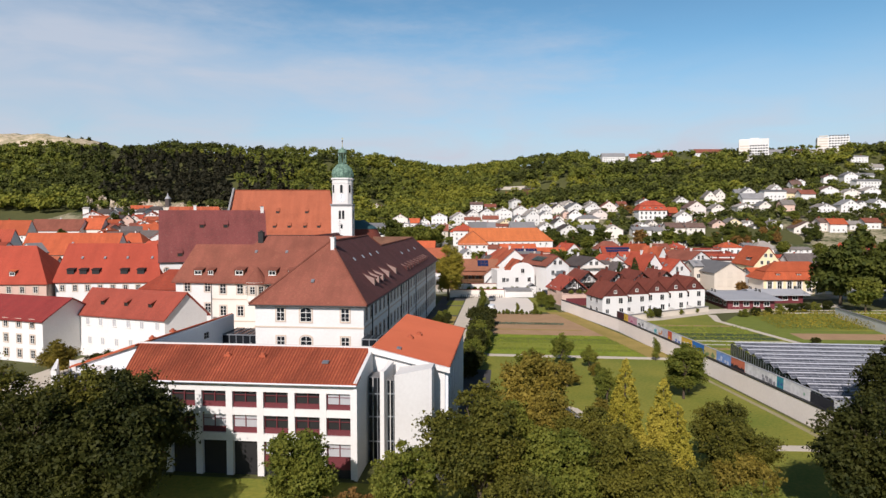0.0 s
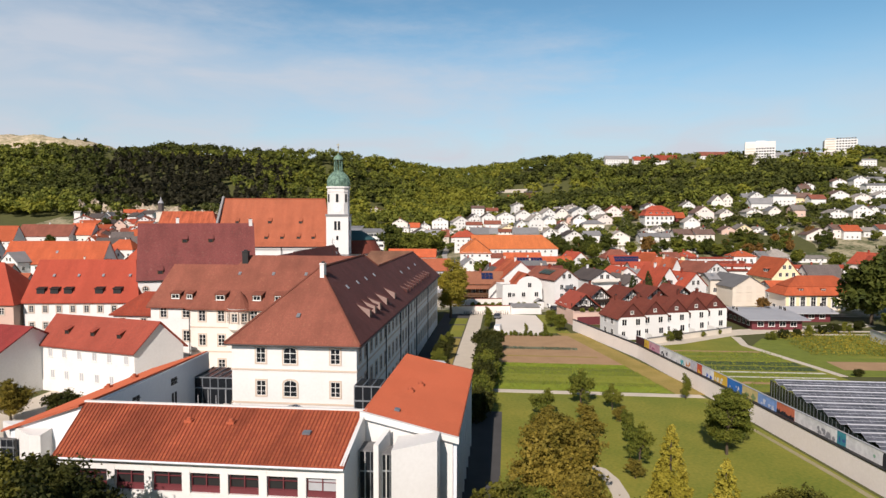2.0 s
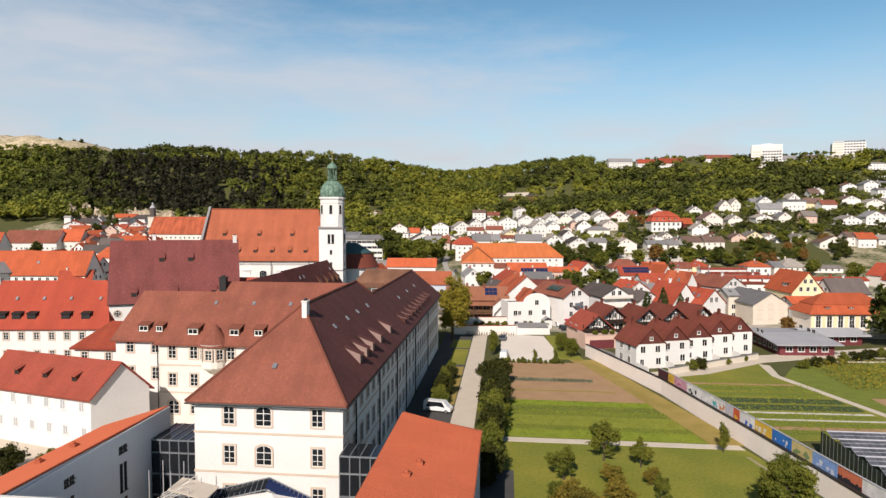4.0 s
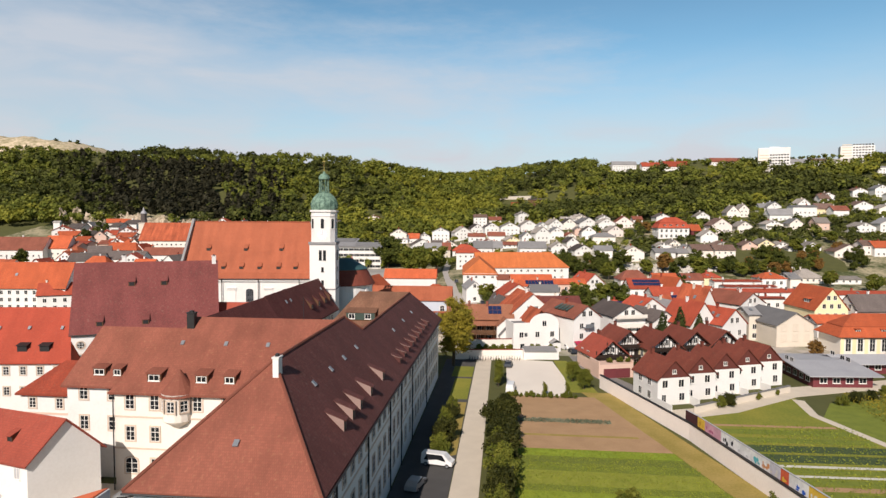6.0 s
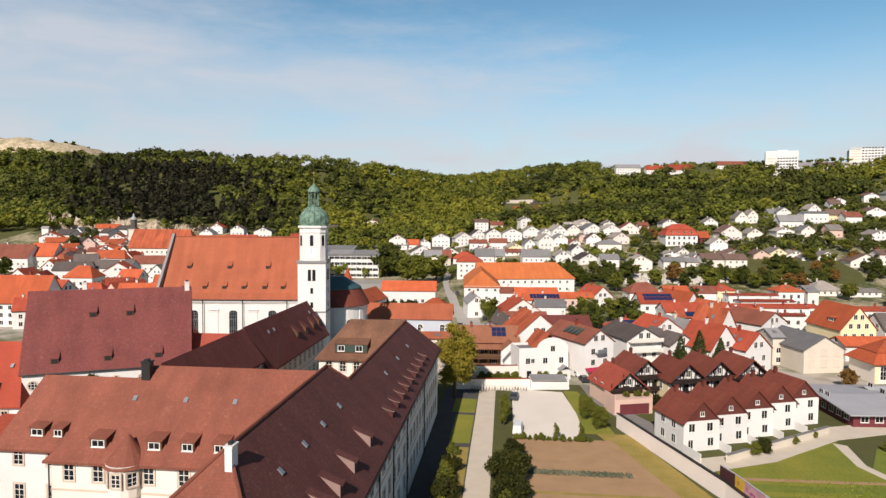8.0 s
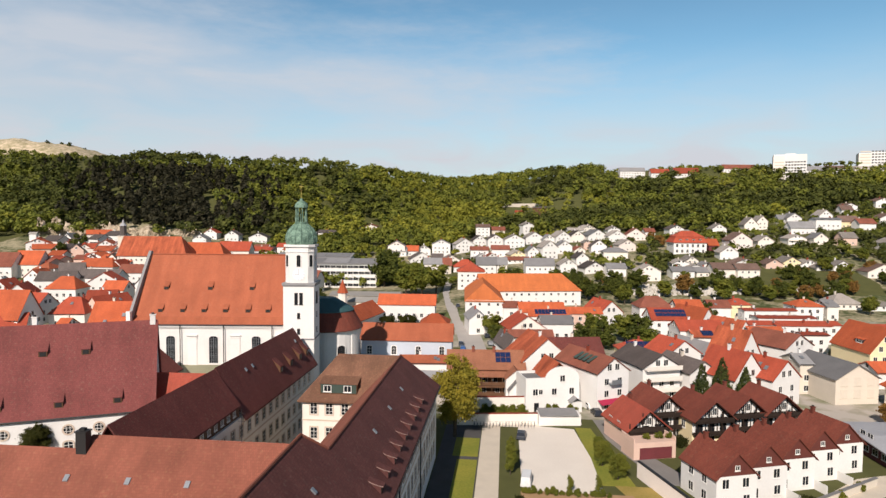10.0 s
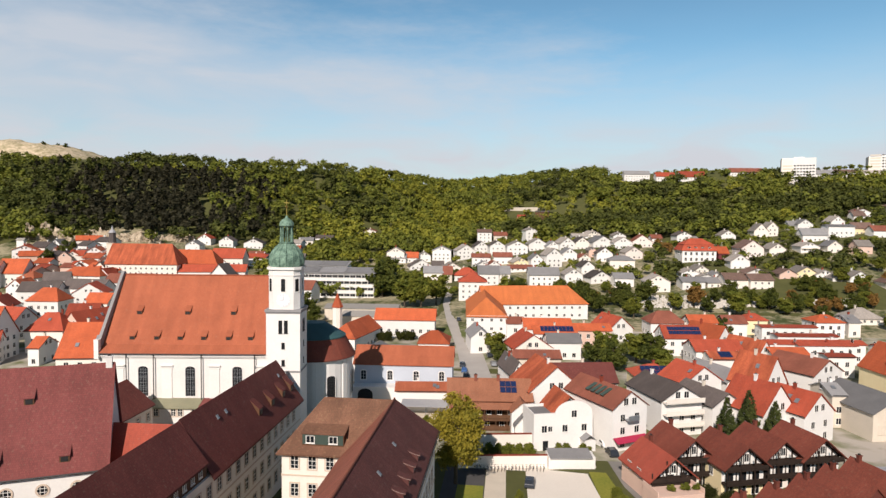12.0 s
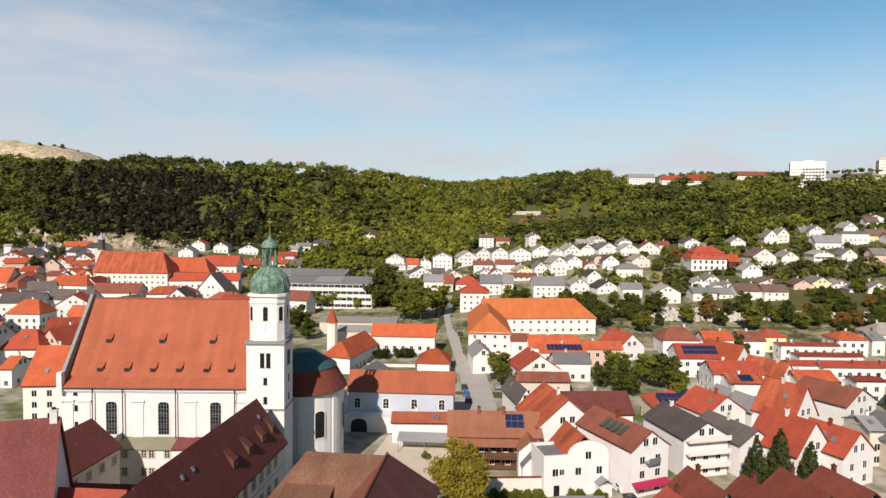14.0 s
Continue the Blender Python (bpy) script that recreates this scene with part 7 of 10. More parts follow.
    for k in range(8):
        bm = bmesh.new()
        x = -w / 2 + 0.5 + k * (w - 1.0) / 7
        box(bm, x - 0.45, x + 0.45, -d / 2 - 0.12, -d / 2, -0.3, e - 0.3)
        part("pilaster", bm, YELLOW, h, "yellow painted pilaster")
    for k in range(7):
        share("window", window_mesh(1.5, 3.4, "cross", FRAME_W), h, pose(-w / 2 + 2.14 + k * (w - 1.0) / 7, -d / 2, 2.7))
    for x in (-7, 0, 7):
        shed_dormer(h, x, -d / 2 + 0.4, 5.9, 0, 1.5, 1.1, 1.5, R_ORANGE)
    h = gable_house("hall", "plain beige hall with grey gabled roof", "hall", 96.4, 147.6, 103.0, 17.0, 11.6, 6.6, 10.0, BEIGE, SLATE, z=0.0)
    for x in (-3.6, 0.0, 3.6):
        for z in (5.6, 2.6):
            share("window", window_mesh(1.8, 2.0, "plain", PLASTER, BEIGE, BEIGE), h, pose(-8.5, x, z, 0, 0, -90))
    h = gable_house("gabled_house", "pale yellow gabled house with large orange roof", "house", 122.3, 180.0, 99.0, 17, 11.6, 6.8, 13.7, YELLOW, R_ORANGE)
    shed_dormer(h, -2.0, 4.5, 8.2, 180, 3.2, 1.3, 2.0, R_ORANGE, cheek=DARK)
    for x, z in ((-4.2, 4.5), (-1.4, 4.5), (1.4, 4.5), (4.2, 4.5), (-2.6, 7.6), (0, 7.6), (2.6, 7.6), (-1.1, 10.4), (1.1, 10.4)):
        share("window", PLAIN, h, pose(-8.5, x, z, 0, 0, -90))
    # low red pavilion school with sheet roofs
    for x, y, w, d, rot in ((88.3, 104.6, 13, 20, 5), (102.0, 112.5, 14, 8, 8)):
        h = gable_house("pavilion", "low red boarded pavilion with grey sheet roof", "pavilion", x, y, rot, w, d, 3.0, 3.9, MAROON, SHEET, o=1.5)
        face_windows(h, w, d, 3.2, "flr", window_mesh(1.6, 1.2, "plain"), 2.6)
    # tower blocks on the plateau, behind its edge
    for x, y, w, top in ((289.0, 640.0, 29.0, 108.3), (386.0, 672.0, 31.0, 113.2)):
        q = (x, y)
        zb = float(ground_z(*q))
        o = thing("tower_block", "pale tower block with rows of windows on the plateau", "apartment block", pose(float(q[0]), float(q[1]), zb, 0, 0, -18))
        bm = bmesh.new()
        box(bm, -w / 2, w / 2, -7, 7, -3, top - zb)
        box(bm, -4, 5, -3, 3, top - zb, top + 1.2 - zb)
        part("wall", bm, PLASTER, o)
        bm = bmesh.new()
        box(bm, -w / 2 - 0.3, -w / 2 + w * 0.34, -8.0, 7.2, -2, top - 1 - zb)
        part("stair_bay", bm, CREAM, o)
        for k in range(5):
            for i in range(7):
                share("window", window_mesh(2.0, 1.5, "plain"), o, pose(-w * 0.11 + i * w * 0.09, -7, 3.0 + 2.9 * k))
        for k in range(5):
            bm = bmesh.new()
            box(bm, -w / 2 + 1, -w / 2 + w * 0.32, -8.12, -7.95, 2.2 + 2.9 * k, 3.4 + 2.9 * k)
            part("balcony", bm, BEIGE, o)
    # parish church on the left
    zb = float(ground_z(-219, 338))
    o = thing("parish_tower", "dark-capped pale church tower behind the red roofs", "church tower", pose(-219.0, 338.0, zb))
    bm = bmesh.new()
    box(bm, -2.3, 2.3, -2.3, 2.3, -2, 31.2 - zb)
    box(bm, -2.6, 2.6, -2.6, 2.6, 31.2 - zb, 31.6 - zb)
    part("shaft", bm, BEIGE, o)
    bm = bmesh.new()
    lathe(bm, ((2.2, 31.6 - zb), (2.0, 32.4 - zb), (1.9, 37.2 - zb), (2.2, 37.5 - zb)), 8)
    part("belfry", bm, R_DARK, o, "dark octagonal belfry")
    bm = bmesh.new()
    lathe(bm, ((2.1, 37.5 - zb), (1.5, 38.7 - zb), (0.7, 39.4 - zb), (0.6, 40.2 - zb), (0.1, 41.6 - zb)), 8)
    part("cap", bm, SHEET, o, "small pale metal cap")
    # long low white range and gate pier at the foot of the cliffs
    h = gable_house("garden_range", "long low white range under the wooded cliffs", "building", -271.0, 368.0, 13.0, 48, 5, 3.6, 4.6, PLASTER, SHEET_DULL, z=float(ground_z(-271, 366)) - 0.6)
    zb = float(ground_z(-304, 371))
    o = thing("gate_pier", "tall pale plastered pier at the end of the white range", "pier", pose(-304, 371, zb, 0, 0, 13))
    bm = bmesh.new()
    box(bm, -2.2, 2.2, -1.6, 1.6, -2, 7.0)
    part("shaft", bm, PLASTER, o)
    bm = bmesh.new()
    slopes(bm, [[(-2.6, -2.0, 7.0), (2.6, -2.0, 7.0), (2.6, 0, 8.2), (-2.6, 0, 8.2)], [(2.6, 2.0, 7.0), (-2.6, 2.0, 7.0), (-2.6, 0, 8.2), (2.6, 0, 8.2)]], 0.2)
    part("roof", bm, SHEET_DULL, o)
    # hut, shelter and terrace wall high on the hillside meadow
    h = gable_house("hut", "small white hillside hut with red roof", "hut", 23.2, 611.5, 10.0, 8, 6, 4.5, 7.5, CREAM, R_RED, z=float(ground_z(23.2, 611.5)))
    h = gable_house("shelter", "dark timber shelter on the hillside terrace", "hut", 43.5, 619.0, -8.0, 13, 6, 6.5, 7.6, WOOD, R_DARK, z=float(ground_z(43.5, 619.0)) - 0.5)
    o = thing("terrace_wall", "long pale retaining wall on the hillside meadow", "wall", pose(22.0, 664.0, 0, 0, 0, -42))
    bm = bmesh.new()
    box(bm, -29, 29, -0.6, 0.6, 48.0, 59.0)
    part("stonework", bm, BEIGE, o)


def boundary_walls():
    for name, pts, z, mat, text in (("boundary_wall", [(4.2, 121.5), (17.3, 123.6)], 3.3, CREAM, "cream garden wall with tiled coping"), ("boundary_wall", [(2.5, 111.6), (19.9, 114.2)], 2.4, CREAM, "pale yard wall with tiled coping"),
                                    ("boundary_wall", [(105.8, 83.0), (105.0, 59.0), (104.0, 35.0)], 2.4, PLASTER, "white boundary wall beyond the allotments"), ("boundary_wall", [(51.5, 72.0), (76.0, 89.5)], 1.3, BEIGE, "pale weathered retaining wall below the terrace gardens")):
        o = thing(name, text, "wall", kind="structure")
        for a, b in zip(pts, pts[1:]):
            a, b = Vector(a), Vector(b)
            n = Vector((-(b - a).y, (b - a).x)).normalized() * 0.35
            bm = bmesh.new()
            prism(bm, [tuple(a), tuple(b), tuple(b + n), tuple(a + n)], -0.4, z)
            part("wall", bm, mat, o)
            bm = bmesh.new()
            prism(bm, [tuple(a - n * 0.3), tuple(b - n * 0.3), tuple(b + n * 1.3), tuple(a + n * 1.3)], z, z + 0.16)
            part("coping", bm, R_RED if mat is CREAM else SLATE, o)


def shed():
    o = thing("shed", "low white shed with a flat grey roof by the car park", "shed", pose(20.1, 113.6, 0, 0, 0, 7))
    bm = bmesh.new()
    box(bm, 0, 9.2, 0, 3.6, -0.3, 2.3)
    part("wall", bm, PLASTER, o)
    bm = bmesh.new()
    slopes(bm, [[(0.2, -0.5, 2.3), (8.6, -0.5, 2.3), (8.6, 3.8, 2.75), (0.2, 3.8, 2.75)]], 0.14)
    part("roof", bm, SLATE, o, "flat grey felt roof")


def bicycle():
    """A parked bicycle, its wheels along its own x."""
    o = thing("bicycle", "dark parked bicycle leaning in the rack by the wall", "bicycle", group="bicycles by the yard wall")
    for x in (-0.52, 0.52):
        bm = bmesh.new()
        for k in range(14):
            a, b = k * math.tau / 14, (k + 1) * math.tau / 14
            tube(bm, (x + 0.33 * math.cos(a), 0, 0.34 + 0.33 * math.sin(a)), (x + 0.33 * math.cos(b), 0, 0.34 + 0.33 * math.sin(b)), 0.03, 0.03, 4)
        part("wheel", bm, DARK, o)
    bm = bmesh.new()
    for a, b in (((-0.52, 0, 0.34), (-0.1, 0, 0.3)), ((-0.1, 0, 0.3), (-0.25, 0, 0.85)), ((-0.52, 0, 0.34), (-0.22, 0, 0.78)), ((-0.22, 0, 0.78), (0.38, 0, 0.82)), ((-0.1, 0, 0.3), (0.38, 0, 0.82)), ((0.52, 0, 0.34), (0.34, 0, 1.0))):
        tube(bm, a, b, 0.03, 0.03, 5)
    part("frame", bm, STEEL, o)
    bm = bmesh.new()
    box(bm, -0.38, -0.12, -0.08, 0.08, 0.86, 0.93)
    part("saddle", bm, DARK, o)
    bm = bmesh.new()
    tube(bm, (0.34, -0.28, 1.02), (0.34, 0.28, 1.02), 0.02, 0.02, 5)
    part("handlebar", bm, DARK, o)
    return o


def bicycles():
    first, spin = bicycle(), random.Random(6)
    first.matrix_basis = pose(6.2, 111.2, 0.02, 0, 0, 80)
    for k in range(1, 20):
        x = 6.2 + 0.68 * k
        copy_thing(first, pose(x, 110.2 + (x - 2.5) * 0.149 + spin.uniform(-0.15, 0.15), 0.02, 0, spin.uniform(-6, 6), 82 + spin.uniform(-12, 12)))


def rock_sheet(name, n, m, place, mat, text, kind):
    """A jagged sheet of rock, from a rule that gives the place of each grid point."""
    v = [place(i / n - 0.5, j / m) for j in range(m + 1) for i in range(n + 1)]
    f = [(j * (n + 1) + i, j * (n + 1) + i + 1, (j + 1) * (n + 1) + i + 1, (j + 1) * (n + 1) + i) for j in range(m) for i in range(n)]
    ob = blocks_mesh(name, np.array(v), np.array(f), [mat])
    tagged(ob, text, kind, kind="structure")


CLIFF_SPOTS = ((-0.65, 434, 34, 12), (-0.575, 436, 60, 10), (-0.50, 442, 40, 8), (-0.43, 455, 30, 6))


def cliffs():
    """Pale limestone faces showing through the woods, and the bald rocky top."""
    for c, (u, dist, w, h) in enumerate(CLIFF_SPOTS):
        p = EYE0 + AHEAD * dist + RIGHT * u * dist
        z = float(ground_z(*p))

        def face(s, t):
            edge = max(0.0, min(1.0, (1 - abs(s) * 2) * 3.0)) ** 0.6 * (0.75 + 0.55 * noise.noise((s * w * 0.16 + c * 7, 0, 0)) + 0.25 * noise.noise((s * w * 0.6, 3.0, c)))
            step = math.floor(t * 5 + 0.8 * noise.noise((s * w * 0.12, c, 0))) / 5          # ledges
            jut = 2.4 * abs(noise.noise((s * w * 0.22, t * h * 0.1, c * 5.0))) + 1.8 * noise.noise((s * w * 0.8, t * h * 0.5, c * 3.0)) + 0.9 * noise.noise((s * w * 2.1, t * h * 1.7, c))
            q = p + RIGHT * s * w - AHEAD * (7 * edge * (1 - 0.35 * t - 0.4 * step) + jut)
            return (*q, z - 3 + t * (h + 3) * edge + 0.8 * noise.noise((s * w * 0.7, t * 4, 9.0)))
        rock_sheet("rock_face", 80, 26, face, CLIFF, "pale limestone rock face among the trees", "rock")
    c = EYE0 + AHEAD * 1020 + RIGHT * -0.67 * 1020

    def top(s, t):
        q = c + RIGHT * s * 400 + AHEAD * (t - 0.5) * 300
        k = max(0.0, 1 - (abs(s) * 2) ** 2.4) * max(0.0, 1 - (abs(t - 0.5) * 2) ** 2.5)
        rough = noise.noise((s * 14, t * 6, 1.0)) * 7.0 + noise.noise((s * 45, t * 20, 4.0)) * 3.5
        return (*q, float(ground_z(*q)) - 6 + k * (60 + rough))
    rock_sheet("bald_summit", 90, 30, top, material("dry_summit", (0.58, 0.47, 0.33), (0.27, 0.235, 0.13), 0.06, 0.98, fine=4.0, spread=0.25), "bald pale rocky hilltop with dry grass", "hill")


def car(name, label, x, y, rot, paint, length=4.3, height=1.45, van=False, z=0.02):
    o = thing(name, label, "car", pose(x, y, z, 0, 0, rot))
    w = 0.88
    bm = bmesh.new()
    a, b = -length / 2, length / 2
    h1 = 0.85
    if van:
        side = [(a, 0.35), (b, 0.35), (b, 0.9), (b - 0.5, 1.05), (b - 1.3, height), (a + 0.1, height), (a, 1.2)]
    else:
        side = [(a, 0.35), (b, 0.35), (b, 0.7), (b - 0.9, h1), (b - 1.6, height), (a + 0.9, height), (a + 0.15, h1 + 0.1)]
    for s in (-1, 1):
        vs = [bm.verts.new((px, s * w * (0.86 if pz > 1.0 else 1), pz)) for px, pz in side]
        bm.faces.new(vs if s < 0 else vs[::-1])
    bm.verts.ensure_lookup_table()
    n = len(side)
    for k in range(n):
        bm.faces.new((bm.verts[k], bm.verts[n + k], bm.verts[n + (k + 1) % n], bm.verts[(k + 1) % n]))
    bmesh.ops.bevel(bm, geom=bm.edges[:], offset=0.05, segments=1, affect="EDGES")
    bmesh.ops.recalc_face_normals(bm, faces=bm.faces[:])
    part("body", bm, paint, o)
    for s in (-1, 1):
        bm = bmesh.new()
        q = [(b - 1.0, 0.95), (b - 1.55, height - 0.1), (a + 1.0, height - 0.1), (a + 0.45, 0.95)]
        bm.faces.new([bm.verts.new((px, s * (w * 0.93), pz)) for px, pz in (q if s > 0 else q[::-1])])
        part("side_window", bm, GLASS, o)
    bm = bmesh.new()
    bm.faces.new([bm.verts.new(p) for p in ((b - 0.86, -0.72, 0.95), (b - 0.86, 0.72, 0.95), (b - 1.45, 0.66, height - 0.06), (b - 1.45, -0.66, height - 0.06))])
    part("windscreen", bm, GLASS, o)
    for px in (a + 0.8, b - 0.8):
        for s in (-1, 1):
            bm = bmesh.new()
            tube(bm, (px, s * (w - 0.2), 0.32), (px, s * (w + 0.02), 0.32), 0.32, 0.32, 14)
            t = part("wheel", bm, DARK, o)
            bm = bmesh.new()
            tube(bm, (px, s * (w + 0.0), 0.32), (px, s * (w + 0.03), 0.32), 0.19, 0.19, 10)
            part("rim", bm, STEEL, t)
    return o


CAR_WHITE = material("car_paint_white", (0.75, 0.75, 0.74), None, 3.0, 0.25, spec=0.6)
CAR_DARK = material("car_paint_dark", (0.03, 0.035, 0.045), None, 3.0, 0.25, spec=0.6)
CAR_SILVER = material("car_paint_silver", (0.40, 0.41, 0.42), None, 3.0, 0.3, metal=0.5)
CAR_BLUE = material("car_paint_blue", (0.04, 0.10, 0.25), None, 3.0, 0.25, spec=0.6)

terrace()
chalets()
side_houses()
boundary_walls()
shed()
bicycles()
cliffs()
car("van", "white van parked beside the walkway", 5.6, 41.6, -12, CAR_WHITE, 4.9, 1.95, True)
car("car", "silver car parked in the shade of the wing", 3.4, 33.5, 78, CAR_SILVER)
car("van", "white van parked at the car park edge", 16.6, 83.2, 85, CAR_WHITE, 4.9, 1.95, True)
car("car", "dark car parked in the car park", 16.2, 105.4, 85, CAR_DARK)
car("car", "silver car parked in the school court", -32.6, 24.5, 20, CAR_SILVER)
for n, (cx, cy, cr, cp, cw) in enumerate(((-0.8, 182, 95, CAR_DARK, "dark"), (-1.8, 188, 95, CAR_BLUE, "blue"), (-2.8, 194, 96, CAR_DARK, "dark"), (7.2, 196, 100, CAR_SILVER, "silver"), (5.6, 206, 100, CAR_DARK, "dark"), (-9.5, 262, 95, CAR_DARK, "dark"), (12.0, 186, 40, CAR_WHITE, "white"), (32.4, 128.0, 110, CAR_WHITE, "white"), (33.6, 122.5, 100, CAR_DARK, "dark"))):
    car("car", cw + " car parked along the town street", cx, cy, cr, cp, z=float(ground_z(cx, cy)) + 0.1)


def street():
    """The straight street that runs back between the houses."""
    pts = [(3.2, 150), (3.2, 178), (-2.0, 215), (-10.5, 262), (-16.0, 300), (-19, 350)]
    bm = bmesh.new()
    rows = []
    for (x, y) in pts:
        z = float(ground_z(x, y)) + 0.07
        rows.append((bm.verts.new((x - 4.4, y, z)), bm.verts.new((x + 4.4, y, z))))
    for a, b in zip(rows, rows[1:]):
        bm.faces.new((a[0], a[1], b[1], b[0]))
    tagged(part("street", bm, material("street_asphalt", (0.42, 0.39, 0.36), (0.34, 0.315, 0.29), 0.2, 0.9, fine=20.0)), "pale asphalt town street between the houses", "road", kind="structure")


street()

# ---- houses of the town and the hillside ----
curved_house()
inn()
town_house(-9.7, 151.1, 0.0, 6, 13.8, 7.0, 5.0, 6.4, PLASTER, R_CHURCH)
town_house(21.2, 146.9, 0.0, 108, 14.0, 13.4, 8.5, 14.1, PLASTER, R_MODERN)
town_house(30.0, 157.4, 0.0, 10, 17.8, 11.0, 7.5, 11.3, PLASTER, R_CLOISTER)
town_house(33.5, 133.5, 0.0, 120, 17.0, 9.1, 9.5, 12.7, PLASTER, R_BROWN, extra="skylights")
town_house(48.6, 143.6, 0.0, 110, 15.0, 10.4, 8.5, 11.6, PLASTER, R_DARK, extra="balcony")
town_house(59.0, 145.1, 0.0, 114, 14.0, 8.5, 7.0, 9.7, PLASTER, R_DARK)
town_house(68.6, 139.8, 0.0, 122, 11.0, 10.6, 7.0, 13.0, PLASTER, R_RED)
town_house(77.5, 139.8, 0.0, 122, 10.0, 10.0, 7.0, 11.2, PLASTER, R_RED)
town_house(91.9, 170.8, 0.0, 124, 14.0, 12.8, 9.0, 12.5, PLASTER, R_BROWN)
town_house(76.6, 161.2, 0.0, 126, 10.0, 9.5, 7.5, 14.5, PLASTER, R_MODERN)
town_house(60.3, 163.9, 0.0, 116, 10.0, 12.1, 7.0, 10.9, PLASTER, R_RED)
town_house(68.9, 170.2, 0.0, 114, 15.0, 5.4, 6.5, 9.4, PLASTER, SLATE)
town_house(51.8, 170.3, 0.0, 6, 10.5, 11.0, 6.0, 8.7, YELLOW, R_RED, 4, 4, extra="solar3")
town_house(115.6, 238.9, 2.5, 6, 20.5, 5.5, 6.8, 7.3, PLASTER, R_RED)
town_house(116.4, 225.9, 1.6, 6, 21.2, 5.5, 6.8, 7.3, PLASTER, R_RED)
town_house(117.4, 213.8, 0.8, 6, 19.3, 5.5, 6.8, 7.3, PLASTER, R_RED)
town_house(114.9, 199.9, 0.0, 6, 8.3, 5.5, 6.8, 7.3, PLASTER, R_RED)
town_house(72.9, 247.2, 2.9, 6, 13.4, 11.0, 6.0, 9.8, PLASTER, R_BROWN, 4, 4)
town_house(87.0, 248.2, 3.0, 6, 10.6, 9.0, 6.0, 8.4, PLASTER, R_ORANGE)
town_house(99.1, 248.5, 3.0, 6, 8.6, 9.0, 6.0, 8.5, PLASTER, R_BROWN)
town_house(109.4, 255.1, 3.5, 6, 8.0, 9.0, 6.0, 8.0, YELLOW, R_RED, 3, 3)
town_house(134.9, 251.8, 3.4, 6, 11.0, 10.0, 6.5, 8.7, PLASTER, R_ORANGE, 4, 4)
town_house(71.9, 221.8, 1.3, 6, 12.7, 11.0, 6.5, 10.1, PLASTER, R_RED, extra="solar3")
town_house(81.6, 220.0, 1.1, 124, 14.0, 8.6, 6.0, 11.5, PLASTER, R_ORANGE)
town_house(78.7, 204.4, 0.1, 6, 15.2, 11.0, 7.0, 9.7, PLASTER, R_RED)
town_house(79.0, 196.3, 0.0, 6, 9.8, 8.0, 6.0, 7.6, PLASTER, R_MODERN, extra="solar1")
town_house(89.2, 203.7, 0.0, 124, 13.0, 6.6, 7.0, 10.9, PLASTER, R_MODERN)
town_house(98.9, 199.0, 0.0, 6, 11.3, 10.0, 7.0, 9.0, PLASTER, R_ORANGE)
town_house(145.2, 255.4, 3.6, 6, 4.7, 11.0, 6.0, 8.2, CREAM, SLATE)
town_house(18.5, 205.4, 0.6, 106, 12.0, 13.2, 5.5, 9.9, CREAM, R_RED)
town_house(20.7, 193.6, 0.0, 6, 14.8, 9.0, 5.0, 6.8, BEIGE, R_BROWN)
town_house(30.4, 210.8, 1.0, 6, 11.2, 10.0, 6.0, 8.3, PLASTER, SLATE)
town_house(13.0, 167.6, 0.0, 106, 14.0, 4.2, 7.0, 10.3, PLASTER, R_DARK)
town_house(28.2, 220.2, 1.7, 6, 15.1, 9.0, 6.5, 8.5, PLASTER, R_ORANGE, extra="solar3")
town_house(25.8, 225.1, 2.0, 6, 17.2, 10.0, 7.0, 10.1, PLASTER, R_ORANGE)
town_house(41.8, 226.7, 2.0, 6, 13.8, 9.0, 6.5, 8.3, PINK, R_ORANGE)
town_house(51.5, 239.0, 2.5, 114, 13.0, 10.5, 5.0, 9.5, PLASTER, R_RED)
town_house(1.0, 216.8, 1.3, 101, 14.0, 6.9, 6.0, 8.9, PLASTER, SLATE)
town_house(14.1, 230.9, 2.6, 6, 6.3, 9.0, 7.0, 8.8, PLASTER, R_BROWN)
town_house(89.5, 151.7, 0.0, 6, 3.3, 9.0, 8.0, 9.8, BEIGE, SLATE)
town_house(-144.5, 466.8, 23.1, 14, 10.5, 8.0, 6.6, 8.6, CREAM, SLATE)
town_house(-135.8, 488.0, 24.3, -2, 13.9, 8.3, 6.6, 8.7, PLASTER, R_DARK)
town_house(-143.0, 443.4, 20.7, -1, 7.2, 10.3, 7.8, 10.2, PLASTER, R_PALE)
town_house(148.1, 702.9, 89.8, 6, 27.5, 9.0, 7.1, 10.9, PLASTER, SLATE)
town_house(173.1, 681.2, 88.9, 6, 19.5, 9.0, 4.4, 8.7, PLASTER, R_RED)
town_house(197.4, 670.0, 88.1, 6, 25.7, 9.0, 4.3, 9.8, PLASTER, R_RED)
town_house(251.0, 672.3, 93.0, 6, 33.3, 9.0, 4.3, 8.5, PLASTER, R_BROWN)
town_house(313.2, 647.7, 88.7, 6, 27.5, 9.0, 5.2, 9.3, PLASTER, SLATE)
town_house(338.2, 650.9, 91.2, 6, 23.8, 9.0, 4.6, 7.5, PLASTER, R_UMBER)
town_house(364.6, 650.1, 92.3, 6, 32.2, 9.0, 2.9, 5.8, CREAM, R_PALE)
town_house(-188.2, 247.2, 3.8, 4, 14.0, 11.0, 7.5, 12.4, PLASTER, R_ORANGE, 4, 4)
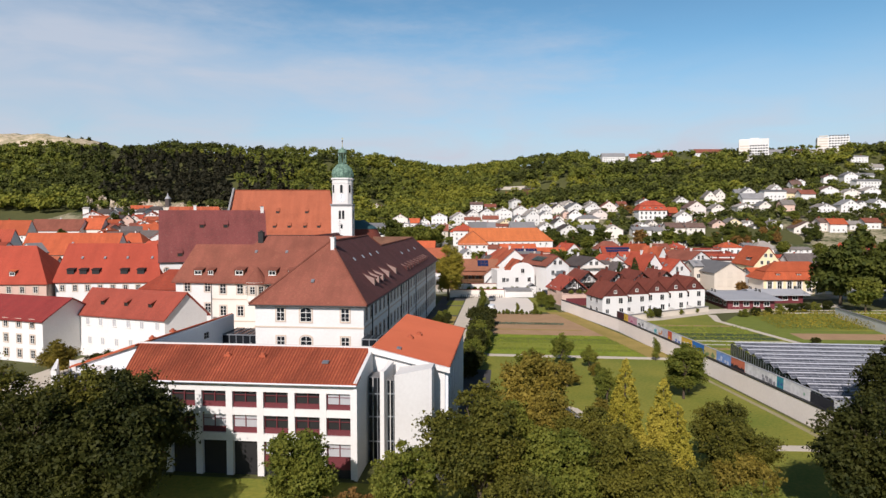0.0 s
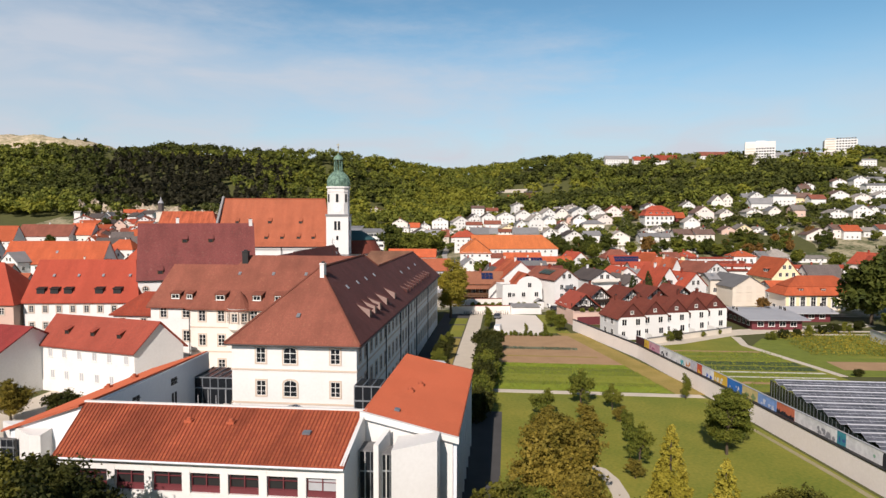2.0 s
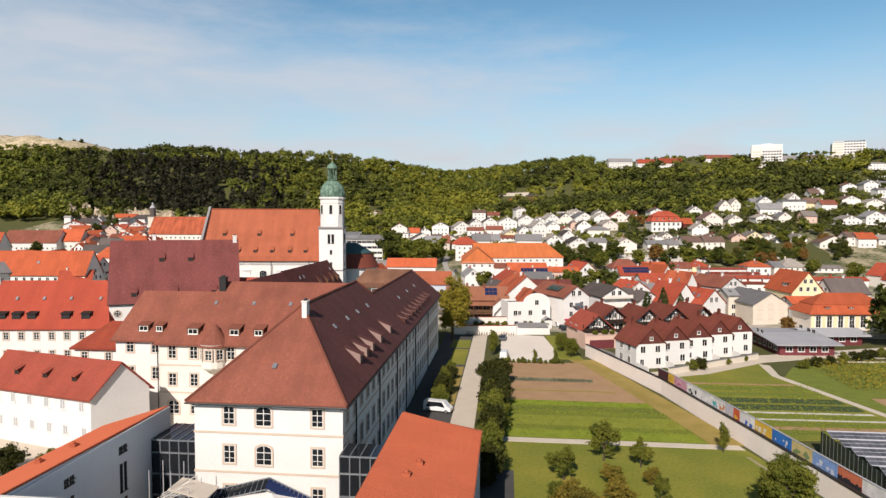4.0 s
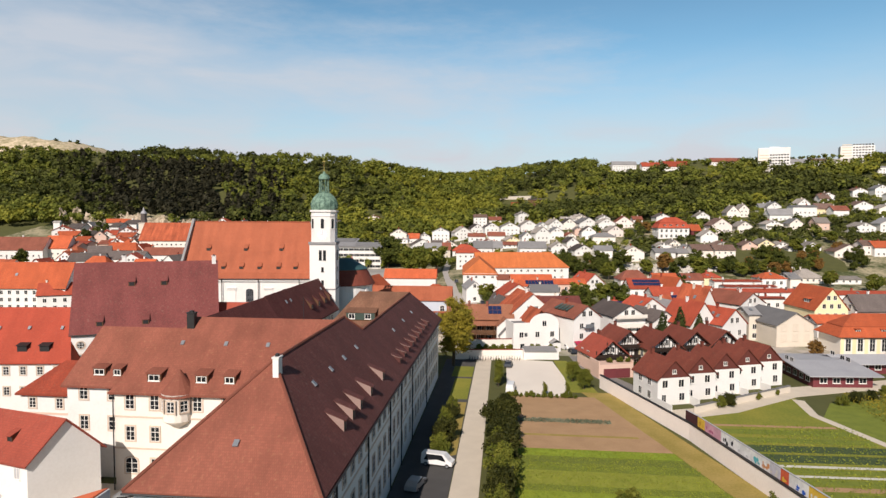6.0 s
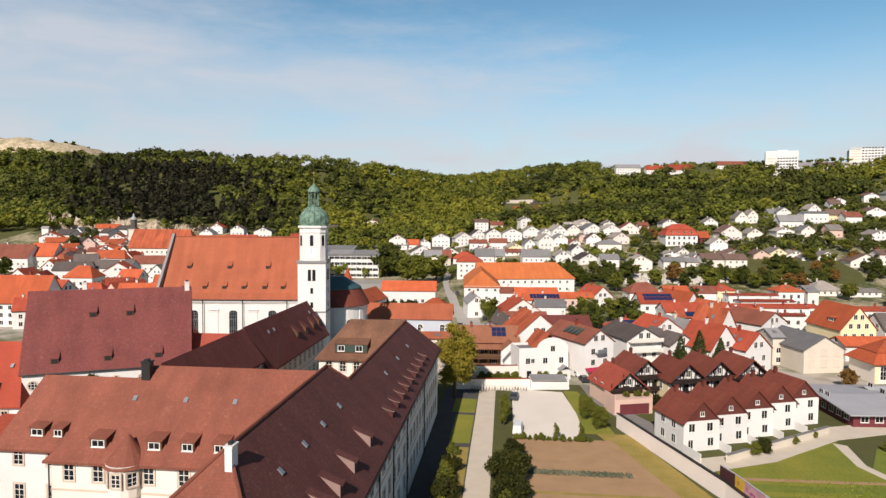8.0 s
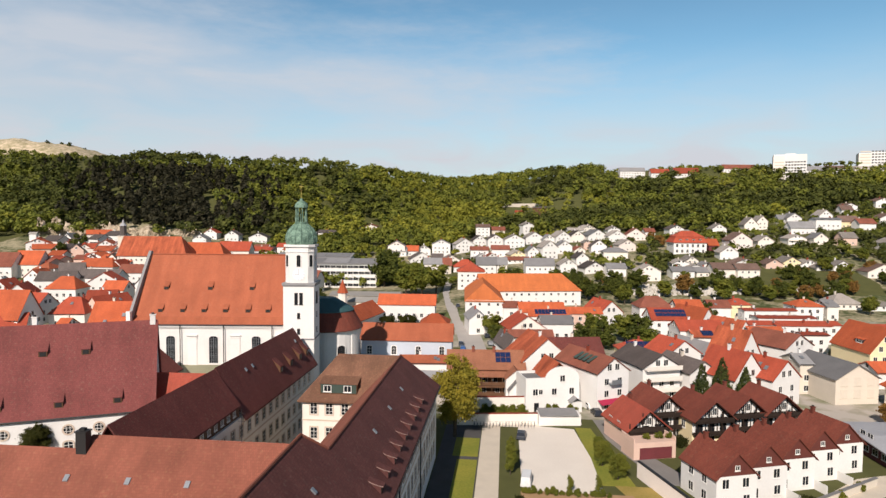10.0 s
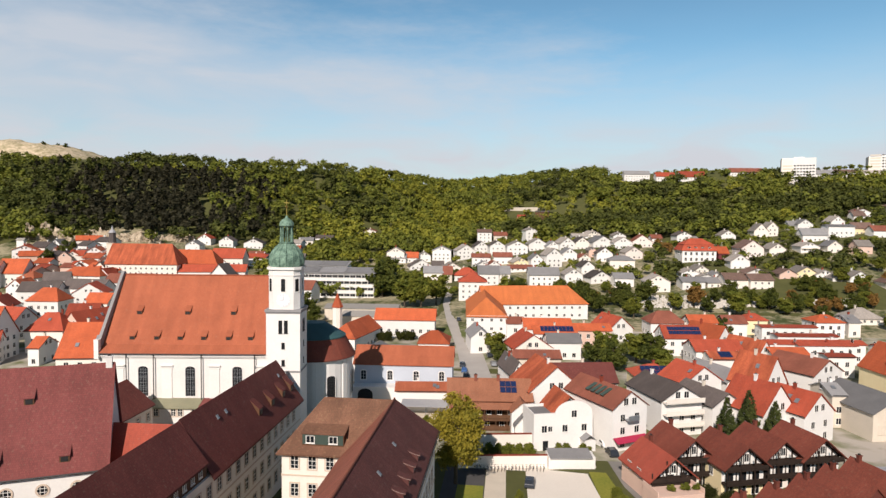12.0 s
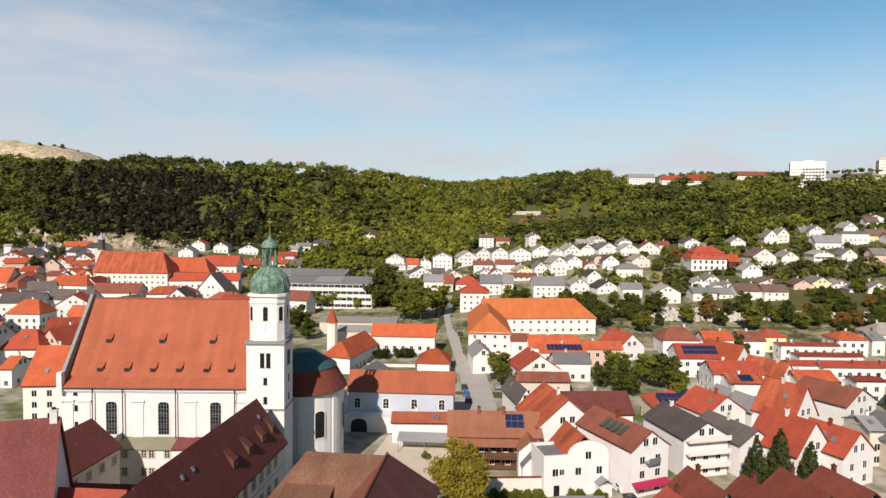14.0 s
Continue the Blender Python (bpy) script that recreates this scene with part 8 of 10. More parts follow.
town_house(-192.1, 278.1, 5.4, 0, 21.2, 11.0, 7.5, 11.5, PLASTER, R_DARK)
town_house(-182.4, 267.4, 4.8, 107, 11.0, 14.0, 7.5, 11.9, PLASTER, R_RED)
town_house(-180.5, 295.5, 6.8, 8, 22.2, 11.0, 7.5, 11.4, PLASTER, R_BROWN)
town_house(-157.2, 302.9, 6.0, 16, 22.2, 11.0, 7.5, 10.5, PLASTER, R_MODERN, 4, 4)
town_house(-141.5, 316.8, 6.8, 91, 11.0, 14.4, 7.5, 15.7, PLASTER, R_DARK)
town_house(-124.5, 294.3, 5.0, 7, 16.1, 11.0, 7.5, 10.3, PLASTER, R_CHURCH, 4, 4)
town_house(-208.1, 267.8, 5.0, 14, 17.3, 11.0, 7.5, 11.4, PLASTER, R_DARK)
town_house(-211.2, 304.4, 9.0, -2, 22.5, 11.0, 7.5, 11.4, PLASTER, R_ORANGE, 4, 4)
town_house(-235.3, 295.3, 7.9, 3, 8.8, 11.0, 7.5, 10.5, PLASTER, R_CHURCH, 3.94595, 3.94595)
town_house(-155.9, 332.5, 9.7, 14, 38.6, 11.0, 7.5, 10.9, PLASTER, R_RED)
town_house(-147.3, 196.0, 0.9, 11, 12.4, 13.0, 8.0, 13.2, CREAM, R_RED, 4, 4)
town_house(-139.4, 205.0, 1.2, 76, 16.0, 9.1, 8.0, 12.9, PINK, R_RED)
town_house(-138.9, 180.2, 0.1, 6, 3.5, 10.0, 6.0, 8.8, PLASTER, R_ORANGE)
town_house(-99.7, 149.4, 0.0, 12, 11.9, 16.0, 12.0, 19.7, CREAM, R_ORANGE)
town_house(-191.5, 329.0, 11.5, 6, 39.4, 18.0, 10.0, 20.4, CREAM, R_MODERN, 0, 6)
town_house(-170.0, 343.8, 12.0, 6, 27.2, 14.0, 9.0, 16.1, YELLOW, R_ORANGE, 0, 5)
town_house(-161.2, 368.0, 14.5, 6, 19.4, 12.0, 8.0, 13.3, CREAM, R_RED)
town_house(-202.3, 308.4, 9.5, 95, 10.0, 6.1, 7.0, 10.2, PLASTER, R_RED)
town_house(-259.9, 322.0, 13.4, 116, 9.6, 9.7, 5.0, 8.1, PLASTER, R_RED)
town_house(-205.0, 319.2, 11.3, -0, 6.3, 11.0, 5.0, 7.2, PLASTER, R_ORANGE)
town_house(-266.4, 360.0, 19.9, 3, 7.8, 11.1, 5.0, 7.3, PLASTER, R_ORANGE)
town_house(-246.9, 354.7, 18.4, 29, 8.2, 11.4, 6.0, 8.4, PLASTER, R_DARK)
town_house(-207.0, 314.8, 10.6, 21, 8.8, 11.9, 6.0, 8.4, PLASTER, R_RED)
town_house(-216.5, 322.4, 12.2, -12, 8.3, 11.1, 6.0, 9.1, PLASTER, R_ORANGE)
town_house(-242.5, 314.7, 11.6, -10, 7.6, 10.1, 7.0, 9.0, PINK, R_RED)
town_house(-223.3, 337.2, 15.0, 126, 9.5, 9.2, 5.0, 8.1, CREAM, R_BROWN)
town_house(-227.1, 326.5, 13.1, 93, 10.8, 9.9, 7.0, 9.4, PLASTER, R_ORANGE)
town_house(-233.0, 323.3, 12.8, 7, 9.2, 9.8, 6.0, 8.0, PINK, R_BROWN)
town_house(-220.3, 339.8, 15.1, 112, 10.9, 12.0, 7.0, 10.2, PINK, R_DARK)
town_house(-240.6, 305.1, 9.8, -20, 7.1, 11.6, 7.0, 10.1, PINK, R_BROWN)
town_house(-234.9, 355.5, 18.2, 122, 10.6, 10.5, 6.0, 9.1, PLASTER, R_BROWN)
town_house(-230.4, 325.7, 13.1, 30, 6.6, 10.9, 6.0, 8.7, CREAM, R_RED)
town_house(-270.6, 390.7, 25.0, 34, 15.1, 11.7, 6.0, 8.7, CREAM, R_ORANGE)
town_house(-260.6, 343.1, 17.1, 73, 9.4, 12.5, 5.0, 9.0, PINK, R_DARK)
town_house(-248.1, 348.9, 17.6, 16, 7.6, 9.5, 6.0, 8.7, CREAM, R_RED)
town_house(-269.1, 369.5, 21.6, -16, 11.0, 11.2, 5.0, 7.9, PLASTER, R_DARK)
town_house(-252.2, 343.6, 16.8, 110, 10.1, 8.2, 6.0, 9.5, PINK, R_DARK)
town_house(-256.4, 370.6, 21.5, -22, 9.5, 9.7, 7.0, 9.7, PLASTER, R_DARK)
town_house(-289.6, 358.5, 20.6, 121, 9.7, 10.0, 6.0, 8.7, PLASTER, R_RED)
town_house(-282.1, 363.9, 21.3, -16, 13.4, 9.6, 6.0, 9.2, CREAM, R_DARK)
town_house(-213.2, 324.5, 12.4, 82, 11.3, 8.4, 6.0, 9.6, CREAM, R_DARK)
town_house(-240.8, 355.9, 18.4, 105, 10.6, 10.3, 7.0, 10.1, PLASTER, R_CHURCH)
town_house(-250.4, 348.0, 17.4, 115, 10.7, 8.6, 6.0, 8.7, CREAM, R_ORANGE)
town_house(-285.1, 351.6, 19.2, 119, 9.9, 12.7, 7.0, 9.7, PLASTER, R_ORANGE)
town_house(-251.2, 325.8, 13.7, 8, 7.7, 10.3, 7.0, 9.3, PLASTER, R_ORANGE)
town_house(-228.0, 352.7, 17.5, 88, 9.7, 7.7, 6.0, 10.1, PLASTER, R_RED)
town_house(-264.4, 356.4, 19.3, 77, 10.2, 8.1, 5.0, 8.2, PINK, R_BROWN)
town_house(-276.7, 346.2, 18.1, 34, 12.6, 9.2, 5.0, 7.6, PINK, R_ORANGE)
town_house(-226.9, 321.7, 12.3, 110, 10.6, 6.3, 6.0, 8.8, PLASTER, R_BROWN)
town_house(-256.4, 389.5, 24.3, -11, 11.5, 11.4, 6.0, 8.7, PLASTER, R_DARK)
town_house(-234.5, 345.8, 16.5, 5, 10.5, 11.4, 6.0, 8.6, PLASTER, R_MODERN)
town_house(-142.9, 425.8, 18.9, 20, 10.0, 10.0, 6.0, 8.1, PLASTER, R_RED)
town_house(-131.6, 399.8, 15.3, 7, 10.3, 10.0, 6.0, 8.7, PLASTER, R_RED)
town_house(-134.9, 398.4, 15.6, -4, 8.3, 10.0, 6.0, 8.2, PLASTER, R_MODERN)
town_house(-153.9, 393.5, 16.8, 3, 9.3, 10.0, 6.0, 8.1, PLASTER, R_BROWN)
town_house(-146.5, 385.1, 15.2, -2, 6.3, 10.0, 6.0, 8.0, PLASTER, R_RED)
town_house(-150.7, 385.2, 15.5, 9, 10.2, 10.0, 6.0, 8.3, PLASTER, R_RED)
town_house(-140.2, 429.3, 19.0, 10, 7.2, 10.0, 6.0, 8.2, PLASTER, R_MODERN)
town_house(-142.8, 407.2, 17.1, 2, 8.8, 10.0, 6.0, 8.3, PLASTER, R_RED)
town_house(-127.4, 398.2, 14.9, 5, 9.1, 10.0, 6.0, 8.6, PLASTER, R_DARK)
town_house(-148.6, 387.8, 15.6, 17, 10.4, 10.0, 6.0, 8.0, PLASTER, R_DARK)
town_house(-204.6, 408.0, 22.8, 96, 10.0, 9.7, 5.0, 7.9, PLASTER, SLATE)
town_house(-209.3, 434.3, 26.4, 96, 10.0, 9.4, 5.0, 8.1, PLASTER, R_RED)
town_house(-192.6, 434.0, 25.0, 96, 10.0, 10.2, 5.0, 8.1, PLASTER, R_DARK)
town_house(-174.1, 438.4, 23.4, 96, 10.0, 13.7, 5.0, 8.1, PLASTER, R_DARK)
town_house(-283.7, 379.5, 23.7, 96, 10.0, 6.1, 5.0, 7.8, PLASTER, SLATE)
town_house(-213.4, 385.3, 20.8, 96, 10.0, 7.6, 5.0, 7.8, PLASTER, R_RED)
town_house(-174.1, 178.6, 0.1, 6, 42.4, 14.0, 9.0, 18.2, PLASTER, R_ORANGE)
town_house(-184.4, 181.7, 0.0, 71, 30.0, 11.5, 10.0, 14.0, PLASTER, SLATE)
town_house(-281.5, 270.6, 5.5, 6, 22.3, 12.0, 9.0, 17.5, PLASTER, R_ORANGE)
town_house(-269.6, 295.6, 8.4, 6, 32.6, 14.0, 8.0, 15.1, PLASTER, R_BROWN)
town_house(-250.0, 302.2, 9.4, 6, 14.0, 12.0, 8.0, 14.8, CREAM, R_ORANGE)
town_house(-146.0, 108.4, 0.0, 6, 15.9, 12.0, 8.0, 14.2, PLASTER, R_BROWN)
town_house(-150.1, 97.5, 0.0, 6, 31.8, 13.0, 9.0, 15.7, PLASTER, R_BROWN)
town_house(-246.9, 188.3, 1.0, 6, 64.7, 14.0, 8.0, 18.5, PLASTER, R_RED)
town_house(-101.7, 63.0, 0.0, -4, 14.0, 12.0, 9.0, 15.9, PLASTER, R_CHURCH)
town_house(115.2, 216.5, 1.0, 6, 32.4, 6.0, 6.5, 7.4, PLASTER, R_RED)
town_house(150.0, 215.5, 0.6, 6, 33.0, 6.0, 6.5, 7.6, PLASTER, R_RED)
town_house(123.0, 160.5, 0.0, 6, 24.0, 9.0, 4.6, 6.6, PLASTER, R_ORANGE)
town_house(140.0, 181.5, 0.0, 10, 14.0, 10.5, 5.8, 10.8, PLASTER, R_DARK)
town_house(-69.0, 437.8, 15.5, 97, 9.8, 12.5, 7.8, 11.3, CREAM, R_PALE)
town_house(-50.2, 449.4, 15.7, 100, 10.0, 9.2, 4.8, 7.6, PLASTER, R_PALE)
town_house(-36.4, 442.7, 14.6, 95, 10.7, 13.3, 10.2, 13.3, PLASTER, SLATE)
town_house(-21.3, 459.5, 18.0, 108, 11.9, 14.2, 6.1, 10.5, PLASTER, R_PALE)
town_house(-10.1, 465.6, 20.6, 106, 10.2, 10.5, 6.5, 10.2, PLASTER, R_DARK)
town_house(2.4, 455.0, 21.6, 102, 10.3, 11.4, 6.8, 10.3, PLASTER, R_DARK)
town_house(-4.9, 406.3, 15.2, 96, 9.8, 8.9, 2.6, 5.3, PLASTER, SLATE)
town_house(1.6, 403.7, 15.7, 97, 12.3, 7.8, 2.6, 5.3, PLASTER, R_BROWN)
town_house(-48.2, 415.6, 12.7, 107, 11.9, 16.0, 2.9, 7.4, PLASTER, R_DARK)
town_house(-26.6, 408.4, 12.4, 106, 10.1, 11.4, 3.2, 6.5, CREAM, R_PALE)
town_house(16.8, 444.0, 21.9, 98, 11.4, 14.5, 7.0, 10.4, PLASTER, R_PALE)
town_house(18.1, 402.4, 17.2, 105, 12.1, 10.2, 3.1, 5.9, YELLOW, R_PALE)
town_house(27.6, 496.0, 29.1, 108, 9.8, 9.7, 9.5, 11.7, PLASTER, R_PALE)
town_house(21.7, 611.3, 42.6, 103, 11.5, 7.2, 4.3, 6.4, PLASTER, R_RED)
town_house(31.2, 452.0, 24.3, 102, 10.0, 13.4, 5.9, 9.8, PLASTER, R_PALE)
town_house(41.7, 447.0, 24.8, 101, 9.8, 9.3, 4.3, 7.7, PLASTER, SLATE)
town_house(50.6, 445.5, 25.2, 108, 12.1, 11.0, 6.1, 10.0, PLASTER, R_PALE)
town_house(61.7, 447.5, 26.0, 102, 10.4, 10.2, 5.8, 9.6, CREAM, R_DARK)
town_house(75.5, 499.4, 33.3, 110, 11.2, 11.7, 3.0, 5.6, CREAM, R_PALE)
town_house(76.2, 454.3, 27.4, 108, 12.0, 15.3, 4.7, 9.0, PLASTER, SLATE)
town_house(93.6, 483.6, 32.1, 98, 10.7, 9.6, 3.7, 6.2, PLASTER, R_PALE)
town_house(90.0, 448.2, 27.2, 100, 10.8, 13.1, 5.0, 8.8, PLASTER, R_PALE)
town_house(104.3, 451.6, 28.4, 92, 10.4, 14.7, 4.2, 9.2, ROSE, R_BROWN)
town_house(90.5, 411.7, 22.4, 104, 9.6, 11.7, 4.9, 8.4, ROSE, R_PALE)
town_house(72.3, 408.0, 21.0, 92, 11.4, 10.0, 5.6, 9.4, PLASTER, R_DARK)
town_house(66.3, 421.5, 22.6, 94, 11.1, 5.2, 5.1, 7.2, PINK, R_PALE)
town_house(59.5, 409.8, 20.9, 100, 10.5, 7.4, 2.6, 4.9, CREAM, R_BROWN)
town_house(38.0, 391.4, 17.9, 109, 10.1, 10.4, 8.1, 12.2, PLASTER, R_PALE)
town_house(49.7, 410.0, 20.7, 100, 10.1, 9.9, 5.3, 8.8, PLASTER, SLATE)
town_house(56.8, 372.3, 15.9, 103, 10.3, 7.9, 4.8, 8.0, PLASTER, R_DARK)
town_house(28.2, 394.3, 17.1, 99, 11.7, 7.3, 6.1, 9.2, PLASTER, SLATE)
town_house(46.1, 342.8, 11.7, 97, 11.2, 9.7, 6.8, 10.0, PLASTER, R_PALE)
town_house(60.9, 349.1, 13.0, 109, 9.8, 12.5, 3.6, 6.9, PLASTER, R_DARK)
town_house(88.4, 331.1, 10.8, 92, 10.2, 12.5, 5.9, 9.3, CREAM, R_PALE)
town_house(136.3, 467.3, 32.5, 98, 11.3, 10.8, 4.7, 7.5, PLASTER, R_DARK)
town_house(165.2, 460.9, 33.2, 92, 10.5, 10.4, 4.6, 8.1, PLASTER, R_PALE)
town_house(190.5, 469.5, 36.0, 92, 10.9, 9.8, 5.1, 10.2, CREAM, R_PALE)
town_house(199.8, 473.9, 37.2, 92, 11.6, 7.8, 6.3, 10.3, CREAM, R_PALE)
town_house(159.0, 400.3, 23.8, 96, 12.4, 13.9, 8.0, 12.7, ROSE, R_UMBER)
town_house(178.0, 410.0, 26.2, 92, 12.4, 10.1, 4.8, 8.2, CREAM, R_PALE)
town_house(144.2, 375.3, 19.5, 92, 10.4, 10.8, 5.7, 9.4, PLASTER, R_PALE)
town_house(226.8, 485.2, 41.2, 94, 11.8, 11.0, 4.8, 8.4, PLASTER, SLATE)
town_house(249.7, 486.0, 43.5, 92, 12.3, 9.6, 4.8, 8.8, PLASTER, R_PALE)
town_house(199.2, 414.7, 28.6, 92, 12.0, 11.1, 4.1, 6.5, PLASTER, R_PALE, extra="balcony")
town_house(211.4, 408.5, 28.9, 92, 10.1, 8.8, 4.4, 7.7, CREAM, SLATE)
town_house(112.1, 358.4, 15.6, 92, 9.9, 9.9, 3.6, 5.7, PLASTER, R_PALE)
town_house(121.4, 370.8, 17.7, 92, 12.4, 7.2, 2.6, 5.0, CREAM, R_PALE)
town_house(119.0, 352.9, 15.2, 92, 9.5, 7.6, 2.6, 3.9, PLASTER, R_PALE)
town_house(125.9, 355.4, 15.7, 92, 10.0, 6.7, 2.7, 4.5, PLASTER, SLATE)
town_house(148.3, 360.2, 17.2, 93, 10.6, 13.2, 2.6, 5.1, PLASTER, R_UMBER)
town_house(159.7, 348.8, 16.1, 92, 9.8, 9.0, 4.3, 6.9, PINK, R_UMBER)
town_house(169.9, 352.0, 17.2, 94, 10.8, 12.0, 3.5, 7.0, YELLOW, R_PALE)
town_house(179.1, 350.4, 17.5, 92, 9.7, 10.2, 2.6, 5.2, PLASTER, R_PALE)
town_house(184.0, 342.5, 16.6, 92, 10.0, 10.0, 2.6, 5.1, PLASTER, R_PALE)
town_house(191.6, 340.8, 16.7, 92, 9.9, 9.7, 3.3, 6.4, PLASTER, R_PALE)
town_house(-113.1, 552.8, 30.8, 94, 11.0, 11.0, 4.5, 6.4, CREAM, R_BROWN)
town_house(281.3, 514.9, 51.1, 92, 12.5, 13.5, 4.1, 7.1, PLASTER, R_UMBER)
town_house(313.9, 528.8, 54.6, 92, 11.1, 12.2, 5.7, 8.3, PLASTER, R_UMBER)
town_house(332.6, 530.5, 54.6, 92, 10.7, 11.8, 7.7, 10.8, PLASTER, SLATE)
town_house(280.8, 460.2, 40.6, 94, 10.9, 14.3, 6.0, 9.2, PLASTER, R_UMBER)
town_house(295.5, 454.4, 39.0, 92, 10.7, 13.0, 5.4, 8.2, CREAM, R_PALE)
town_house(265.9, 398.4, 27.6, 92, 10.8, 13.0, 6.1, 9.8, PLASTER, SLATE)
town_house(243.2, 385.6, 25.2, 92, 12.2, 13.0, 6.3, 9.1, PLASTER, R_PALE)
town_house(279.7, 409.6, 29.7, 92, 11.0, 6.7, 5.0, 7.1, PLASTER, R_DARK)
town_house(206.7, 331.0, 14.5, 92, 10.3, 15.7, 3.9, 7.8, CREAM, R_UMBER)
town_house(314.1, 460.6, 40.0, 92, 10.1, 12.7, 5.9, 9.1, PLASTER, R_PALE)
town_house(292.1, 411.5, 29.7, 92, 12.1, 11.6, 5.0, 8.3, PLASTER, SLATE)
town_house(-67.3, 437.5, 15.5, 6, 11.4, 9.0, 3.9, 6.6, PLASTER, SLATE)
town_house(-57.6, 441.1, 15.4, 6, 8.4, 9.0, 4.3, 7.8, PLASTER, R_ORANGE)
town_house(-36.3, 416.0, 12.7, 6, 7.7, 8.0, 3.3, 6.3, PLASTER, R_DARK)
town_house(-9.3, 525.9, 26.9, 6, 11.8, 8.0, 9.3, 11.6, PLASTER, R_UMBER)
town_house(4.1, 522.4, 29.2, 6, 10.7, 8.0, 4.6, 7.3, BEIGE, R_BROWN)
town_house(-7.0, 414.3, 15.8, 6, 12.1, 8.0, 6.6, 8.7, PLASTER, R_BROWN)
town_house(7.4, 412.4, 17.7, 6, 11.9, 8.0, 5.4, 7.9, PLASTER, R_BROWN)
town_house(-33.3, 367.3, 8.5, 6, 11.2, 11.0, 7.4, 10.7, CREAM, SLATE)
town_house(-24.6, 366.7, 8.7, 6, 5.0, 9.0, 6.5, 10.7, BEIGE, R_BROWN)
town_house(-13.9, 372.5, 10.4, 4, 14.3, 12.0, 3.9, 7.8, PLASTER, R_RED, 5.4, 5.4)
town_house(-6.8, 314.6, 7.0, 4, 13.8, 14.0, 9.6, 13.4, PLASTER, R_RED, 6.3, 6.3)
town_house(-0.0, 351.3, 10.4, 6, 11.3, 11.0, 7.0, 11.0, PLASTER, SLATE)
town_house(8.9, 352.8, 11.4, 6, 5.9, 11.0, 6.1, 9.8, CREAM, SLATE)
town_house(18.5, 384.2, 15.3, 6, 14.7, 8.0, 2.6, 4.4, PLASTER, R_BROWN)
town_house(65.6, 490.3, 31.7, 6, 12.1, 8.0, 3.4, 5.1, PLASTER, R_PALE)
town_house(116.2, 460.4, 30.4, 6, 7.2, 9.0, 4.7, 7.1, PLASTER, R_BROWN)
town_house(79.7, 386.9, 18.6, 4, 15.1, 10.0, 5.3, 7.6, CREAM, SLATE, 4.5, 4.5)
town_house(30.5, 343.5, 11.2, 6, 16.2, 11.0, 6.8, 10.4, PLASTER, SLATE)
town_house(72.9, 340.5, 12.0, 6, 10.2, 9.0, 5.2, 7.6, PLASTER, SLATE)
hill_villa()
town_house(143.8, 403.5, 23.8, 6, 6.2, 9.0, 4.4, 8.1, MAROON, R_ORANGE)
town_house(220.5, 486.6, 41.0, 6, 7.5, 8.0, 4.1, 7.3, PLASTER, SLATE)
town_house(215.0, 442.4, 34.3, 6, 16.6, 9.0, 5.1, 9.2, PLASTER, SLATE)
town_house(232.8, 444.9, 36.3, 6, 17.7, 9.0, 8.8, 10.0, PLASTER, SLATE)
town_house(249.8, 450.9, 38.9, 6, 13.1, 9.0, 5.2, 8.9, YELLOW, R_UMBER)
town_house(273.8, 502.3, 48.8, 6, 8.8, 8.0, 4.1, 7.5, PLASTER, R_UMBER)
town_house(224.2, 399.3, 28.8, 6, 8.8, 9.0, 5.2, 8.5, PINK, R_PALE)
town_house(107.3, 335.1, 12.1, 6, 11.9, 9.0, 4.5, 6.5, PLASTER, SLATE)
town_house(118.5, 336.8, 12.8, 6, 7.9, 9.0, 3.4, 5.7, CREAM, SLATE)
town_house(127.9, 333.3, 12.4, 6, 11.8, 10.0, 5.9, 8.9, CREAM, R_UMBER)
town_house(139.6, 331.5, 12.4, 6, 11.7, 10.0, 6.1, 8.8, CREAM, R_UMBER)
town_house(141.7, 464.2, 32.6, 6, 7.9, 7.0, 2.8, 4.0, PLASTER, R_PALE)
town_house(361.1, 560.1, 60.3, 6, 17.2, 9.0, 3.8, 5.9, PLASTER, SLATE)
town_house(335.5, 506.5, 49.6, 6, 21.5, 9.0, 6.4, 7.9, PLASTER, SLATE)
town_house(384.2, 595.7, 70.6, 6, 27.3, 9.0, 3.4, 6.8, PLASTER, R_PALE)
town_house(386.1, 620.1, 79.9, 6, 17.6, 9.0, 7.1, 8.3, PLASTER, SLATE)
town_house(255.6, 439.8, 37.0, 6, 11.3, 9.0, 5.8, 8.9, PLASTER, R_BROWN)
town_house(220.5, 337.4, 15.7, 6, 6.9, 9.0, 6.1, 8.6, ROSE, R_UMBER)
town_house(227.3, 335.0, 15.1, 6, 10.6, 9.0, 5.7, 8.9, PLASTER, R_ORANGE)
town_house(241.0, 342.6, 16.4, 6, 7.0, 9.0, 4.0, 6.1, PLASTER, R_PALE)
town_house(254.0, 346.9, 17.0, 6, 10.1, 9.0, 4.7, 7.3, PLASTER, R_BROWN)
town_house(161.6, 277.4, 5.2, 4, 12.9, 12.0, 2.9, 6.7, CREAM, R_PALE, 5.4, 5.4)
town_house(178.0, 275.6, 5.0, 6, 14.2, 9.0, 2.6, 3.8, PLASTER, R_PALE)
town_house(186.9, 235.1, 2.1, 109, 13.2, 11.4, 5.5, 10.6, CREAM, R_RED)
town_house(181.7, 213.5, 0.4, 116, 14.5, 10.8, 7.0, 11.9, CREAM, R_RED)
town_house(-109.3, 270.7, 4.1, -16, 13.2, 10.9, 8.5, 13.1, PLASTER, R_RED)
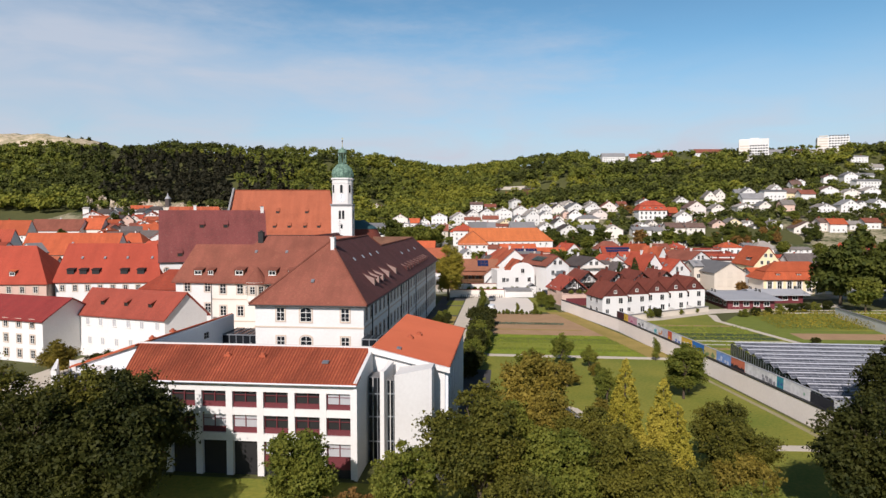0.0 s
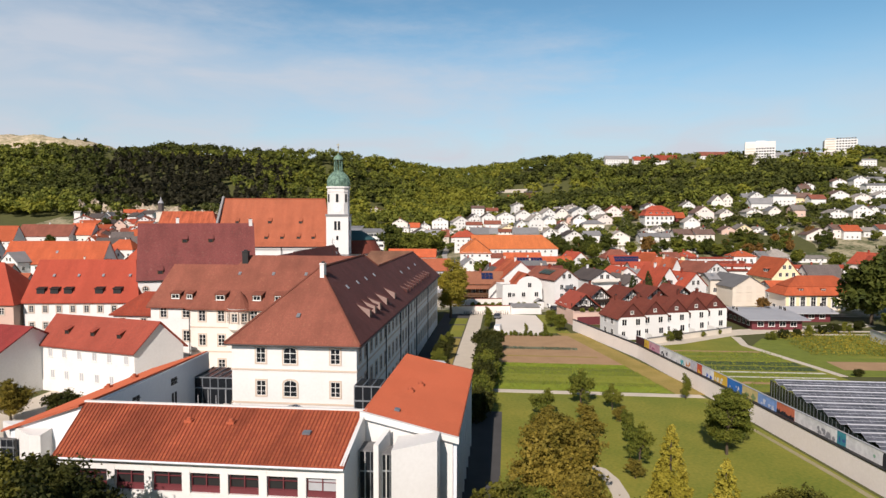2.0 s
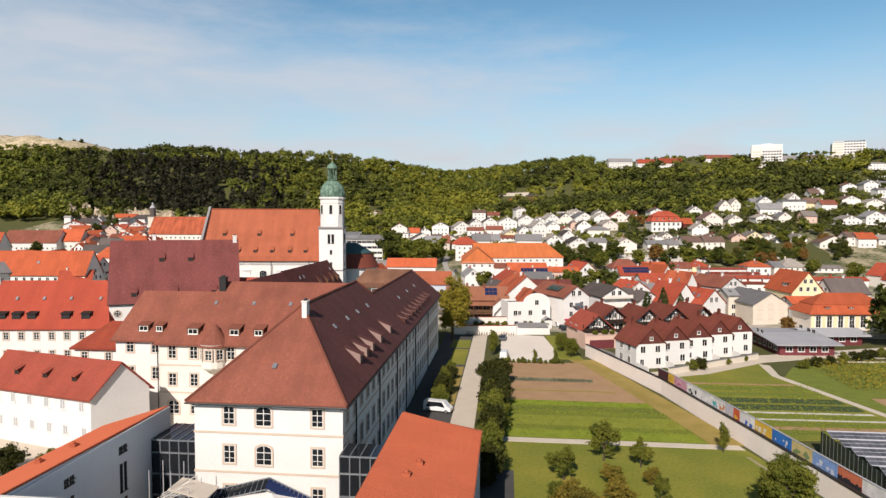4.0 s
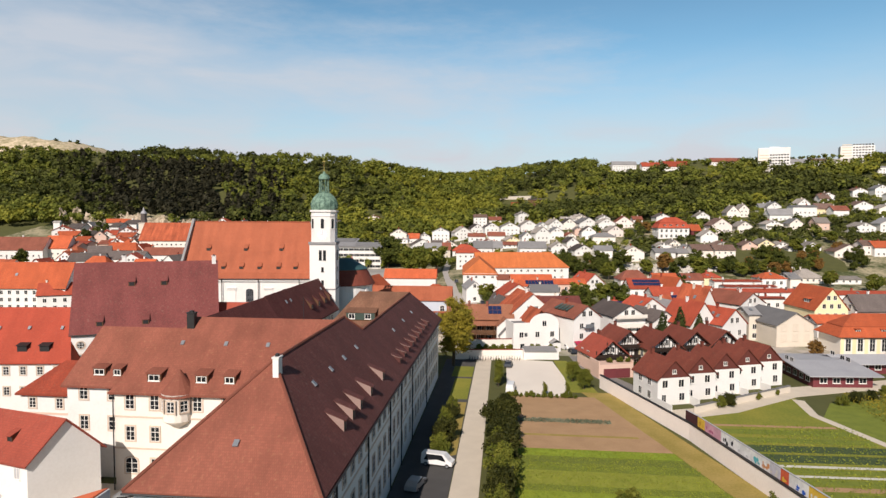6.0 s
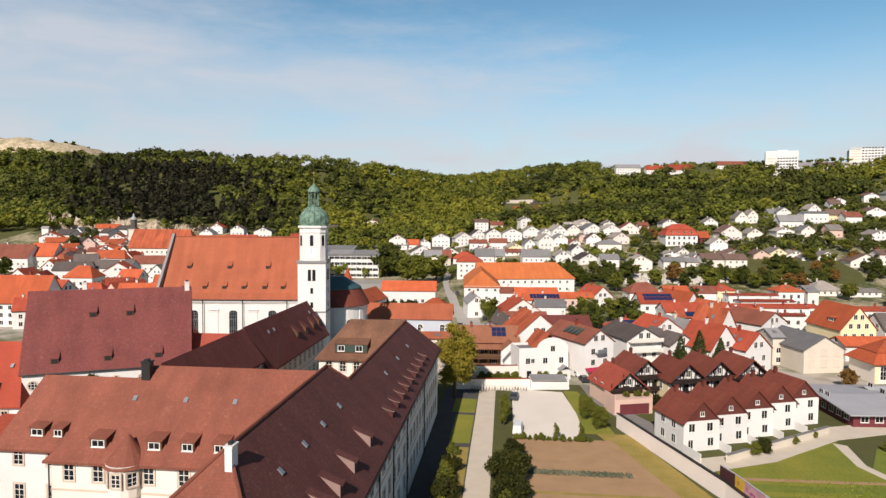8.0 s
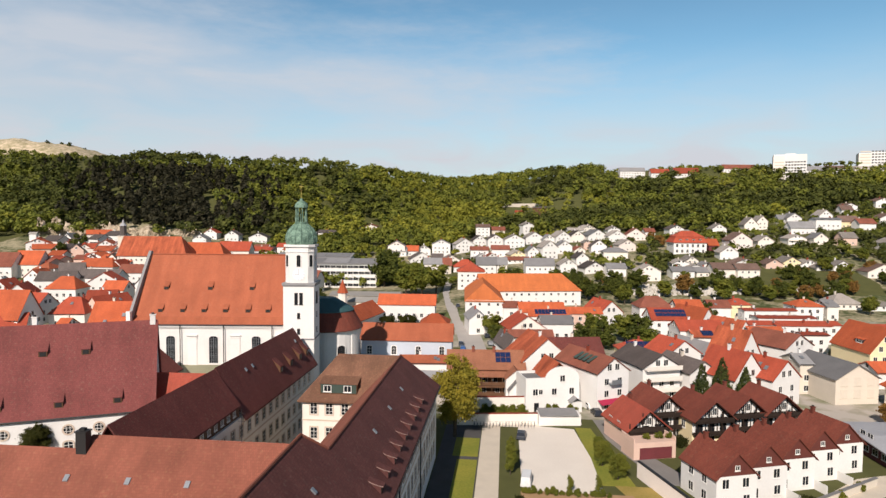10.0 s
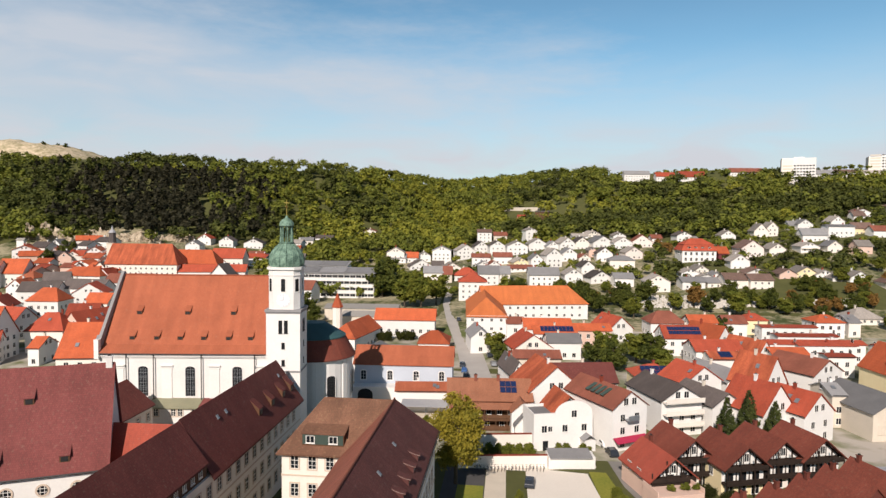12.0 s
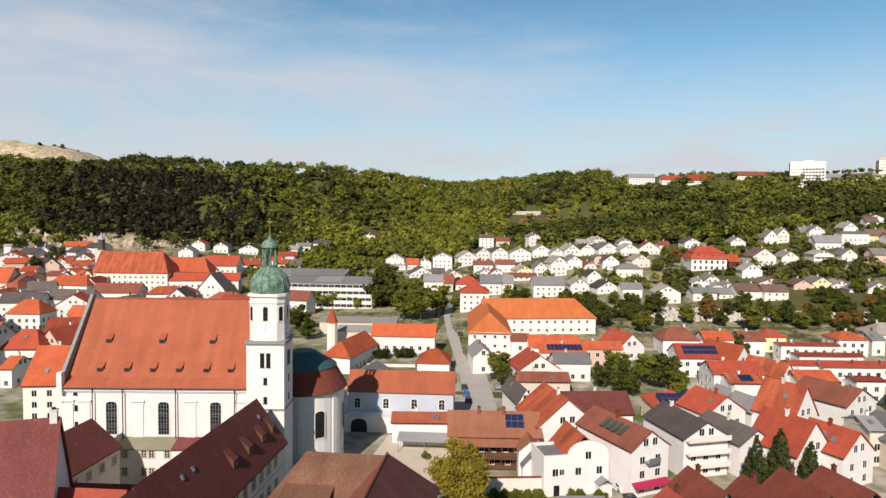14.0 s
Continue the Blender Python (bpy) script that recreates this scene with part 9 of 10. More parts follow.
town_house(-192.6, 225.3, 3.0, 113, 13.6, 9.5, 8.5, 12.5, PLASTER, R_RED)
town_house(-142.5, 284.2, 5.2, 99, 11.5, 10.9, 8.5, 13.1, PLASTER, R_DARK)
town_house(-133.3, 266.2, 4.3, 19, 10.6, 10.7, 7.5, 12.0, PLASTER, R_BROWN)
town_house(-216.8, 184.2, 1.0, -7, 11.1, 10.3, 8.5, 12.8, PLASTER, R_RED)
town_house(-135.5, 230.2, 2.9, 18, 11.8, 9.5, 7.5, 11.5, PLASTER, R_MODERN)
town_house(-173.4, 208.0, 2.0, -6, 12.7, 10.1, 7.5, 11.8, PLASTER, R_RED)
town_house(-103.4, 204.2, 1.3, -14, 12.2, 9.2, 7.5, 11.4, PLASTER, R_BROWN)
town_house(-103.2, 183.3, 0.3, 73, 14.0, 8.5, 7.5, 11.1, PLASTER, R_DARK)
town_house(-91.5, 299.1, 4.9, -8, 14.0, 9.6, 7.5, 11.5, PLASTER, R_BROWN)
town_house(-98.0, 238.3, 2.7, -1, 12.1, 9.0, 8.5, 12.3, PLASTER, R_DARK)
town_house(-118.2, 172.5, 0.0, 110, 12.7, 10.2, 8.5, 12.8, PLASTER, R_RED)
town_house(-219.0, 224.9, 3.1, -13, 11.2, 9.8, 8.5, 12.6, CREAM, R_MODERN)
town_house(-216.7, 244.7, 4.1, 96, 11.2, 10.2, 6.5, 10.8, PLASTER, R_RED)
town_house(-214.8, 287.0, 7.0, 30, 11.6, 8.9, 8.5, 12.2, CREAM, R_DARK)
town_house(-156.9, 175.7, 0.2, 27, 11.6, 9.7, 6.5, 10.6, PLASTER, R_RED)
town_house(-222.6, 273.3, 5.6, 93, 10.5, 9.4, 7.5, 11.4, PLASTER, R_MODERN)
town_house(-154.5, 223.2, 2.6, 17, 11.3, 10.2, 6.5, 10.8, PLASTER, R_RED)
town_house(-158.6, 239.4, 3.5, 1, 10.0, 8.5, 8.5, 12.1, CREAM, R_ORANGE)
town_house(-93.8, 218.8, 1.8, 23, 12.4, 10.2, 8.5, 12.8, CREAM, R_RED)
town_house(-159.1, 268.5, 4.9, 82, 13.2, 10.6, 6.5, 11.0, PLASTER, R_DARK)

# ---- trees ----
def tree_mesh(seed, height, width, leaf, lobes=9, leaves=2600, size=0.34, trunk=0.22, form="round", gap=0.0, foot=0.16):
    """A tapered trunk with limbs that carry boughs, twigs in sprays on the boughs, and leaves on the sprays."""
    rng = np.random.default_rng(seed)
    bm = bmesh.new()
    tube(bm, (0, 0, -0.3), (0, 0, height * 0.45), trunk, trunk * 0.55, 8)
    cs, rs = [], []
    for k in range(lobes):
        if form == "column":
            t = (k + 0.5) / lobes
            r = width / 2 * (0.42 + 0.75 * math.sin(math.pi * min(1, t * 0.85 + 0.1))) * 0.62
            a, q = rng.uniform(0, 6.28), width * 0.16
            c = np.array((q * math.cos(a), q * math.sin(a), height * (0.14 + 0.8 * t)))
        elif form == "cone":
            t = (k + 0.3) / lobes
            reach = width / 2 * (1 - t) ** 0.85 * rng.uniform(0.75, 1.1) + 0.12
            r = 0.16 * width * (1 - 0.75 * t)
            a = k * 2.4 + rng.uniform(-0.3, 0.3)
            c = np.array((0.68 * reach * math.cos(a), 0.68 * reach * math.sin(a), height * (0.06 + 0.92 * t)))
        else:
            d = rng.normal(size=3)
            d[2] = d[2] * 0.9 + 0.1
            d /= np.linalg.norm(d)
            q = rng.uniform(0.5, 0.95) if k else 0.1
            r = width * rng.uniform(0.085, 0.165) * (1.1 if d[2] < 0.4 else 0.9)
            c = np.array((d[0] * q * width * 0.42, d[1] * q * width * 0.42, height * (0.5 + foot * 0.5 + (0.44 - foot * 0.3) * q * d[2])))
            start = height * rng.uniform(0.18, 0.45)
            mid = (c[0] * 0.45, c[1] * 0.45, start + (c[2] - start) * 0.62)
            tube(bm, (0, 0, start), mid, trunk * 0.38, trunk * 0.2, 5)
            tube(bm, mid, tuple(c * np.array((1.12, 1.12, 1.04))), trunk * 0.2, 0.03, 4)
        cs.append(c)
        rs.append(r)
    if form != "round":
        tube(bm, (0, 0, height * 0.4), (0, 0, height * 0.95), trunk * 0.55, 0.04, 6)
    cs, rs = np.array(cs), np.array(rs)
    # sprays on the boughs
    n = lobes * 26
    w = rs ** 2
    own = rng.choice(lobes, n, p=w / w.sum())
    d = rng.normal(size=(n, 3))
    if form == "cone":                                             # drooping shaggy sprays that point out and down
        d = d * 0.75 + np.c_[cs[own, :2], -0.25 * np.ones(n)] / (np.linalg.norm(cs[own, :2], axis=1)[:, None] + 0.3)
    d /= np.linalg.norm(d, axis=1)[:, None]
    spray = cs[own] + d * (rs[own] * rng.uniform(0.45, 1.22, n))[:, None] * np.array((1, 1, 0.85))
    keep = rng.uniform(size=n) > gap
    spray, own, d = spray[keep], own[keep], d[keep]
    k = rng.integers(0, len(spray), leaves)
    sig = rs[own[k]][:, None] * rng.uniform(0.14, 0.34, (leaves, 1))
    pos = spray[k] + rng.normal(size=(leaves, 3)) * sig * (np.array((1, 1, 0.62)) if form != "cone" else np.array((0.8, 0.8, 1.15)))
    pos[:, 2] = np.maximum(pos[:, 2], height * (foot * 0.5 if form == "round" else 0.03))
    v, f = leaf_cards(rng, pos, size * rng.uniform(0.6, 1.4, leaves), d[k] * 0.8 + np.array((0, 0, 0.5)), 0.9)
    tm = bpy.data.meshes.new("trunk")
    bm.normal_update()
    bm.to_mesh(tm)
    bm.free()
    tm.materials.append(BARK)
    return tm, (v, f, leaf)


TREES = {}


def tree(kind, x, y, scale=1.0, turn=0.0, z=None, tall=1.0, label="", name="tree", group=""):
    """A tree of one of the grown kinds at a place; copies share the meshes of their kind."""
    o = thing(name, label or KINDS[kind][1], "tree" if name == "tree" else "bush", pose(x, y, float(ground_z(x, y)) if z is None else z, 0, 0, turn), group)
    if kind not in TREES:
        tm, (v, f, leaf) = tree_mesh(*KINDS[kind][0][:4], **KINDS[kind][2])
        crown = blocks_mesh("crown", v, f, [leaf])
        TREES[kind] = (tm, crown.data)
        bpy.data.objects.remove(crown)
    tm, cm = TREES[kind]
    s = Matrix.Diagonal((scale, scale, scale * tall, 1))
    share("trunk", tm, o, s)
    share("crown", cm, o, s)
    return o


KINDS = {
    "dark": ((1, 12.0, 8.5, LEAF_DARK), "large dense dark green broadleaf tree", dict(lobes=44, leaves=34000, size=0.125, trunk=0.3, gap=0.12)),
    "dark2": ((2, 10.0, 8.0, LEAF_DARK), "broad dark green broadleaf tree", dict(lobes=40, leaves=31000, size=0.12, trunk=0.28, gap=0.12)),
    "deep": ((22, 10.0, 8.0, LEAF_DEEP), "broad olive green broadleaf tree", dict(lobes=36, leaves=30000, size=0.115, trunk=0.28, gap=0.18)),
    "mid": ((3, 8.0, 6.5, LEAF_MID), "rounded mid green broadleaf tree", dict(lobes=32, leaves=23000, size=0.108, trunk=0.2, gap=0.15)),
    "mid2": ((4, 9.0, 6.0, LEAF_MID), "upright mid green broadleaf tree", dict(lobes=26, leaves=23000, size=0.105, trunk=0.2, gap=0.3, foot=0.1)),
    "olive": ((5, 7.0, 7.0, LEAF_OLIVE), "olive green tree turning autumn brown", dict(lobes=34, leaves=23000, size=0.105, trunk=0.2, gap=0.2)),
    "gold": ((6, 14.5, 9.5, LEAF_YELLOW), "tall broad yellow-green chestnut tree", dict(lobes=40, leaves=30000, size=0.15, trunk=0.35, gap=0.1)),
    "goldcone": ((7, 9.5, 4.4, LEAF_GOLD), "golden yellow conical garden conifer", dict(lobes=90, leaves=26000, size=0.085, trunk=0.18, form="cone", gap=0.1)),
    "apple": ((8, 3.2, 3.6, LEAF_OLIVE), "small spreading orchard fruit tree", dict(lobes=16, leaves=6000, size=0.08, trunk=0.12, gap=0.35, foot=0.08)),
    "applegreen": ((18, 3.4, 3.3, LEAF_MID), "small green orchard fruit tree", dict(lobes=16, leaves=6000, size=0.08, trunk=0.12, gap=0.35, foot=0.08)),
    "bush": ((9, 3.0, 4.0, LEAF_MID), "dense rounded green garden shrub", dict(lobes=22, leaves=4800, size=0.115, trunk=0.1, foot=0.02)),
    "darkbush": ((10, 3.4, 4.2, LEAF_DARK), "dense dark green garden shrub", dict(lobes=22, leaves=5200, size=0.115, trunk=0.1, foot=0.02)),
    "column": ((11, 6.5, 2.0, LEAF_MID), "narrow columnar young green tree", dict(lobes=12, leaves=5000, size=0.10, trunk=0.09, form="column")),
    "fir": ((12, 9.5, 5.0, LEAF_FIR), "dark green pointed fir tree", dict(lobes=70, leaves=9000, size=0.15, trunk=0.16, form="cone")),
    "rust": ((13, 6.0, 4.6, LEAF_RUST), "rust-brown autumn leaved garden shrub", dict(lobes=24, leaves=12000, size=0.095, trunk=0.12, gap=0.15)),
    "town": ((14, 11.0, 9.5, LEAF_TOWN), "full dark green town tree", dict(lobes=26, leaves=4600, size=0.36, trunk=0.3)),
    "town2": ((15, 10.0, 8.5, LEAF_MID), "full mid green town tree", dict(lobes=24, leaves=4200, size=0.36, trunk=0.28)),
    "town3": ((16, 9.0, 8.0, LEAF_RUST), "reddish brown full town tree", dict(lobes=24, leaves=3800, size=0.36, trunk=0.28)),
}

# front row by the school, from left to right
tree("dark", -12.6, -36.2, 1.12, 10, 0)
tree("deep", -18.4, -35.8, 1.3, 50, 0)
tree("dark2", -12.0, -41.5, 1.3, 80, 0)
tree("dark", -18.5, -42.5, 1.08, 200, 0)
tree("deep", -25.0, -39.0, 1.3, 130, 0)
tree("olive", -31.5, -36.0, 1.55, 20, 0)
tree("deep", -38.0, -29.0, 1.35, 120, 0)
tree("olive", -45.5, -27.0, 1.45, 40, 0)
tree("mid", 3.2, -39.0, 1.12, 30, 0)
tree("rust", 9.4, -46.0, 1.15, 10, 0)
tree("mid2", 12.6, -40.5, 1.05, 70, 0)
tree("deep", 18.6, -37.0, 1.24, 150, 0)
tree("olive", 23.4, -17.0, 1.55, 110, 0, 1.0)
tree("mid", 20.5, -28.0, 1.1, 60, 0)
tree("deep", 28.5, -29.5, 0.85, 100, 0)
tree("dark", 50.0, -37.5, 1.1, 200, 0)
tree("deep", 34.0, -42.5, 0.85, 20, 0)
tree("olive", 25.5, -25.0, 1.1, 10, 0, 1.1)
tree("mid", 25.0, -38.5, 1.22, 210, 0)
tree("deep", 30.5, -37.0, 0.95, 290, 0)
tree("mid2", 39.5, -42.0, 0.85, 190, 0)
tree("deep", 22.0, -45.0, 0.85, 30, 0)
tree("deep", 42.5, -25.0, 0.85, 15, 0)
tree("deep", 41.8, -31.0, 0.85, 300, 0)
tree("olive", 40.2, -36.5, 1.0, 100, 0)
tree("goldcone", 34.2, -17.5, 1.13, 0, 0)
tree("goldcone", 36.5, -25.5, 1.12, 120, 0)
tree("goldcone", 36.2, -32.0, 1.05, 240, 0)
tree("mid2", 46.4, 3.6, 1.0, 40, 0)
tree("mid", 48.2, 7.5, 0.95, 140, 0)
tree("dark", 62.0, -24.0, 1.15, 140, 0)
tree("dark2", 66.5, -13.0, 1.25, 230, 0)
tree("dark", 68.0, -30.0, 1.1, 40, 0)
tree("olive", 57.0, -36.0, 0.9, 0, 0)
# garden
for n, (x, y, s, kind, tall) in enumerate(((30.5, 22.5, 1.35, "applegreen", 1.25), (31.5, 30.0, 0.9, "applegreen", 1.0), (30.4, 14.5, 1.05, "apple", 0.9), (30.2, 8.5, 1.35, "apple", 0.8), (35.1, 20.8, 0.95, "applegreen", 1.2), (35.3, 15.0, 0.7, "apple", 1.2), (35.4, 11.0, 0.7, "applegreen", 1.3), (35.0, 5.5, 0.8, "applegreen", 1.2), (34.7, -1.5, 1.05, "applegreen", 1.5), (24.5, 15.4, 1.2, "applegreen", 1.1), (33.5, -5.0, 0.8, "apple", 1.0))):
    tree(kind, x, y, s, n * 47, 0, tall, group="orchard trees")
tree("column", 47.9, 27.6, 0.7, 0, 0, label="thin young tree beside the garden wall")
tree("olive", 24.2, 1.0, 0.9, 60, 0)
tree("mid", 23.0, 6.0, 0.5, 10, 0)
# hedge between walkway and beds
hedge = random.Random(5)
y = 12.5
while y < 73:
    tree(hedge.choice(("bush", "darkbush", "bush", "bush", "darkbush", "bush", "bush")) if y < 48 else "darkbush", 14.9 + hedge.uniform(-0.4, 0.9), y, hedge.uniform(0.85, 1.45) * (0.6 if y > 62 else 1.0), hedge.uniform(0, 360), 0, hedge.uniform(1.0, 1.45), name="bush", group="hedge by the walkway")
    y += hedge.uniform(2.0, 3.3)
tree("column", 13.9, 86.5, 1.0, 30, 0, label="young columnar tree by the car park")
tree("column", 14.1, 92.5, 0.8, 80, 0, label="young columnar tree by the car park")
for n, x in enumerate((16.2, 17.4, 18.7, 19.9, 21.0, 22.3, 23.5, 24.8, 26.0, 27.3, 28.5, 29.8)):
    tree("bush", x, 79.2, 0.36 + 0.1 * math.sin(n * 2.1), n * 40, 0, name="bush", group="low hedge of the car park")
for x, y, s in ((23.6, 80.2, 0.5), (28.2, 80.6, 0.5)):
    tree("column", x, y, s, 0, 0)
for x, y, s in ((30.6, 92.5, 0.62), (32.4, 86.6, 0.6), (30.8, 99.5, 0.4)):
    tree("mid", x, y, s, 40 * s, 0)
# between the wing and the walkway
for n, (x, y, s) in enumerate(((5.2, 46, 0.9), (5.8, 51.5, 1.05), (5.0, 57, 1.0), (5.6, 63, 0.75), (5.4, 70, 0.6))):
    tree("darkbush" if n % 2 else "bush", x, y, s, 50 * n, 0, 1.25, name="bush", group="shrubs beside the wing")
tree("gold", 2.6, 104.5, 1.14, 0, 0, 1.06)
for x, y in ((8.6, 119.0), (10.6, 119.2), (12.5, 119.6), (14.5, 119.8), (16.4, 120.2), (22.4, 120.4), (24.3, 120.6), (28.0, 121.2)):
    tree("bush", x, y, 0.85, x * 20, 0, name="bush", group="bushes behind the yard wall")
# courtyard and annexe bushes
tree("darkbush", -47.0, 9.5, 1.2, 0, 0, name="bush")
tree("bush", -43.0, 12.0, 0.8, 60, 0, name="bush")
tree("olive", -52.3, 5.6, 0.9, 90, 0)
tree("dark2", -55.5, 61.5, 0.55, 30, 9.0, label="dark treetop beside the great hall")
tree("darkbush", -46.5, 62.5, 1.0, 30, 9.6, name="bush", label="dark shrub top beside the great hall")
# terrace and chalet planting
for x, y, s, k in ((57.0, 76.0, 0.8, "bush"), (59.5, 77.5, 0.85, "darkbush"), (67.0, 83.0, 0.5, "bush"), (72, 87, 0.5, "bush"), (47.0, 104.0, 0.8, "darkbush"), (50.5, 101.0, 0.9, "darkbush"), (56.0, 98.5, 0.7, "bush")):
    tree(k, x, y, s, x * 7, 0, name="bush", group="garden shrubs of the terrace")
for x, y, s in ((39.5, 97.5, 0.4), (42.0, 98.2, 0.45), (44.0, 98.6, 0.4)):
    tree("bush", x, y + 1.0, s, x * 9, 3.2, name="bush", group="planted garage roof")
for x, y, s in ((59.3, 132.0, 1.12), (64.6, 134.0, 1.25), (69.0, 131.0, 1.1)):
    tree("fir", x, y, s, x * 3, 0, group="fir trees between the houses")
# beyond the allotments
for n, (x, y, s) in enumerate(((82, 80.5, 0.6), (86, 83, 0.65), (90, 85, 0.6), (94, 87.5, 0.7), (98, 90, 0.65), (102, 92, 0.7), (106, 94, 0.7), (110, 96, 0.75))):
    tree("darkbush" if n % 3 else "bush", x, y, s * 1.15, 33 * n, 0, name="bush", group="hedge before the pavilion")
for x, y, s, k in ((118, 105, 1.75, "town"), (128, 109, 2.0, "town"), (133, 97, 1.7, "town"), (139, 112, 1.9, "town"), (143, 103, 1.8, "town"), (118, 92, 1.0, "town2"), (150, 92, 1.5, "town"), (96.8, 123.3, 0.56, "town3"), (84, 46, 0.5, "darkbush")):
    tree(k, x, y, s, x * 11, 0)

for n, (u, dist) in enumerate(((0.62, 300), (0.66, 312), (0.70, 296), (0.74, 308), (0.78, 300), (0.83, 312), (0.88, 298), (0.93, 310), (0.99, 300), (0.72, 330), (0.80, 338), (0.90, 335), (0.64, 255), (0.76, 240), (0.86, 225), (0.95, 240))):
    q = EYE0 + AHEAD * dist + RIGHT * u * dist
    tree(("town", "town2", "town2", "town3")[n % 4], float(q[0]), float(q[1]), 0.78 + 0.18 * math.sin(n), n * 40, group="park trees by the cemetery")

# shrubs on the bald top
for n, (u, k) in enumerate(((-0.60, 1.2), (-0.612, 0.9), (-0.635, 1.0), (-0.66, 0.8), (-0.575, 0.9), (-0.69, 1.1))):
    q = EYE0 + AHEAD * 1015 + RIGHT * u * 1015
    tree("town", float(q[0]), float(q[1]), 0.7 * k, n * 50, 155.5 - 260 * (u + 0.64) ** 2 * 10, group="shrubs on the bald hilltop")

# dark belt of trees along the cemetery and the street below the hill
belt = random.Random(8)
for n in range(64):
    u, dist = belt.uniform(0.16, 0.80), belt.uniform(272, 312)
    q = EYE0 + AHEAD * dist + RIGHT * u * dist
    if any(abs(q[0] - hx) < hr + 1 and abs(q[1] - hy) < hr + 1 for hx, hy, hr in FOOTPRINTS) or (84 < q[0] < 106 and 292 < q[1] < 318):
        continue
    tree(("town", "town2", "town", "town", "town3")[n % 5], float(q[0]), float(q[1]), belt.uniform(0.5, 0.86), n * 37, group="tree belt by the cemetery")

# convent gardens behind the choir
yard = random.Random(14)
for n in range(26):
    x, y = yard.uniform(-44, 6), yard.uniform(126, 232)
    if any(abs(x - hx) < hr and abs(y - hy) < hr for hx, hy, hr in FOOTPRINTS) or (x < -16 and y < 172):
        continue
    tree(yard.choice(("bush", "darkbush", "bush", "mid")), x, y, yard.uniform(0.4, 0.8), n * 33, name="bush", group="garden shrubs of the convent")
for n, (x, y, k) in enumerate(((-35.6, 224.2, 1.0), (-33.2, 224.4, 1.05), (-29.0, 225.8, 1.0), (-26.4, 226.0, 1.1), (-24.4, 226.4, 0.95))):
    tree("darkbush", x, y, k, n * 70, None, 1.15, name="bush", group="clipped hedges of the convent court")
# street and park trees of the town
tree("town", -64.8, 377.9, 1.15, 231)
tree("town2", -42.5, 335.8, 1.15, 286)
tree("town2", -30.0, 291.0, 1.65, 238)
tree("town2", -38.0, 290.0, 1.55, 20)
tree("town2", -23.8, 299.7, 1.6, 110)
tree("town", -54.7, 318.7, 1.6, 70)
tree("town", -48.4, 326.6, 1.00, 231)
tree("town", -94.1, 442.2, 1.20, 300)
tree("town3", -106.4, 450.0, 1.00, 97)
tree("town", -118.8, 456.8, 1.10, 94)
tree("town2", -129.3, 463.3, 1.00, 262)
tree("town", -79.3, 264.8, 1.00, 243)
tree("town", -69.9, 249.1, 0.80, 322)
tree("town", 46.2, 297.9, 1.10, 314)
tree("town", 50.3, 281.2, 1.00, 95)
tree("town", 65.9, 301.5, 1.05, 48)
tree("town", 77.8, 304.7, 1.05, 228)
tree("town2", 66.6, 273.8, 1.00, 155)
tree("town2", 7.3, 206.9, 0.90, 72)
tree("town", 9.3, 198.5, 0.60, 46)
tree("town2", 44.9, 209.9, 1.00, 275)
tree("town", 45.9, 195.3, 0.90, 355)
tree("town2", 54.5, 205.3, 1.10, 324)
tree("town", 59.1, 202.8, 1.00, 21)
tree("town2", 61.1, 197.5, 0.80, 304)
tree("town", 39.9, 200.3, 0.80, 202)
tree("town3", 99.0, 299.0, 1.20, 231)
tree("town2", 89.2, 294.4, 0.90, 334)
tree("town2", 113.7, 285.4, 1.20, 315)
tree("town", 125.0, 303.4, 0.80, 332)
tree("town", 131.6, 295.5, 0.85, 80)
tree("town2", 135.4, 287.7, 0.85, 319)
tree("town", 141.6, 291.5, 0.85, 7)
tree("town3", 151.2, 287.4, 0.9, 270)
tree("town3", 159.7, 290.9, 0.8, 32)
tree("town", 164.3, 286.8, 0.9, 30)
tree("town2", 174.5, 298.1, 0.8, 18)
tree("town", 137.8, 307.8, 0.65, 97)
tree("town", 95.4, 245.6, 0.70, 123)
tree("town3", 114.2, 416.4, 1.00, 307)
tree("town3", 113.4, 435.1, 0.90, 15)
tree("town2", 98.6, 396.0, 0.80, 237)
tree("town2", 61.9, 322.7, 0.70, 167)
tree("town", 17.3, 322.4, 0.70, 225)
tree("town", 13.4, 325.4, 0.55, 302)
tree("town", 39.7, 330.2, 0.55, 100)
tree("town", 69.0, 371.9, 0.55, 265)
tree("town2", 37.8, 319.3, 0.80, 119)
tree("town", -184.7, 328.5, 0.60, 327)
tree("town", -184.3, 336.2, 0.70, 150)
tree("town2", -170.5, 335.1, 0.70, 255)
tree("town2", -170.9, 342.1, 0.60, 2)
tree("town", -258.1, 335.0, 1.00, 339)
tree("town", -260.1, 355.6, 1.10, 43)
tree("town3", -252.4, 311.8, 0.80, 234)
tree("town", -256.9, 279.0, 1.00, 335)
tree("town2", -249.2, 300.1, 0.80, 142)
tree("town", -68.9, 401.1, 0.90, 208)


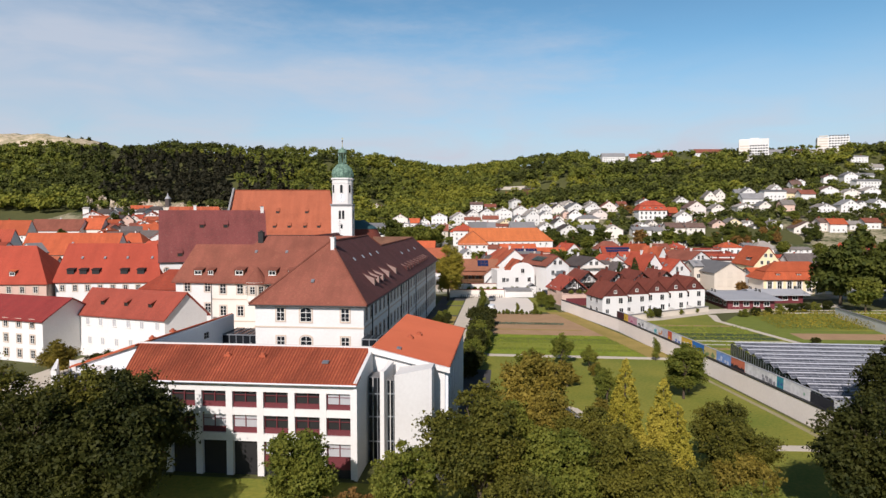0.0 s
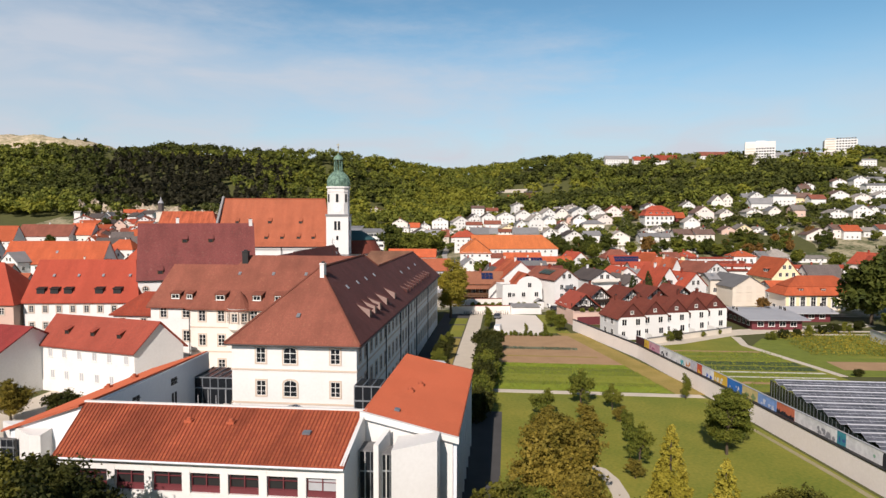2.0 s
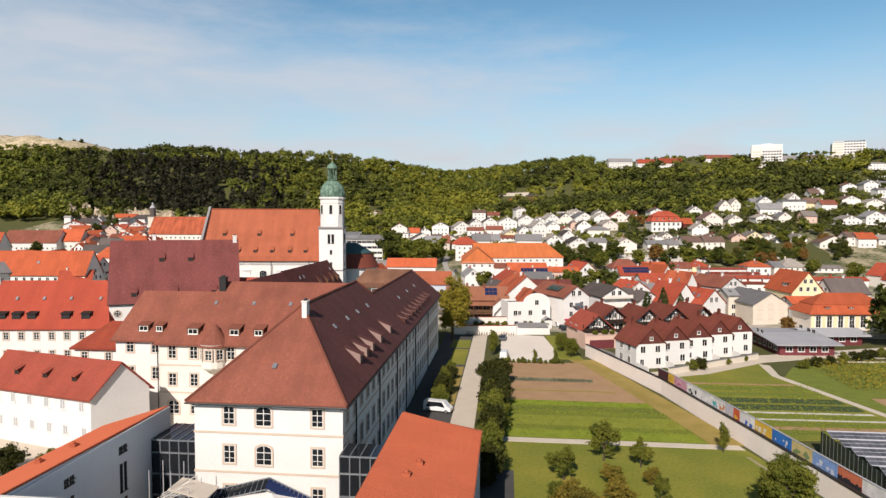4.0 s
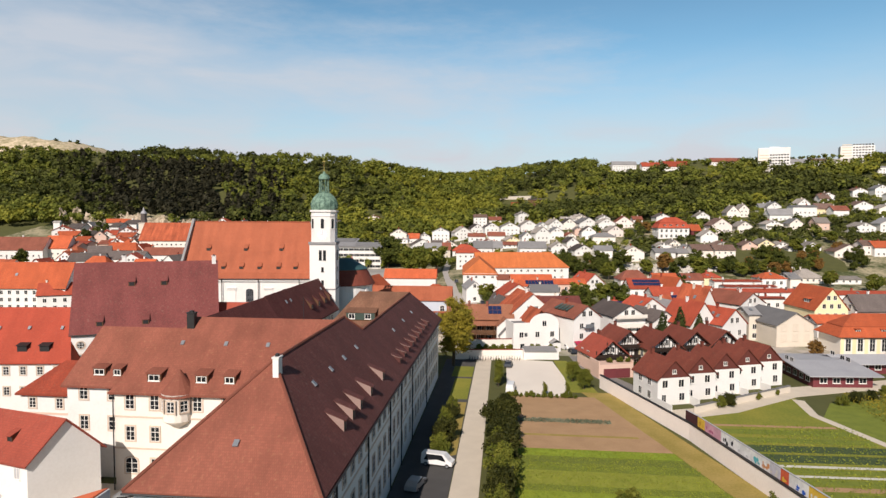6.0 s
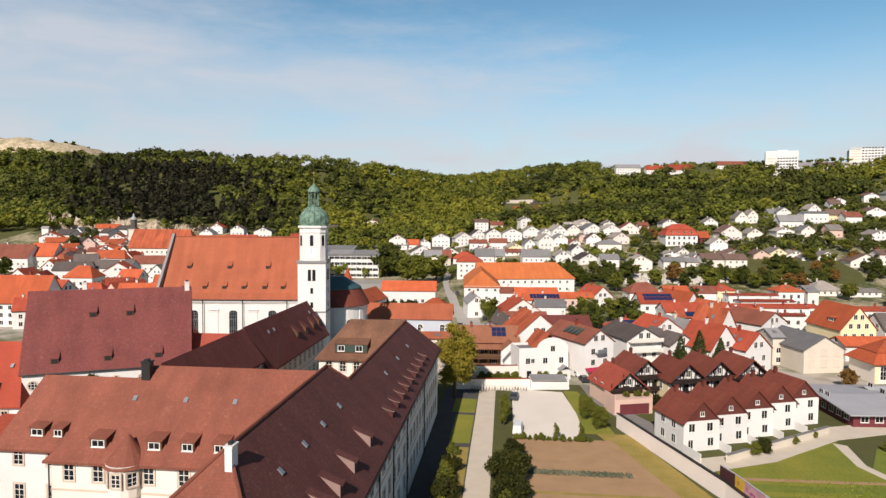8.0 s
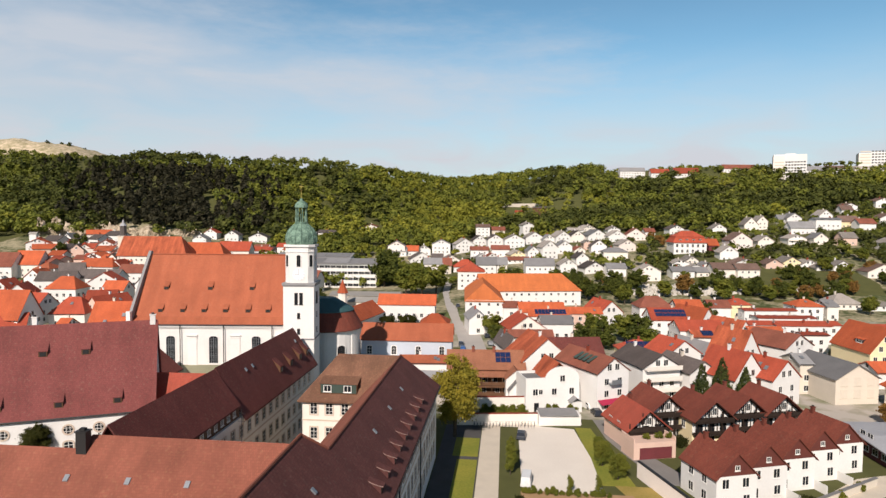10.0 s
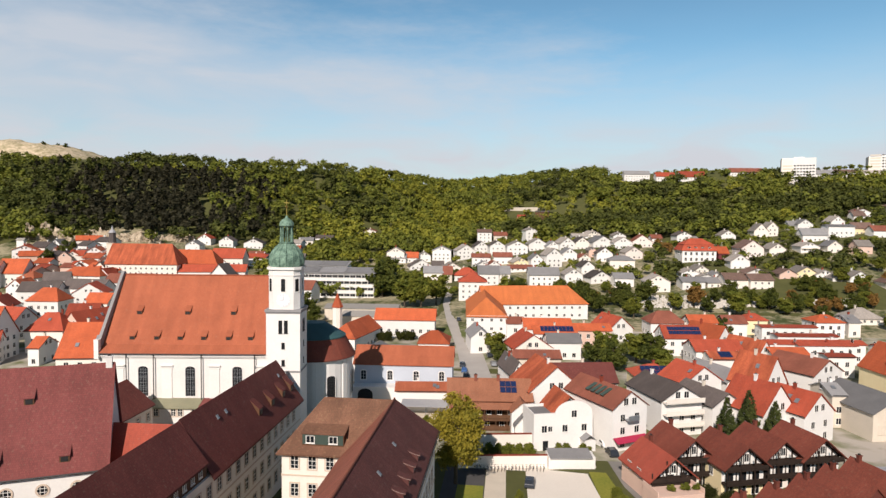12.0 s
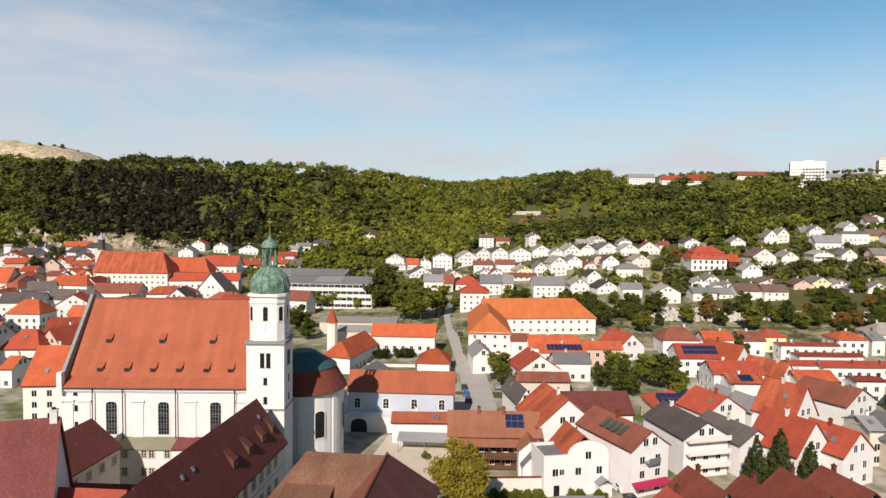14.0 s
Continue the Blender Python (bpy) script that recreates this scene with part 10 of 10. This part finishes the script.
# ---- woods on the hillsides ----
def woods():
    rng = np.random.default_rng(21)
    n = 19000
    dist = rng.uniform(300, 1050, n)
    u = rng.uniform(-1.25, 1.1, n)
    foot, top = np.interp(u, U_COL, D_FOOT), np.interp(u, U_COL, D_TOP)
    p = EYE0 + AHEAD * dist[:, None] + RIGHT * (u * dist)[:, None]
    z = ground_z(p[:, 0], p[:, 1])
    s = (dist - foot) / (top - foot)
    right = np.clip((u - 0.05) / 0.15, 0, 1)                        # the hill with houses
    start = -0.02 + right * np.interp(u, (0.1, 0.25, 0.45, 0.7), (0.0, 0.05, 0.10, 0.22))
    edge = np.interp(u, (-0.16, -0.10, 0.0, 0.05, 0.10, 0.15, 0.20, 0.25, 0.30, 0.45, 0.55, 0.65, 0.75), (455, 462, 472, 500, 500, 462, 492, 480, 458, 458, 468, 492, 520))
    wood = np.where(u > -0.12, dist > edge, s > start) & (s < 1.12)
    wood &= ~((u > 0.26) & (s > 0.97))                              # houses on the plateau's edge
    wood &= ~((u > 0.10) & (u < 0.24) & (dist > 560) & (dist < 660) & (rng.uniform(size=n) < 0.8))   # open terraces
    bald = (u < -0.52) & (u > -0.85) & (s > 0.93)
    for cu, cd, cw, ch in CLIFF_SPOTS:                              # bare rock and the ground before it
        bald |= (np.abs(u - cu) * cd < cw * 0.5) & (dist > cd - 45) & (dist < cd + 12) & (rng.uniform(size=n) < 0.6)
    meadow = (u > -0.36) & (u < -0.12) & (s > 0.88) & (rng.uniform(size=n) < 0.75)
    scatter = ~wood & (s <= start + 0.02) & (dist > 318) & (rng.uniform(size=n) < 0.9) & (u > -0.30)
    keep = (wood & ~bald & ~meadow) | scatter
    near = np.zeros(n, bool)
    for hx, hy, hr in FOOTPRINTS:
        if hy > 250:
            near |= (np.abs(p[:, 0] - hx) < hr) & (p[:, 1] - hy < hr) & (p[:, 1] - hy > -hr * np.where(u > 0.4, 1.25, 2.2))
    keep &= ~near
    p, z, u, s, scatter, dist = p[keep], z[keep], u[keep], s[keep], scatter[keep], dist[keep]
    m = len(p)
    pine = (s > 0.03) & (s < 0.72 + 0.06 * rng.normal(size=m)) & (rng.uniform(size=m) < 1.0 - ((u + 0.46) / 0.21) ** 2)
    patch = np.array([noise.noise((x * 0.012, y * 0.012, 0.0)) for x, y in p]) + rng.normal(size=m) * 0.2 + 0.38 * np.exp(-((u - 0.0) / 0.16) ** 2) - 0.12 * (u > 0.28)
    kind = np.where(pine, 0, np.where(patch > 0.42, 3, np.where(patch > -0.12, 2, 1)))
    height = np.where(pine, rng.uniform(11, 16, m), rng.uniform(7.5, 14.5, m)) * np.where(scatter, np.where(u < -0.13, 0.8, rng.uniform(0.3, 0.62, m)), 1.0) * np.where((s > 0.78) & (u > 0.26), np.where(s > 0.9, 0.34, 0.5), np.where(s > 0.9, 0.98, 1.0)) * np.where((u < -0.5) & (s > 0.75), 0.6, 1.0)
    width = np.where(pine, height * 0.55, height * rng.uniform(0.95, 1.35, m))
    names = ((LEAF_PINE, "dark pine wood on the slope"), (LEAF_WOOD_DARK, "dark green broadleaf wood on the slope"), (LEAF_WOOD, "green broadleaf wood on the slope"), (LEAF_WOOD_LIGHT, "yellow-green broadleaf wood on the slope"))
    for k, (leaf, text) in enumerate(names):
        idx = np.nonzero(kind == k)[0]
        per, knots = 100, 7
        # each crown is a handful of uneven knots of leaves
        kd = rng.normal(size=(len(idx), knots, 3))
        kd /= np.linalg.norm(kd, axis=2)[..., None]
        kd[..., 2] = np.where(kd[..., 2] < -0.15, -kd[..., 2], kd[..., 2])
        kd *= rng.uniform(0.45, 0.8, (len(idx), knots, 1))
        t = np.repeat(np.arange(len(idx)), per)
        g = kd[t, rng.integers(0, knots, len(t))]
        d = rng.normal(size=(len(t), 3))
        d /= np.linalg.norm(d, axis=1)[:, None]
        e = g + d * rng.uniform(0.22, 0.42, (len(t), 1))
        own = idx[t]
        w, h = width[own] / 2, height[own]
        taper = np.where(kind[own] == 0, 1.0 - 0.6 * np.clip(e[:, 2], 0, 1), 1.0)
        q = np.stack([p[own, 0] + e[:, 0] * w * taper, p[own, 1] + e[:, 1] * w * taper, z[own] + h * 0.5 + e[:, 2] * h * 0.5], 1)
        v, f = leaf_cards(rng, q, (0.42 + 0.068 * h) * rng.uniform(0.6, 1.3, len(t)), d * 0.7 + g + np.array((0, 0, 0.4)), 0.5)
        tagged(blocks_mesh("hillside_wood", v, f, [leaf]), text, "wood", kind="stuff")


LEAF_CROP = leaf_material("leaves_crop", (0.13, 0.19, 0.02), (0.33, 0.34, 0.045))
LEAF_LEEK = leaf_material("leaves_leek", (0.05, 0.075, 0.04), (0.25, 0.27, 0.19))


def crop_rows():
    """Leafy rows on the beds and allotments."""
    rng = np.random.default_rng(3)
    for x0, x1, ys, leaf, text, size, hgt, many in ((16.4, 46.5, np.arange(31.0, 50.2, 0.62), LEAF_CROP, "rows of green vegetables", 0.085, 0.26, 17), (56, 76, np.arange(36.4, 66, 1.05), LEAF_CROP, "rows of allotment vegetables", 0.12, 0.4, 7),
                                                   (84, 128, np.arange(64, 86, 1.3), LEAF_YELLOW, "tall rows of drying maize", 0.17, 1.7, 12), (17.5, 34.5, np.arange(63.4, 65.4, 0.34), LEAF_LEEK, "rows of grey-green leeks", 0.12, 0.3, 22)):
        pts = []
        for y in ys:
            k = int((x1 - x0) * many * rng.uniform(0.45, 1.0))
            xs = rng.uniform(x0, x1, k)
            pts.append(np.stack([xs, y + rng.normal(size=k) * 0.12, rng.uniform(0.03, hgt, k)], -1))
        q = np.concatenate(pts)
        if ys[0] < 32:
            q = q[q[:, 0] < 47.0 - (q[:, 1] - 30.6) * 0.25]
            sparse = ((q[:, 1] > 44.4) & (q[:, 1] < 46.8)) | ((q[:, 1] > 36.6) & (q[:, 1] < 41.6))
            q = q[~sparse | (rng.uniform(size=len(q)) < 0.75)]
        v, f = leaf_cards(rng, q, size * rng.uniform(0.6, 1.3, len(q)))
        tagged(blocks_mesh("crop_rows", v, f, [leaf]), text, "crop", kind="stuff")


woods()
crop_rows()


def cemetery():
    """Pale gravestones in rows between the park trees, too many to tell apart."""
    rng = np.random.default_rng(12)
    v, f = [], []
    for cx, cy, wx, wy, n in ((92, 306, 22, 9, 330), (132, 304, 20, 6, 190), (160, 303, 14, 5, 90)):
        for k in range(n):
            x, y = cx + rng.uniform(-wx, wx), cy + rng.uniform(-wy, wy)
            z = float(ground_z(x, y))
            a, b, h = rng.uniform(0.3, 0.75), 0.14, rng.uniform(0.7, 1.7)
            i = len(v)
            v += [(x - a, y - b, z - 0.2), (x + a, y - b, z - 0.2), (x + a, y + b, z - 0.2), (x - a, y + b, z - 0.2), (x - a, y - b, z + h), (x + a, y - b, z + h), (x + a, y + b, z + h), (x - a, y + b, z + h)]
            f += [(i, i + 1, i + 5, i + 4), (i + 1, i + 2, i + 6, i + 5), (i + 2, i + 3, i + 7, i + 6), (i + 3, i, i + 4, i + 7), (i + 4, i + 5, i + 6, i + 7)]
    tagged(blocks_mesh("gravestones", np.array(v), np.array(f), [material("pale_gravestone", (0.62, 0.58, 0.52), (0.30, 0.28, 0.25), 0.5, 0.8, spread=0.4)]), "pale gravestones of the town cemetery", "gravestone", kind="stuff")


cemetery()
